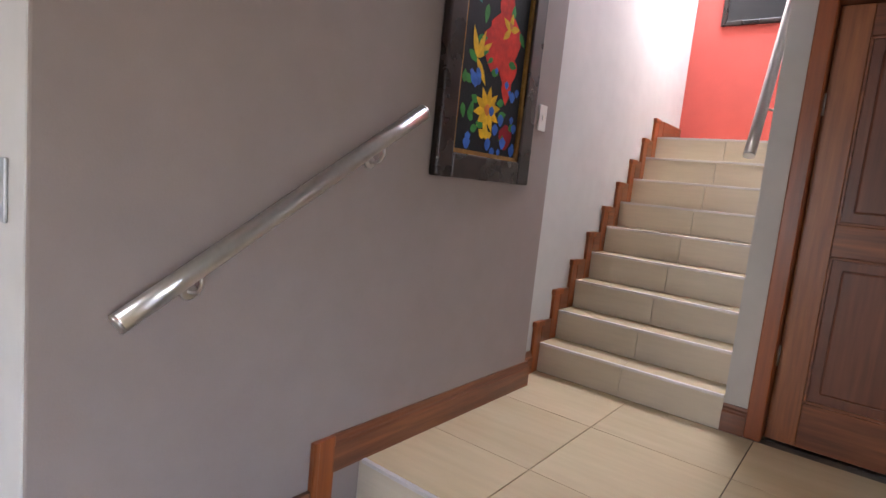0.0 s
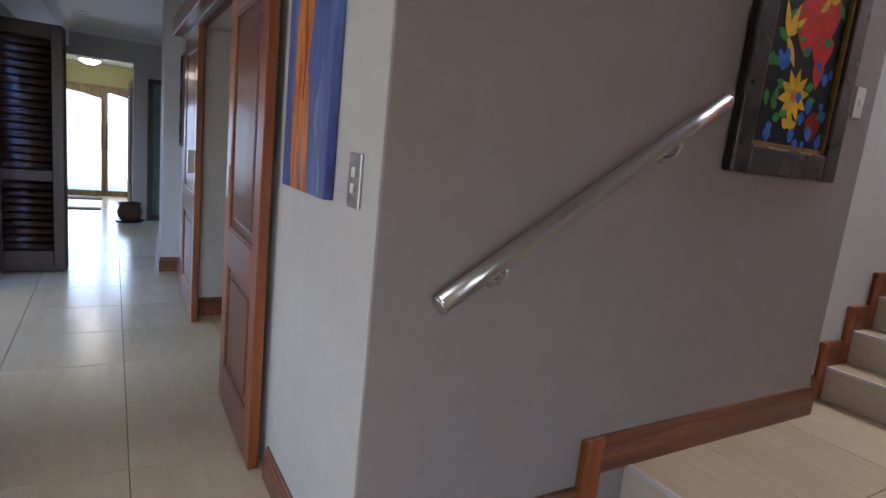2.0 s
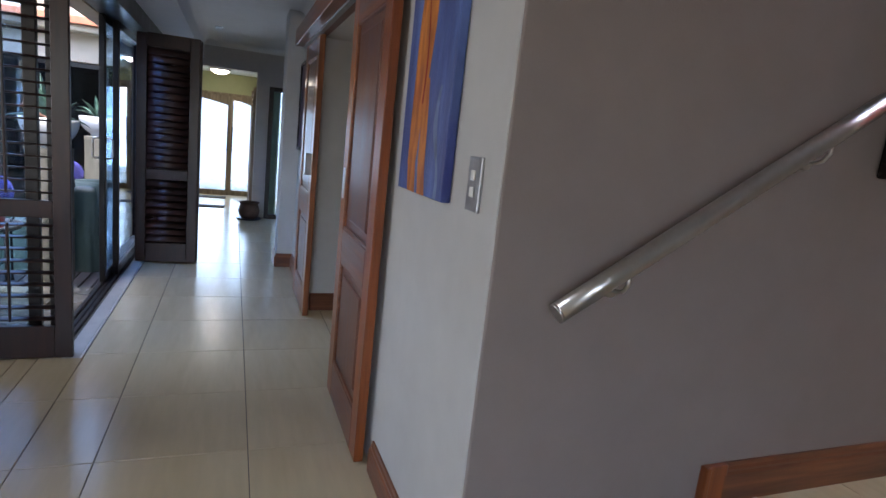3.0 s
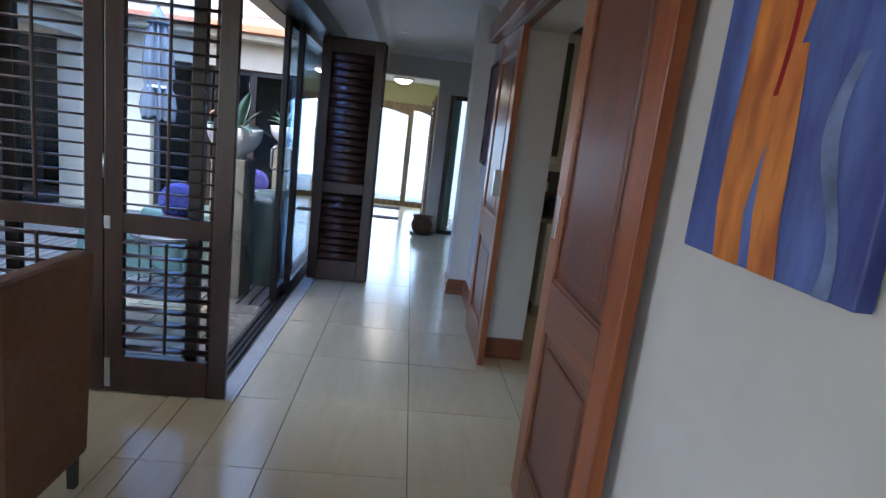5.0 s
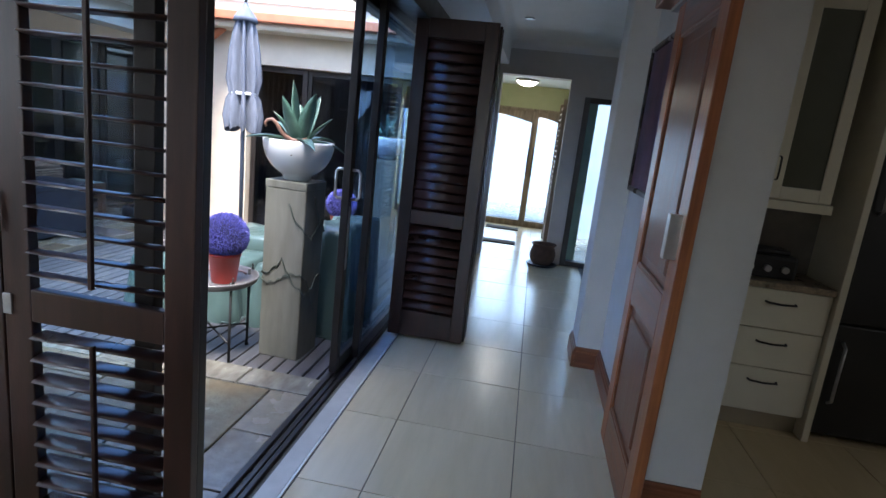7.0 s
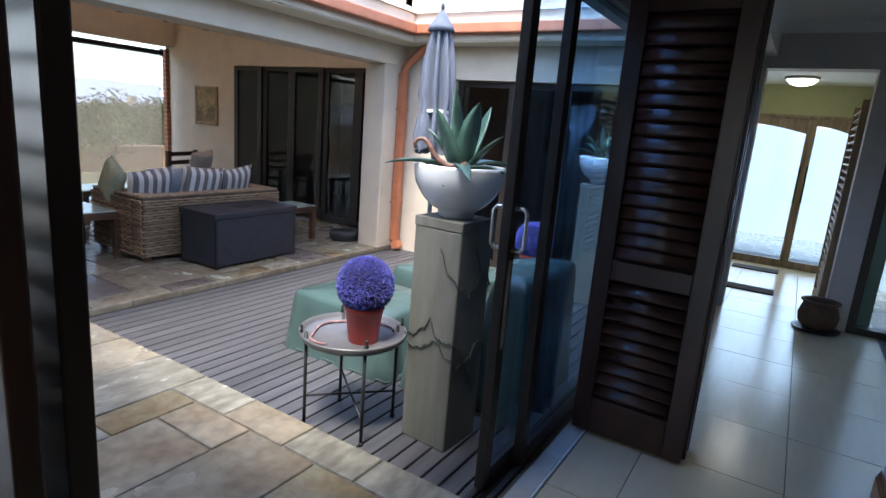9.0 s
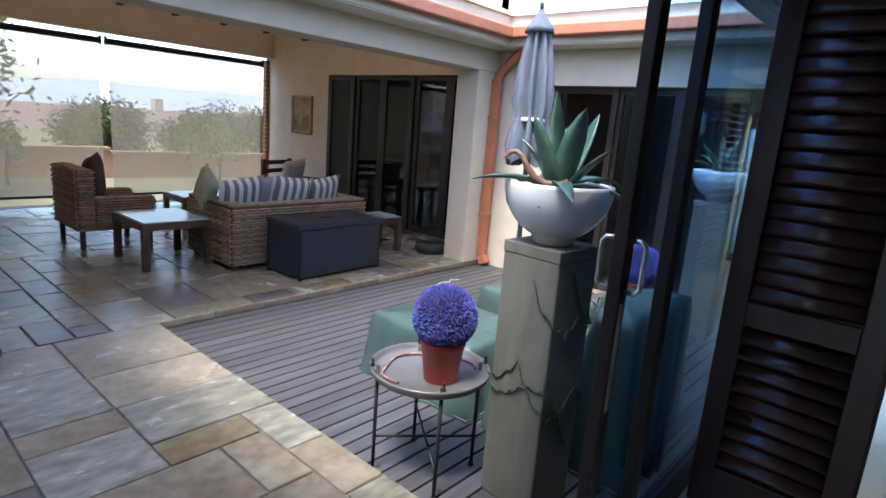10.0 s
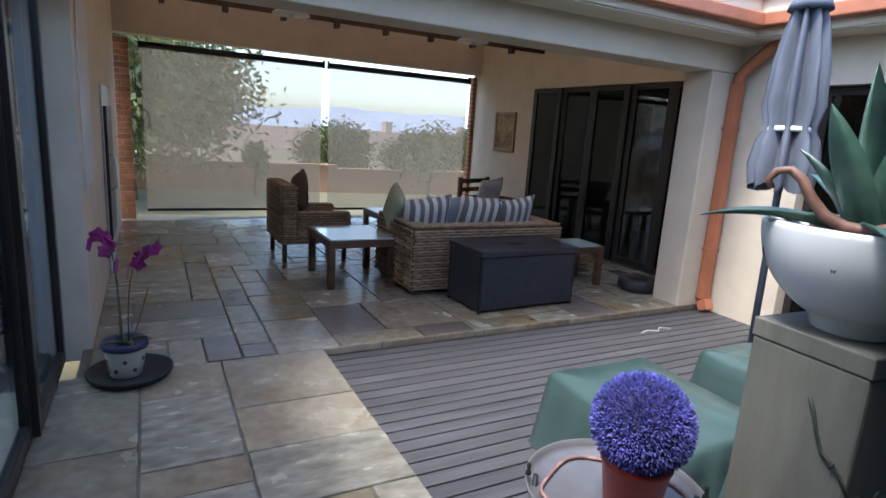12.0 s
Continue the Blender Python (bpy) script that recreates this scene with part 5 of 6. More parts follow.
def pave(parent, x0, y0, nx, ny, cx, cy, z, seed):
    r = random.Random(seed)
    used = set()
    for j in range(ny):
        for i in range(nx):
            if (i, j) in used:
                continue
            r.shuffle(SIZES)
            for a, b in SIZES + [(1, 1)]:
                cells = [(i + p, j + q) for p in range(a) for q in range(b)]
                if i + a <= nx and j + b <= ny and not any(c in used for c in cells):
                    break
            used.update(cells)
            piece("stone", stone(round(a * cx, 3), round(b * cy, 3), r.choice((0, 1, 1, 2, 3, 3, 4, 4))), parent,
                  pose(x0 + (i + a / 2) * cx, y0 + (j + b / 2) * cy, z + r.uniform(-0.002, 0.002), r.uniform(-0.25, 0.25), r.uniform(-0.25, 0.25), 0))


pave(bpy.data.objects["paving"], XDK, YDK, 7, 15, (XC - 0.06 - XDK) / 7, (YS - 0.02 - YDK) / 15, ZP, 11)
pave(bpy.data.objects["paving_patio"], XPW, YPB, 26, 24, (XPE - XPW) / 26, (YDK - YPB) / 24, ZP, 23)
edge = bpy.data.objects["paving_patio"]
for i in range(9):
    w = (XDK - XWING) / 9
    piece("edge_stone", stone(round(w, 3), 0.06, 1), edge, pose(XWING + w * (i + 0.5), YDK + 0.004, ZP - 0.03, -90, 0, 0))
# ---- patio: doors, blinds, piers ----
for k in range(5):
    y = -7.60 + 0.63 * k
    glass_leaf((XPW + 0.02 - 0.03 * (k % 2), y, 0.0), 90, 0.63, 2.11, "dark folding glass door of the patio, closed", glass=GLASS_DARK, fr=0.085)
solid("patio_room_back", B(XPW - 2.6, -7.8, -0.1, XPW - 2.5, -4.2, 2.6), WALL, "dim room wall behind the folding doors", "wall")
solid("patio_room_shell", B(XPW - 2.5, -7.8, 2.4, XPW - 0.25, -4.2, 2.5), CEIL, "ceiling of the dim room", "ceiling")
solid("patio_room_floor", B(XPW - 2.5, -7.8, -0.2, XPW - 0.05, -4.2, -0.03), TILE, "tiled floor of the dim room", "floor")
pb = bmesh.new()
box(pb, XPW - 2.5, -7.8, -0.1, XPW - 0.25, -7.7, 2.5)
box(pb, XPW - 2.5, -4.3, -0.1, XPW - 0.25, -4.2, 2.5)
solid("patio_room_sides", pb, WALL, "side walls of the dim room", "wall")
pp = framed("wall_hanging", 0.58, 0.62, 0.05, 0.03, "square pale wooden-framed panel on the patio wall",
            Matrix.Translation((XPW + 0.002, -8.33, 1.48)) @ Matrix(((0, 0, 1, 0), (1, 0, 0, 0), (0, 1, 0, 0), (0, 0, 0, 1))))
OAK = mat("pale oak", (0.36, 0.23, 0.10), 0.5, var=0.2, scale=10, stretch=(5, 1, 1), bump=0.05)
for c in list(pp.children):
    c.data.materials[0] = OAK
part("panel", B(-0.24, -0.26, 0, 0.24, 0.26, 0.015), mat("ochre woven panel", (0.42, 0.29, 0.13), 0.8, var=0.3, scale=18, bump=0.2), pp)


def blind(x0, x1, label):
    b = thing("roller_blind", ((x0 + x1) / 2, YPB - 0.05, 0), label=label, category="blind", group="patio roller blinds")
    w = (x1 - x0) / 2
    part("screen", B(-w, -0.001, 0.13, w, 0.001, 2.27), SCREEN, b)
    tb = T([(-w - 0.02, 0, 2.275), (w + 0.02, 0, 2.275)], 0.042, seg=18)
    part("roller_tube", tb, IRON, b)
    part("bottom_bar", B(-w, -0.014, 0.10, w, 0.014, 0.135, bevel=0.004), IRON, b)
    for x in (-w - 0.025, w + 0.025):
        part("end_bracket", B(x - 0.008, -0.04, 2.22, x + 0.008, 0.05, 2.34, bevel=0.003), IRON, b)
    return b


blind(-6.37, -3.99, "beige sunscreen roller blind, drawn down on the patio")
blind(-8.87, -6.49, "beige sunscreen roller blind, drawn down beside the first")
ck = thing("blind_crank", (-3.97, YPB, 1.2), label="black crank handle hanging beside the roller blind", category="crank")
part("rod", T([(0.06, 0, 1.0), (0.05, 0.01, 0.35), (0.0, 0.03, 0.28), (-0.07, 0.04, 0.22), (-0.09, 0.045, 0.15), (-0.09, 0.045, 0.02)], 0.007, seg=8), IRON, ck)

BRICK = mat("orange face brick", (0.42, 0.17, 0.075), 0.85, var=0.2, scale=20, bump=0.3, bump_scale=60, per_object=0.25)
brm = mesh_of(B(-0.108, -0.05, -0.033, 0.108, 0.05, 0.033, bevel=0.004), "brick", BRICK)
brs = mesh_of(B(-0.052, -0.05, -0.033, 0.052, 0.05, 0.033, bevel=0.004), "brick", BRICK)
MORTAR = mat("pale mortar", (0.42, 0.38, 0.32), 0.95, var=0.15, scale=60, bump=0.2)
for x in (-3.74, -9.14):
    pr = thing("brick_pier", (x, YPB - 0.20, -0.1), label="orange face-brick pier between the patio openings", category="pier", kind="structure")
    part("core", B(-0.10, -0.045, 0, 0.10, 0.045, 2.46), MORTAR, pr)
    for i in range(32):
        if i % 2:
            piece("brick", brm, pr, pose(0, 0, 0.04 + 0.0765 * i))
        else:
            piece("brick", brs, pr, pose(-0.057, 0, 0.04 + 0.0765 * i))
            piece("brick", brs, pr, pose(0.057, 0, 0.04 + 0.0765 * i))

# ceiling timbers and lamps
TIMBER = mat("dark stained roof timber", (0.10, 0.05, 0.028), 0.7, var=0.25, scale=8, stretch=(0.5, 4, 4), bump=0.1)
pu = thing("roof_purlin", label="dark stained purlin with short rafters under the patio roof", category="purlin", kind="structure")
part("purlin", B(XPW, -7.55, 2.60, XPE, -7.49, 2.69, bevel=0.004), TIMBER, pu)
for i in range(8):
    x = XPW + 0.55 + 0.62 * i
    hg_ = B(x - 0.028, -7.57, 2.54, x + 0.028, -7.47, 2.70, bevel=0.004)
    box(hg_, x - 0.02, -7.54, 2.70, x + 0.02, -7.50, 3.30)
    part("hanger", hg_, TIMBER, pu)
for i in range(10):
    x = XPW + 0.35 + 0.55 * i
    r_ = B(x - 0.022, -0.62, -0.05, x + 0.022, 0.45, 0.05, bevel=0.003)
    bmesh.ops.transform(r_, matrix=pose(0, -7.52, 3.15, 21, 0, 0), verts=r_.verts)
    part("rafter", r_, TIMBER, pu)
br_ = T([(XPW + 0.05, -8.2, 2.75), (XPW + 0.05, -6.9, 3.45)], 0.05, seg=4)
part("brace", br_, TIMBER, pu)
for x in (-5.34, -7.42):
    lp = thing("pendant_lamp", (x, -6.62, 2.46), label="white enamel pendant lamp, unlit, over the patio", category="lamp", group="patio pendant lamps")
    part("shade", L([(0.185, 0.0), (0.18, 0.012), (0.12, 0.045), (0.05, 0.075), (0.035, 0.11), (0.0, 0.115)], 32), WHITE, lp)
    part("cord", T([(0, 0, 0.11), (0, 0, 1.16)], 0.006, seg=8), IRON, lp)
    part("bulb", L([(0.0, -0.03), (0.022, -0.02), (0.028, 0.0), (0.018, 0.03), (0.0, 0.035)], 16), PLASTIC_W, lp)

# ---- patio furniture ----
RATTAN = mat("woven rattan, grey tan", (0.36, 0.25, 0.15), 0.7, var=0.35, scale=40, second=(0.22, 0.14, 0.08), mix_scale=12, bump=0.4, bump_scale=90, per_island=0.35)
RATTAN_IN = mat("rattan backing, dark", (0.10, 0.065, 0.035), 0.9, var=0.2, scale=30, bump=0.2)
CUSHION = mat("pale linen cushion", (0.52, 0.50, 0.46), 0.9, var=0.08, scale=60, bump=0.2, bump_scale=200)
BROWNC = mat("brown suede cushion", (0.12, 0.065, 0.04), 0.9, var=0.15, scale=30, bump=0.15)
GREYC = mat("grey blue cushion", (0.30, 0.31, 0.34), 0.9, var=0.1, scale=60, bump=0.2)
SAGE = mat("sage green cushion", (0.34, 0.36, 0.24), 0.9, var=0.1, scale=60, bump=0.2)
TEAK = mat("dark oiled teak", (0.13, 0.065, 0.032), 0.5, var=0.3, scale=9, stretch=(0.6, 5, 5), bump=0.06)


def stripes_mat():
    m = bpy.data.materials.new("striped cushion linen, grey and cream")
    m.use_nodes = True
    n, l = m.node_tree.nodes, m.node_tree.links
    tc, wv, rp = n.new("ShaderNodeTexCoord"), n.new("ShaderNodeTexWave"), n.new("ShaderNodeValToRGB")
    wv.inputs["Scale"].default_value = 3.4
    wv.bands_direction = 'X'
    rp.color_ramp.interpolation = 'CONSTANT'
    rp.color_ramp.elements[0].color = (0.17, 0.14, 0.13, 1)
    rp.color_ramp.elements[1].position = 0.5
    rp.color_ramp.elements[1].color = (0.60, 0.57, 0.52, 1)
    l.new(tc.outputs["Object"], wv.inputs["Vector"])
    l.new(wv.outputs["Fac"], rp.inputs["Fac"])
    l.new(rp.outputs["Color"], n["Principled BSDF"].inputs["Base Color"])
    n["Principled BSDF"].inputs["Roughness"].default_value = 0.9
    return m


STRIPE = stripes_mat()


def weave(bm, x0, x1, z0, z1, y, out, axis="x", step=0.026):
    """Rows of flattened canes that bow in and out over uprights on one upright face; axis is the face's level direction."""
    rows = int((z1 - z0) / step)
    for r in range(rows):
        z = z0 + (r + 0.5) * step
        n = max(4, int(abs(x1 - x0) / 0.06))
        pts = []
        for i in range(n + 1):
            u = x0 + (x1 - x0) * i / n
            o = y + out * (0.010 + 0.007 * math.cos(math.pi * (i + r)))
            pts.append((u, o, z) if axis == "x" else (o, u, z))
        tube(bm, pts, 0.0115, seg=5)
    return bm


def rattan_block(parent, name, x0, y0, z0, x1, y1, z1, faces="xXyY"):
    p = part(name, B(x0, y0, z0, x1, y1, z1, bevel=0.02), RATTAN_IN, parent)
    bm = bmesh.new()
    if "y" in faces:
        weave(bm, x0, x1, z0, z1, y0, -1)
    if "Y" in faces:
        weave(bm, x0, x1, z0, z1, y1, 1)
    if "x" in faces:
        weave(bm, y0, y1, z0, z1, x0, -1, "y")
    if "X" in faces:
        weave(bm, y0, y1, z0, z1, x1, 1, "y")
    w = part("weave", bm, RATTAN, p)
    tagged(w, kind="stuff")
    bm = bmesh.new()
    rows = max(2, int((y1 - y0) / 0.027))
    for r in range(rows):
        yy = y0 + (r + 0.5) * (y1 - y0) / rows
        tube(bm, [(x0 + (x1 - x0) * i / 12, yy, z1 + 0.004 + 0.004 * (-1) ** (i + r)) for i in range(13)], 0.0115, seg=5)
    tagged(part("top_weave", bm, RATTAN, p), kind="stuff")
    return p


def cushion(name, at, rot, w, h, t, material, label, parent=None, category="cushion"):
    bm = bmesh.new()
    n = 10
    vs = {}
    for s in (-1, 1):
        for i in range(n + 1):
            for j in range(n + 1):
                u, v = i / n * 2 - 1, j / n * 2 - 1
                k = (1 - u ** 4) * (1 - v ** 4)
                pinch = 1 - 0.07 * (1 - abs(u)) * (abs(v) ** 3) - 0.0
                pinch2 = 1 - 0.07 * (1 - abs(v)) * (abs(u) ** 3)
                vs[s, i, j] = bm.verts.new((u * w / 2 * pinch2, s * t / 2 * k ** 0.6, v * h / 2 * pinch))
        for i in range(n):
            for j in range(n):
                bm.faces.new((vs[s, i, j], vs[s, i + 1, j], vs[s, i + 1, j + 1], vs[s, i, j + 1])).smooth = True
    bmesh.ops.remove_doubles(bm, verts=bm.verts[:], dist=0.0005)
    ob = solid(name, bm, material, label, category, kind="")
    ob.matrix_basis = Matrix.Translation(at) @ Euler([radians(a) for a in rot]).to_matrix().to_4x4()
    return ob


so = thing("rattan_sofa", (-6.86, -5.44, ZP), label="boxy woven rattan sofa with cushions, its back to the deck", category="sofa")
rattan_block(so, "back", -0.80, 0.28, 0.05, 0.80, 0.44, 0.62)
rattan_block(so, "arm", 0.62, -0.44, 0.05, 0.80, 0.27, 0.62, "xXy")
rattan_block(so, "arm", -0.80, -0.44, 0.05, -0.62, 0.27, 0.62, "xXy")
rattan_block(so, "seat_base", -0.61, -0.44, 0.05, 0.61, 0.27, 0.30, "y")
part("seat_cushion", B(-0.61, -0.44, 0.315, 0.61, 0.27, 0.44, bevel=0.03), CUSHION, so)
for x in (-0.74, 0.74):
    for y in (-0.38, 0.38):
        part("foot", B(x - 0.03, y - 0.03, 0, x + 0.03, y + 0.03, 0.05, bevel=0.004), TEAK, so)
for x, mt, w, r, nm in ((-6.32, STRIPE, 0.50, (-18, 6, 4), "grey and cream striped cushion leaning on the sofa back"), (-6.88, STRIPE, 0.48, (-16, -4, -3), "grey and cream striped cushion leaning on the sofa back"), (-7.30, STRIPE, 0.46, (-20, 8, 6), "grey and cream striped cushion leaning on the sofa back"), (-6.55, GREYC, 0.46, (-24, 0, 0), "plain grey-blue cushion behind the striped ones")):
    cushion("scatter_cushion", (x, -5.33 + (0.02 if mt is STRIPE else -0.10), ZP + 0.66), r, w, 0.42, 0.15, mt, nm)
cushion("sage_cushion", (-6.12, -5.62, ZP + 0.70), (-10, 24, 80), 0.40, 0.40, 0.14, SAGE, "sage green cushion propped on the sofa arm")

bx = thing("storage_box", (-6.88, -4.655, ZP), 2.0, label="dark blue-grey woven storage box behind the sofa", category="storage box")
BOXM = mat("woven resin, dark blue grey", (0.026, 0.030, 0.042), 0.45, var=0.25, scale=120, bump=0.5, bump_scale=260)
part("body", B(-0.50, -0.255, 0.025, 0.50, 0.255, 0.475, bevel=0.006), BOXM, bx)
part("lid", B(-0.515, -0.268, 0.477, 0.515, 0.268, 0.53, bevel=0.008), BOXM, bx)
part("lid_handle", B(-0.07, -0.05, 0.528, 0.07, 0.05, 0.536, bevel=0.003), IRON, bx)
for x in (-0.49, 0.49):
    for y in (-0.245, 0.245):
        part("foot", B(x - 0.012, y - 0.012, 0, x + 0.012, y + 0.012, 0.475, bevel=0.002), IRON, bx)


def glass_table(at, w, d, h, label, rz=0):
    t = thing("side_table", at, rz, label=label, category="table", group="patio tables")
    tp = part("top_glass", B(-w / 2 + 0.02, -d / 2 + 0.02, h - 0.008, w / 2 - 0.02, d / 2 - 0.02, h, bevel=0.002), mat("frosted green glass top", (0.42, 0.52, 0.48), 0.08, var=0.03, bump=0, spec=0.8), t, "pale green glass top")
    for a in ((-w / 2, -d / 2, w / 2, -d / 2 + 0.05), (-w / 2, d / 2 - 0.05, w / 2, d / 2), (-w / 2, -d / 2 + 0.05, -w / 2 + 0.05, d / 2 - 0.05), (w / 2 - 0.05, -d / 2 + 0.05, w / 2, d / 2 - 0.05)):
        part("apron", B(a[0], a[1], h - 0.075, a[2], a[3], h - 0.009, bevel=0.003), TEAK, t)
    for x in (-w / 2 + 0.032, w / 2 - 0.032):
        for y in (-d / 2 + 0.032, d / 2 - 0.032):
            part("leg", B(x - 0.03, y - 0.03, 0, x + 0.03, y + 0.03, h - 0.076, bevel=0.003), TEAK, t)
    return t


glass_table((-5.735, -5.74, ZP), 0.64, 0.74, 0.45, "square dark wooden table with a pale glass top")
glass_table((-7.92, -5.05, ZP), 0.42, 0.42, 0.42, "small dark side table with a green glass top beside the sofa")
glass_table((-7.00, -7.35, ZP), 0.95, 0.60, 0.40, "low dark wooden coffee table with a glass top")

ch = thing("rattan_armchair", (-5.58, -6.80, ZP), label="woven rattan armchair with a brown cushion", category="armchair")
rattan_block(ch, "back", 0.22, -0.38, 0.20, 0.36, 0.38, 0.80)
rattan_block(ch, "arm", -0.36, 0.24, 0.20, 0.21, 0.38, 0.52)
rattan_block(ch, "arm", -0.36, -0.38, 0.20, 0.21, -0.24, 0.52)
rattan_block(ch, "seat", -0.36, -0.23, 0.20, 0.21, 0.23, 0.34, "x")
part("seat_cushion", B(-0.35, -0.23, 0.355, 0.21, 0.23, 0.45, bevel=0.03), CUSHION, ch)
for x in (-0.32, 0.32):
    for y in (-0.33, 0.33):
        part("leg", B(x - 0.022, y - 0.022, 0, x + 0.022, y + 0.022, 0.21, bevel=0.003), TEAK, ch)
cushion("brown_cushion", (-5.48, -6.78, ZP + 0.70), (0, -14, 88), 0.46, 0.46, 0.15, BROWNC, "brown suede cushion upright in the armchair")

wc = thing("wooden_armchair", (-8.25, -7.30, ZP), 200, label="dark wooden slatted armchair with a cream cushion", category="armchair")
for x in (-0.30, 0.30):
    part("front_leg", B(x - 0.025, -0.32, 0, x + 0.025, -0.27, 0.56, bevel=0.003), TEAK, wc)
    part("back_leg", B(x - 0.025, 0.27, 0, x + 0.025, 0.32, 0.84, bevel=0.003), TEAK, wc)
    part("armrest", B(x - 0.04, -0.36, 0.56, x + 0.04, 0.30, 0.59, bevel=0.006), TEAK, wc)
part("seat", B(-0.28, -0.32, 0.36, 0.28, 0.30, 0.40, bevel=0.004), TEAK, wc)
for z in (0.52, 0.64, 0.76):
    part("back_slat", B(-0.27, 0.275, z, 0.27, 0.30, z + 0.06, bevel=0.003), TEAK, wc)
cushion("cream_cushion", (-8.15, -7.16, ZP + 0.66), (-16, 4, 20), 0.48, 0.44, 0.15, CUSHION, "cream cushion in the wooden armchair")

ty = thing("tyre", (-8.42, -4.62, ZP), label="small black rubber tyre lying on the paving", category="tyre")
RUBBER = mat("black rubber", (0.022, 0.022, 0.023), 0.7, var=0.2, scale=40, bump=0.3)
part("tread", L([(0.11, 0.0), (0.17, 0.0), (0.19, 0.02), (0.195, 0.06), (0.19, 0.10), (0.17, 0.12), (0.11, 0.12), (0.10, 0.10), (0.10, 0.02), (0.11, 0.0)], 36), RUBBER, ty)

# orchid
ot = thing("saucer", (-3.90, -4.02, ZP), label="wide dark saucer under the orchid pot", category="saucer")
part("dish", L([(0.0, 0.0), (0.19, 0.0), (0.215, 0.03), (0.22, 0.045), (0.21, 0.045), (0.185, 0.014), (0.0, 0.012)], 40), RUBBER, ot)
POTW = mat("cream glazed pot", (0.62, 0.57, 0.46), 0.3, var=0.08, scale=10, bump=0.02)
op = thing("orchid_pot", (-3.88, -4.02, ZP + 0.014), label="cream pot with a dark blue rim and painted flowers", category="plant pot")
part("pot", L([(0.0, 0.0), (0.075, 0.0), (0.082, 0.01), (0.105, 0.15), (0.108, 0.165)], 36), POTW, op)
part("rim", L([(0.108, 0.163), (0.118, 0.166), (0.120, 0.20), (0.112, 0.204), (0.100, 0.19), (0.0, 0.185)], 36), mat("dark blue glazed rim", (0.03, 0.035, 0.09), 0.3, var=0.1, bump=0.02), op, "dark blue rim")
motif = mat("painted pot motif", (0.12, 0.05, 0.05), 0.4, var=0.3, scale=60, bump=0)
for i in range(12):
    a, z = i * 0.523, 0.05 + 0.055 * (i % 2)
    r0 = 0.0815 + 0.023 * (z / 0.15)
    m_ = L([(0.0, 0.0016), (0.010, 0.0012), (0.012, 0.0)], 10)
    bmesh.ops.transform(m_, matrix=Matrix.Rotation(a, 4, 'Z') @ Matrix.Translation((r0 + 0.003, 0, z)) @ Matrix.Rotation(radians(82), 4, 'Y'), verts=m_.verts)
    part("painted_flower", m_, motif, op)
orc = thing("orchid", (-3.88, -4.02, ZP + 0.20), label="orchid with arching stems of magenta blossoms", category="plant")
MAGENTA = mat("magenta orchid petal", (0.42, 0.04, 0.26), 0.5, var=0.2, scale=30, bump=0.05)
STEMG = mat("dark green orchid stem", (0.05, 0.08, 0.03), 0.5, var=0.2, bump=0.02)
stems = [((0.01, 0.02), (0.10, 0.16), 0.62), ((-0.02, 0.0), (-0.16, 0.02), 0.52), ((0.02, -0.02), (0.05, -0.1), 0.60)]
rr = random.Random(8)
for k, ((bx_, by_), (tx_, ty_), hh) in enumerate(stems):
    pts = []
    for i in range(13):
        t = i / 12
        pts.append((bx_ + (tx_ - bx_) * t ** 2.2, by_ + (ty_ - by_) * t ** 2.2, hh * (math.sin(t * 1.75) if k < 2 else t)))
    part("stem", T(pts, 0.0035, seg=6, taper=0.6), STEMG, orc)
    if k < 2:
        for i in range(6, 13):
            c = Vector(pts[i]) + Vector((rr.uniform(-0.025, 0.025), rr.uniform(-0.025, 0.025), rr.uniform(-0.02, 0.02)))
            bm = bmesh.new()
            tilt = Euler((rr.uniform(0.6, 1.8), rr.uniform(-0.5, 0.5), rr.uniform(0, 6.28))).to_matrix()
            for q in range(5):
                a = q * 1.2566
                ps = petal((0, 0), a, 0.046, 0.021, 5)
                cv = [bm.verts.new(c + tilt @ Vector((x, y, 0.006 * math.sin(x * 60)))) for x, y in ps]
                bm.faces.new(cv)
            bmesh.ops.solidify(bm, geom=bm.faces[:], thickness=0.001)
            part("blossom", bm, MAGENTA, orc)
for k, az in enumerate((0.4, 2.0, 3.4, 5.0)):
    part("leaf", leaf_mesh(bmesh.new(), (0, 0, -0.01), az, 0.15, 0.020, 0.7, 1.5), STEMG, orc)
part("support_stick", T([(-0.03, 0.03, -0.02), (-0.13, 0.10, 0.34)], 0.003, seg=6), DRY, orc)

# east wall fittings
solid("wall_niche", B(XPE - 0.012, -5.35, 0.95, XPE + 0.0, -4.72, 2.10, bevel=0.004), WALL_PALE, "shallow plastered wall panel", "panel")
bq = thing("built_in_barbecue", (XPE, -6.75, ZP), label="tall grey steel built-in barbecue with a black door", category="barbecue")
part("frame", B(-0.02, -0.42, 0.0, 0.05, 0.42, 1.66, bevel=0.006), STEEL_DULL, bq)
part("door", B(-0.045, -0.36, 0.30, -0.021, 0.36, 1.48, bevel=0.006), BLACK, bq)
part("handle", T([(-0.046, 0.30, 0.75), (-0.09, 0.30, 0.77), (-0.09, 0.30, 1.05), (-0.046, 0.30, 1.07)], 0.008, seg=8), STEEL, bq)
rp = thing("rope_scrap", (-7.75, -3.75, ZD), label="short pale rope lying on the deck", category="rope")
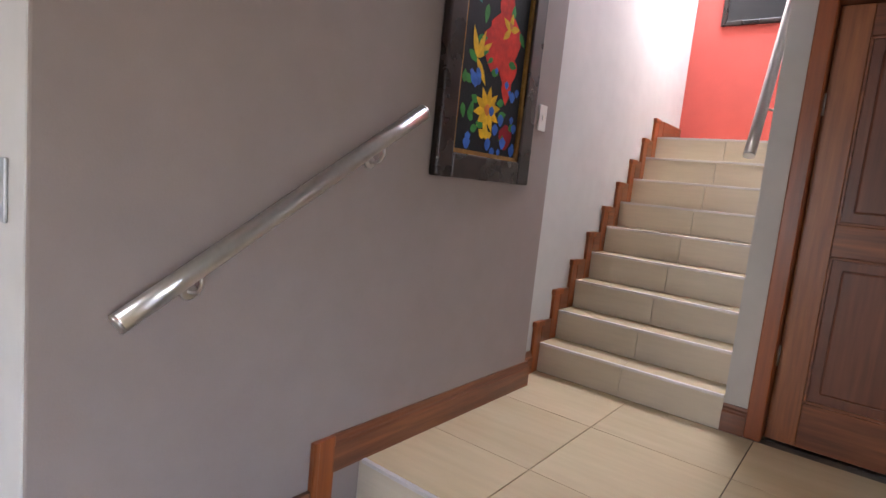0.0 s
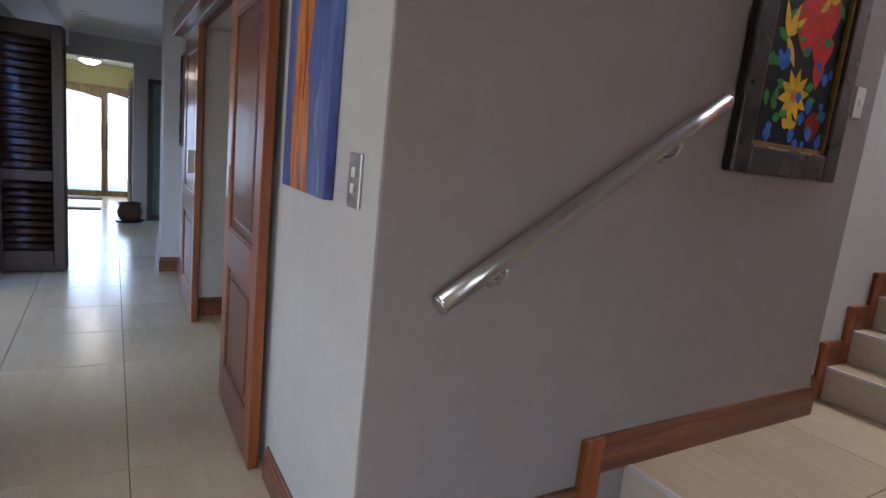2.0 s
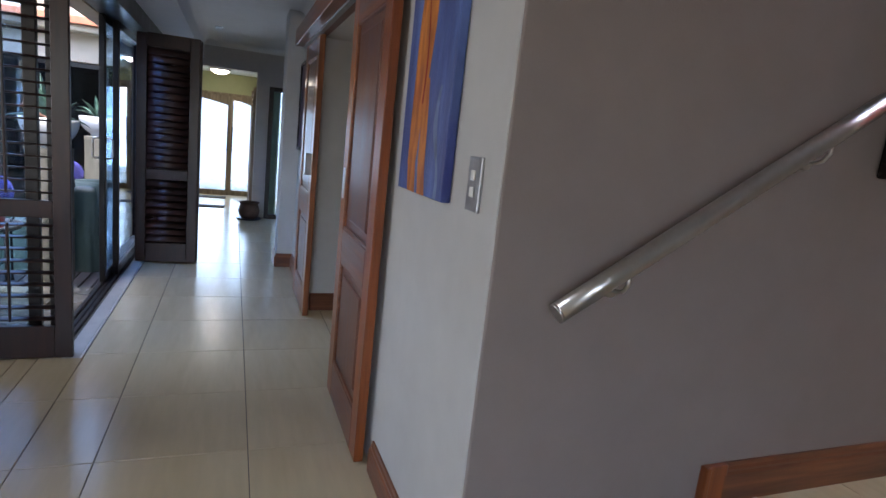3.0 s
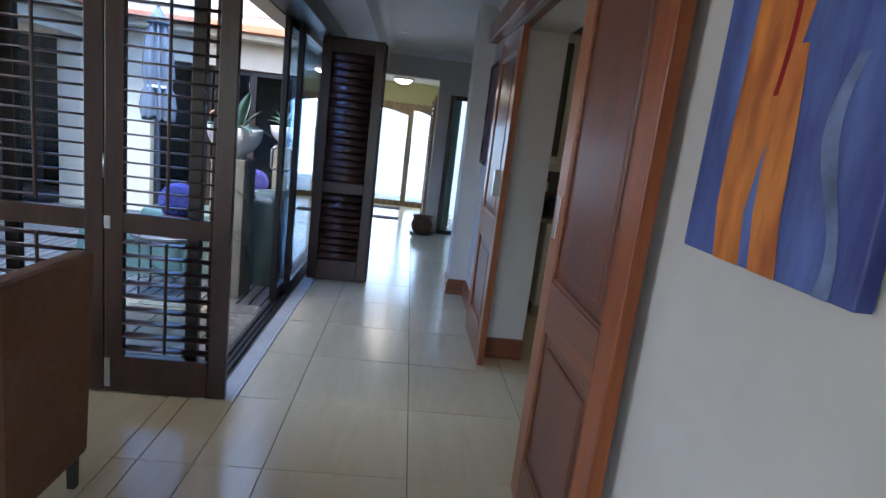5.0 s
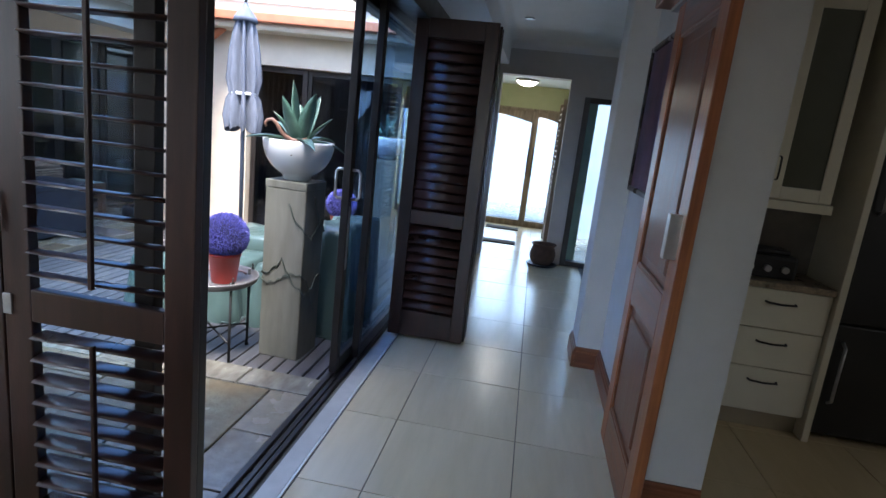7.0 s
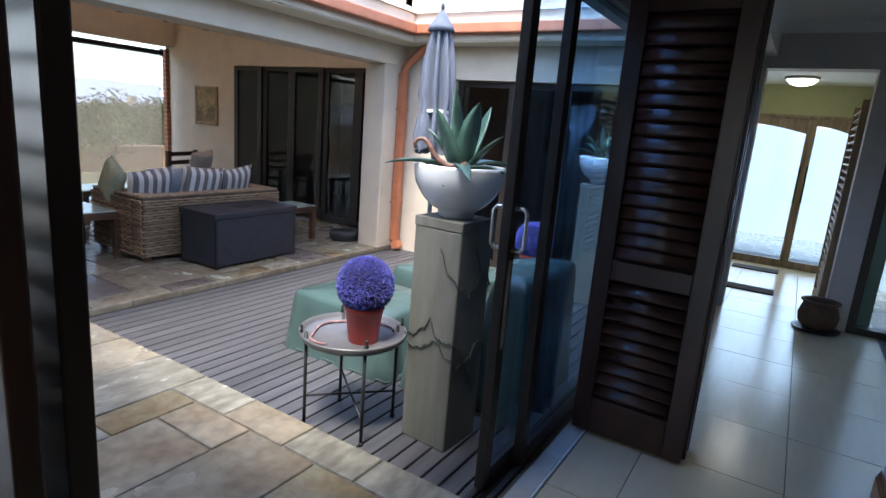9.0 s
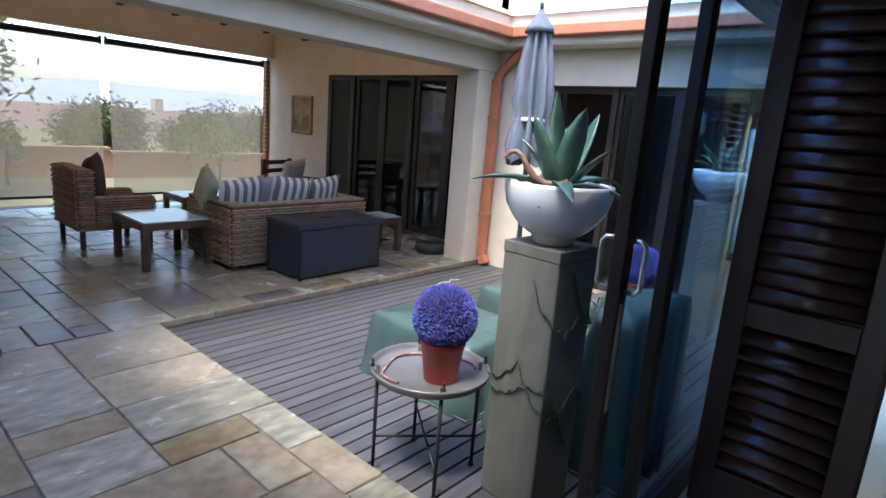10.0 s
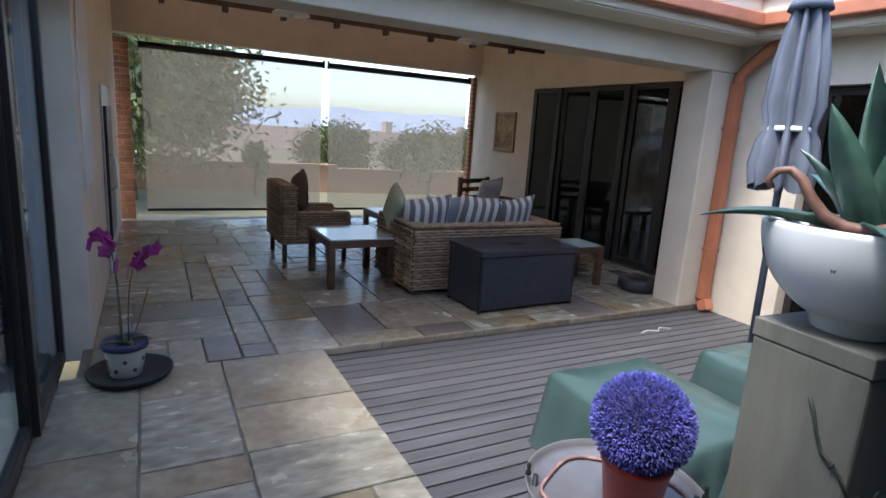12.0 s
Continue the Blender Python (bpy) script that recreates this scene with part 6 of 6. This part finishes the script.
part("rope", T([(-0.16, 0.02, 0.006), (-0.08, -0.03, 0.006), (0.0, 0.03, 0.006), (0.08, -0.01, 0.006), (0.18, 0.02, 0.006)], 0.006, seg=6), CUSHION, rp)

# ---- entrance and far corridor ----
ed = thing("entrance_door", (-11.70, -0.07, 0), label="pair of arched glazed entrance doors, bright with daylight", category="door")
WARMW = mat("pale weathered door wood", (0.34, 0.25, 0.17), 0.6, var=0.2, scale=9, stretch=(5, 5, 0.5), bump=0.05)
for y0, y1 in ((-0.65, 0.14), (0.14, 0.66)):
    part("leaf_stile", B(-0.02, y0, 0, 0.03, y0 + 0.05, 1.90, bevel=0.004), WARMW, ed)
    part("leaf_stile", B(-0.02, y1 - 0.05, 0, 0.03, y1, 1.90, bevel=0.004), WARMW, ed)
    part("bottom_rail", B(-0.02, y0 + 0.05, 0, 0.03, y1 - 0.05, 0.10, bevel=0.004), WARMW, ed)
    bm = bmesh.new()
    n = 14
    prev = None
    for i in range(n + 1):
        y = y0 + 0.05 + (y1 - y0 - 0.10) * i / n
        zz = 1.72 + 0.10 * math.sin(math.pi * (0.5 + (i / n) * 0.5) if y0 < 0 else math.pi * 0.5 * (1 - i / n) + math.pi * 0.5 * 0)
        cur = [bm.verts.new((x, y, z)) for x in (-0.02, 0.03) for z in (zz, 1.90)]
        if prev:
            bm.faces.new((prev[0], cur[0], cur[1], prev[1]))
            bm.faces.new((prev[2], prev[3], cur[3], cur[2]))
            bm.faces.new((prev[0], prev[2], cur[2], cur[0]))
        prev = cur
    part("arched_head", bm, WARMW, ed)
    g = part("pane", B(0.002, y0 + 0.05, 0.10, 0.006, y1 - 0.05, 1.80), GLASS, ed)
    g.visible_shadow = False
part("pull_handle", T([(0.03, 0.10, 0.85), (0.075, 0.10, 0.87), (0.075, 0.10, 1.30), (0.03, 0.10, 1.32)], 0.011, seg=10), IRON, ed)
part("pull_handle", T([(0.03, 0.18, 0.85), (0.075, 0.18, 0.87), (0.075, 0.18, 1.30), (0.03, 0.18, 1.32)], 0.011, seg=10), IRON, ed)
part("head_frame", B(-0.04, -0.66, 1.90, 0.05, 0.66, 1.95, bevel=0.004), WARMW, ed)
solid("porch_wall", B(-15.2, -2.6, -0.3, -15.0, 2.6, 3.2), WALL_PALE, "sunlit pale garden wall outside the entrance", "wall")
solid("porch_floor", B(-15.0, -2.6, -0.3, -11.8, 2.6, -0.03), STONES[4], "pale paved porch outside the entrance", "paving")
lm = thing("ceiling_light", (-10.75, -0.12, 2.30), label="round frosted ceiling light, switched on", category="lamp")
part("rim", L([(0.17, -0.03), (0.175, -0.015), (0.17, 0.0), (0.0, 0.0)], 32), STEEL_DULL, lm)
part("diffuser", L([(0.0, -0.095), (0.06, -0.09), (0.11, -0.07), (0.15, -0.035), (0.155, -0.02), (0.0, -0.02)], 32), glow("lit frosted glass", (1.0, 0.92, 0.75), 3.0), lm)
dn = thing("downlight", (-7.7, -0.08, HC), label="small recessed ceiling downlight, unlit", category="lamp")
part("ring", L([(0.0, -0.004), (0.03, -0.004), (0.042, -0.008), (0.045, 0.0), (0.0, 0.001)], 24), STEEL_DULL, dn)
jar = thing("clay_pot", (-8.86, 0.40, 0.0), label="squat brown clay pot on a dark saucer", category="pot")
part("saucer", L([(0.0, 0.0), (0.16, 0.0), (0.185, 0.018), (0.18, 0.022), (0.15, 0.012), (0.0, 0.012)], 32), BLACK, jar)
part("pot", L([(0.0, 0.013), (0.10, 0.013), (0.145, 0.07), (0.155, 0.14), (0.135, 0.21), (0.125, 0.235), (0.15, 0.255), (0.148, 0.265), (0.12, 0.262), (0.11, 0.24), (0.12, 0.20), (0.0, 0.18)], 36), mat("fired brown clay", (0.14, 0.075, 0.045), 0.75, var=0.25, scale=14, bump=0.15), jar)
MATT = mat("dark coir door mat", (0.05, 0.042, 0.036), 0.95, var=0.3, scale=80, bump=0.4)
for x in (-10.0, -11.25):
    dm_ = thing("door_mat", (x, -0.22, 0.0), label="dark rectangular door mat on the tiled floor", category="mat", group="door mats")
    part("mat", B(-0.12, -0.26, 0, 0.12, 0.26, 0.012, bevel=0.003), MATT, dm_)
# Plain posts and slats stand in for a louvred shutter.
wr = thing("slatted_rack", (-10.2, 0.50, 0.0), label="tall brown louvred shutter standing along the entrance wall", category="rack")
for x in (-0.55, 0.55):
    part("post", B(x - 0.02, -0.09, 0, x + 0.02, 0.09, 2.0, bevel=0.003), WARMW, wr)
for i in range(26):
    part("slat", B(-0.53, -0.08, 0.08 + i * 0.073, 0.53, 0.06, 0.10 + i * 0.073, bevel=0.003), WARMW, wr)

# light well window with plants
lw = thing("light_well_window", (XARCH, 0, 0), label="tall dark-framed window to a small planted light well", category="window", kind="structure")
for a in ((0.62, 0.0, 0.685, 2.0), (1.485, 0.0, 1.55, 2.0), (0.685, 0.0, 1.485, 0.06), (0.685, 1.94, 1.485, 2.0)):
    part("frame", B(-0.12, a[0], a[1], 0.012, a[2], a[3], bevel=0.004), ALU_DARK, lw)
g = part("pane", B(-0.06, 0.685, 0.06, -0.054, 1.485, 1.94), GLASS, lw)
g.visible_shadow = False
lb = bmesh.new()
box(lb, -11.3, 0.82, 0, -11.2, 3.4, 3.4)
box(lb, -11.3, 3.4, 0, -9.0, 3.5, 3.4)
box(lb, -9.2, 1.55, 0, -9.0, 3.4, 3.4)
solid("wall_light_well", lb, mat("light well plaster, pale grey blue", (0.55, 0.58, 0.60), 0.85, var=0.08, scale=4, bump=0.1), "pale grey-blue plastered walls of the light well", "wall")
solid("light_well_floor", B(-11.2, 0.82, -0.2, -9.2, 3.4, 0.0), STONES[1], "stone floor of the light well", "floor")
sh_ = thing("plant_stand", (-10.2, 1.55, 0.0), label="white garden table with potted plants in the light well", category="table")
part("top", B(-0.25, -0.45, 0.55, 0.25, 0.45, 0.58, bevel=0.004), WHITE, sh_)
for x in (-0.22, 0.22):
    for y in (-0.42, 0.42):
        part("leg", B(x - 0.015, y - 0.015, 0, x + 0.015, y + 0.015, 0.55, bevel=0.002), WHITE, sh_)
for y, s in ((1.30, 4), (1.72, 9)):
    pt = thing("plant_pot", (-10.15, y, 0.58), label="small red-brown plant pot on the garden table", category="plant pot", group="light well pots")
    part("pot", L([(0.0, 0.0), (0.06, 0.0), (0.085, 0.13), (0.09, 0.14), (0.08, 0.14), (0.0, 0.12)], 20), REDPOT if s == 9 else RUBBER, pt)
    agave((-10.15, y, 0.71), 0.30, s, "spiky green potted plant in the light well", 11)

# ---- kitchen ----
KX = -5.30
ku = thing("drawer_unit", (KX, 1.555, 0), label="cream kitchen drawer unit with black bow handles", category="cabinet")
part("carcass", B(-0.53, -0.255, 0.11, -0.02, 0.255, 0.83, bevel=0.003), CREAM, ku)
part("plinth_board", B(-0.50, -0.255, 0.0, -0.06, 0.255, 0.11), mat("beige plinth board", (0.34, 0.27, 0.17), 0.6, var=0.1, bump=0.02), ku)
for z0, z1 in ((0.125, 0.375), (0.38, 0.60), (0.605, 0.825)):
    dr = part("drawer_front", B(-0.019, -0.25, z0, 0.002, 0.25, z1, bevel=0.003), CREAM, ku)
    zc = z1 - 0.07
    part("handle", T([(0.002, -0.075, zc), (0.026, -0.07, zc), (0.03, 0.0, zc - 0.004), (0.026, 0.07, zc), (0.002, 0.075, zc)], 0.006, seg=8), IRON, dr)
solid("worktop", B(KX - 0.55, 1.02, 0.83, KX + 0.02, 1.81, 0.865, bevel=0.006), mat("beige stone worktop", (0.36, 0.28, 0.19), 0.3, var=0.25, scale=60, bump=0.02), "beige stone worktop over the drawers", "worktop", kind="")
kc = thing("wall_cabinet", (KX, 1.42, 1.30), label="cream wall cabinet with a glazed door", category="cabinet")
part("carcass", B(-0.34, -0.36, 0, -0.02, 0.26, 1.02, bevel=0.003), CREAM, kc)
for y0, y1 in ((-0.35, -0.06), (-0.055, 0.255)):
    dr = part("door", B(-0.019, y0, 0.005, 0.002, y0 + 0.06, 1.01, bevel=0.003), CREAM, kc)
    part("stile", B(-0.019, y1 - 0.06, 0.005, 0.002, y1, 1.01, bevel=0.003), CREAM, dr)
    for z0, z1 in ((0.005, 0.07), (0.945, 1.01)):
        part("rail", B(-0.019, y0 + 0.06, z0, 0.002, y1 - 0.06, z1, bevel=0.003), CREAM, dr)
    part("pane", B(-0.012, y0 + 0.06, 0.07, -0.008, y1 - 0.06, 0.945), mat("smoky cabinet glass", (0.10, 0.10, 0.07), 0.08, var=0.05, bump=0, spec=0.7), dr)
    yh = y0 + 0.02 if y0 > -0.2 else y1 - 0.02
    part("handle", T([(0.002, yh, 0.10), (0.024, yh, 0.105), (0.028, yh, 0.16), (0.024, yh, 0.215), (0.002, yh, 0.22)], 0.005, seg=8), IRON, dr)
part("pelmet", B(-0.34, -0.37, -0.05, 0.006, 0.27, -0.002, bevel=0.004), CREAM, kc)
solid("splashback", B(KX - 0.36, 1.02, 0.866, KX - 0.345, 1.81, 1.25), mat("grey brown tiled splashback", (0.20, 0.17, 0.14), 0.35, var=0.15, scale=10, bump=0.02), "grey-brown splashback above the worktop", "splashback")
solid("cabinet_end_panel", B(KX - 0.55, 1.815, 0.0, KX + 0.03, 1.85, 2.40, bevel=0.003), CREAM, "tall cream end panel beside the refrigerator", "panel", kind="")
fg = thing("refrigerator", (KX - 0.02, 2.22, 0), label="tall black refrigerator beside the cream cabinets", category="refrigerator")
part("body", B(-0.60, -0.35, 0.03, -0.04, 0.35, 1.74, bevel=0.01), BLACK, fg)
for z0, z1 in ((0.04, 0.68), (0.69, 1.735)):
    d_ = part("door", B(-0.038, -0.348, z0, 0.0, 0.348, z1, bevel=0.01), BLACK, fg)
    part("handle", T([(0.0, -0.30, z1 - 0.45), (0.035, -0.30, z1 - 0.43), (0.035, -0.30, z1 - 0.12), (0.0, -0.30, z1 - 0.10)], 0.009, seg=8), STEEL_DULL, d_)
solid("bridge_cabinet", B(KX - 0.55, 1.86, 1.78, KX + 0.0, 2.60, 2.40, bevel=0.005), MERANTI, "red-brown wooden cabinet above the refrigerator", "cabinet", kind="")
kt = thing("counter_appliance", (KX - 0.16, 1.47, 0.866), label="dark small appliance with steel knobs on the worktop", category="appliance")
part("body", B(-0.10, -0.16, 0.0, 0.10, 0.16, 0.13, bevel=0.02), BLACK, kt)
part("top", B(-0.07, -0.12, 0.131, 0.07, 0.12, 0.16, bevel=0.01), IRON, kt)
for y in (-0.09, 0.0, 0.09):
    part("knob", T([(0.10, y, 0.06), (0.125, y, 0.06)], 0.018, seg=14), STEEL, kt)
so_ = thing("wall_socket", (KX - 0.343, 1.30, 1.10), 0, label="white double wall socket on the splashback", category="socket")
part("plate", B(0.0, -0.05, -0.04, 0.008, 0.05, 0.04, bevel=0.003), PLASTIC_W, so_)
part("button", B(0.008, -0.02, 0.0, 0.012, 0.02, 0.02, bevel=0.002), WHITE, so_)

# ---- dining chair ----
TAN = mat("tan suede upholstery", (0.22, 0.12, 0.075), 0.9, var=0.12, scale=40, second=(0.17, 0.09, 0.055), mix_scale=5, bump=0.15, bump_scale=150)
dc = thing("dining_chair", (-2.50, -0.99, 0.0), 90, label="tan suede upholstered dining chair with dark legs", category="chair")
bk = B(-0.035, -0.24, 0.14, 0.045, 0.24, 0.90, bevel=0.02)
for v in bk.verts:
    v.co.x += 0.05 * max(0, v.co.z - 0.45)
    v.co.y *= 0.93 + 0.09 * v.co.z
part("backrest", bk, TAN, dc)
part("seat", B(-0.50, -0.235, 0.30, -0.03, 0.235, 0.48, bevel=0.03), TAN, dc)
for x in (-0.46, 0.0):
    for y in (-0.2, 0.2):
        lg = B(-0.02, -0.02, 0, 0.02, 0.02, 0.34, bevel=0.003)
        for v in lg.verts:
            k = 0.7 + 0.3 * v.co.z / 0.34
            v.co.x, v.co.y = v.co.x * k + x, v.co.y * k + y
        part("leg", lg, BLACK, dc)
dt = thing("dining_table", (-1.9, -2.6, 0.0), label="dark wooden dining table", category="table")
part("tabletop", B(-1.0, -0.5, 0.71, 1.0, 0.5, 0.75, bevel=0.006), TEAK, dt)
for x in (-0.92, 0.92):
    for y in (-0.42, 0.42):
        part("leg", B(x - 0.04, y - 0.04, 0, x + 0.04, y + 0.04, 0.71, bevel=0.004), TEAK, dt)

# ---- view beyond the blinds ----
LEAF = mat("pale green tree leaf", (0.30, 0.32, 0.12), 0.7, var=0.3, scale=6, bump=0, per_island=0.4)
BARK = mat("grey brown bark", (0.15, 0.11, 0.08), 0.9, var=0.3, scale=8, bump=0.4)


def tree(at, h, r, seed, label, squash=0.8, leaves=1500, trunk=0.12):
    rr = random.Random(seed)
    t = thing("tree", at, label=label, category="tree", group="garden trees")
    bm = tube(bmesh.new(), [(0, 0, -0.3), (0.05, 0.02, h * 0.25), (0.0, 0.08, h * 0.55), (0.06, 0.05, h * 0.85)], trunk, seg=8, taper=0.3)
    tips = []
    for i in range(7):
        a = rr.uniform(0, 6.28)
        z0 = h * rr.uniform(0.3, 0.6)
        e = Vector((math.cos(a) * r * 0.7, math.sin(a) * r * 0.7, z0 + h * rr.uniform(0.15, 0.35)))
        tube(bm, [(0, 0.04, z0), tuple(e * 0.5 + Vector((0, 0, z0 * 0.55))), tuple(e)], trunk * 0.4, seg=6, taper=0.3)
        tips.append(e)
    part("trunk", bm, BARK, t)
    verts, faces = [], []
    for i in range(leaves):
        c = rr.choice(tips) if rr.random() < 0.75 else Vector((0, 0, h * 0.75))
        d = Vector((rr.gauss(0, 1), rr.gauss(0, 1), rr.gauss(0, squash))) * r * 0.30
        p = c + d
        p.z = max(p.z, h * 0.22)
        e1 = Vector((rr.gauss(0, 1), rr.gauss(0, 1), rr.gauss(0, 1))).normalized()
        e2 = e1.orthogonal().normalized()
        s = rr.uniform(0.05, 0.10) * (1 + r * 0.15)
        k = len(verts)
        verts += [tuple(p - e1 * s), tuple(p + e2 * s * 0.4), tuple(p + e1 * s), tuple(p - e2 * s * 0.4)]
        faces.append((k, k + 1, k + 2, k + 3))
    me = bpy.data.meshes.new("crown")
    me.from_pydata(verts, [], faces)
    me.materials.append(LEAF)
    o = new("crown", me)
    o.parent = t
    return t


GW = mat("brown plastered garden wall", (0.30, 0.17, 0.09), 0.9, var=0.12, scale=2, bump=0.1)
gw = bmesh.new()
box(gw, -30, -16.6, -2.0, -8.8, -16.4, 0.12)
box(gw, -8.8, -16.6, -2.0, -5.2, -16.4, 0.22)
box(gw, -5.2, -16.6, -2.0, 8, -16.4, 0.32)
for a in ((-30, -8.8, 0.12), (-8.8, -5.2, 0.22), (-5.2, 8, 0.32)):
    box(gw, a[0], -16.66, a[2], a[1], -16.34, a[2] + 0.06)
solid("garden_wall", gw, GW, "stepped brown plastered garden wall with a pale coping", "wall")
tree((-3.7, -14.4, -0.5), 3.3, 2.0, 3, "large feathery pale green tree beside the garden wall", squash=1.0, leaves=30000)
tree((-6.4, -15.2, -0.5), 1.3, 0.25, 5, "slim young conifer by the garden wall", leaves=700, trunk=0.04, squash=1.6)
tree((-9.4, -19.0, -1.0), 2.4, 1.0, 7, "rounded pale green tree behind the wall", leaves=9000)
tree((-12.8, -19.5, -1.0), 2.4, 1.1, 9, "rounded pale green tree behind the wall", leaves=9000)
tree((-15.5, -20.0, -1.0), 2.5, 1.2, 12, "rounded pale green tree behind the wall", leaves=9000)
tree((-11.0, -14.8, -0.5), 1.5, 0.9, 15, "sparse shrub before the garden wall", leaves=700, trunk=0.04)
HW = mat("distant house plaster", (0.50, 0.40, 0.30), 0.9, var=0.1, scale=0.6, bump=0)
HR = mat("distant house roof tile", (0.20, 0.14, 0.11), 0.9, var=0.1, scale=0.8, bump=0)


def house(at, w, d, h, label, rz=0):
    o = thing("house", at, rz, label=label, category="house", group="distant houses")
    part("wall", B(-w / 2, -d / 2, -3, w / 2, d / 2, h), HW, o)
    bm = bmesh.new()
    q = [bm.verts.new(v) for v in ((-w / 2 - .4, -d / 2 - .4, h), (w / 2 + .4, -d / 2 - .4, h), (w / 2 + .4, d / 2 + .4, h), (-w / 2 - .4, d / 2 + .4, h), (-w / 2 + 1.5, 0, h + d * 0.26), (w / 2 - 1.5, 0, h + d * 0.26))]
    for f in ((0, 1, 5, 4), (2, 3, 4, 5), (1, 2, 5), (3, 0, 4), (3, 2, 1, 0)):
        bm.faces.new([q[i] for i in f])
    rf = part("roof", bm, HR, o)
    part("chimney", B(w * 0.2, -0.4, h + 0.8, w * 0.2 + 0.7, 0.3, h + d * 0.26 + 0.9), HW, rf)
    for x in (-w * 0.3, 0.0, w * 0.3):
        wn = part("window", B(x - 0.7, d / 2 - 0.02, h - 1.8, x + 0.7, d / 2 + 0.04, h - 0.6), BLACK, o)
        part("sill", B(x - 0.8, d / 2, h - 1.9, x + 0.8, d / 2 + 0.12, h - 1.8), WHITE, wn)
    return o


house((-12, -46, -3.0), 14, 9, 1.5, "low plastered house with a hipped roof on the slope")
house((-27, -52, -3.0), 13, 9, 1.6, "low plastered house with a hipped roof on the slope", 12)
house((1, -58, -3.0), 12, 8, 1.6, "low plastered house with a hipped roof on the slope", -8)
house((-42, -64, -3.0), 14, 9, 1.7, "low plastered house with a hipped roof further off", 5)
# Distance haze is put into the hills' flat blue-grey colour.
HILL = mat("far hills, haze in the colour", (0.34, 0.37, 0.42), 1.0, var=0.05, scale=0.01, bump=0)
hb = bmesh.new()
prev = None
for i in range(81):
    a = radians(180 + 180 * i / 80)
    zt = 18 + 10 * noise.noise(Vector((i * 0.22, 0.3, 0))) + 5 * noise.noise(Vector((i * 0.7, 2.3, 0)))
    cur = [hb.verts.new((r * math.cos(a), r * math.sin(a), z)) for r, z in ((700, -8), (860, zt), (880, -10))]
    if prev:
        hb.faces.new((prev[0], cur[0], cur[1], prev[1]))
        hb.faces.new((prev[1], cur[1], cur[2], prev[2]))
    prev = cur
solid("backdrop_hills", hb, HILL, "line of far hills, haze put into their blue-grey colour", "hills")
fw_ = bmesh.new()
rr = random.Random(2)
for i in range(260):
    a = radians(200 + 140 * rr.random())
    d = rr.uniform(90, 320)
    s = rr.uniform(1.5, 4)
    m_ = pose(d * math.cos(a), d * math.sin(a), -5.5 + s * 0.2) @ Matrix.Diagonal((s * 1.5, s * 1.5, s * 0.8, 1))
    bmesh.ops.create_icosphere(fw_, subdivisions=2, radius=1.0, matrix=m_)
for v in fw_.verts:
    v.co += Vector((noise.noise(v.co * 0.9), noise.noise(v.co * 0.9 + Vector((9, 0, 0))), noise.noise(v.co * 0.9 + Vector((0, 9, 0))))) * 1.1
solid("far_trees", fw_, mat("distant scrub green", (0.14, 0.16, 0.09), 0.95, var=0.3, scale=0.5, bump=0), "scattered far trees and scrub", "trees", kind="stuff")
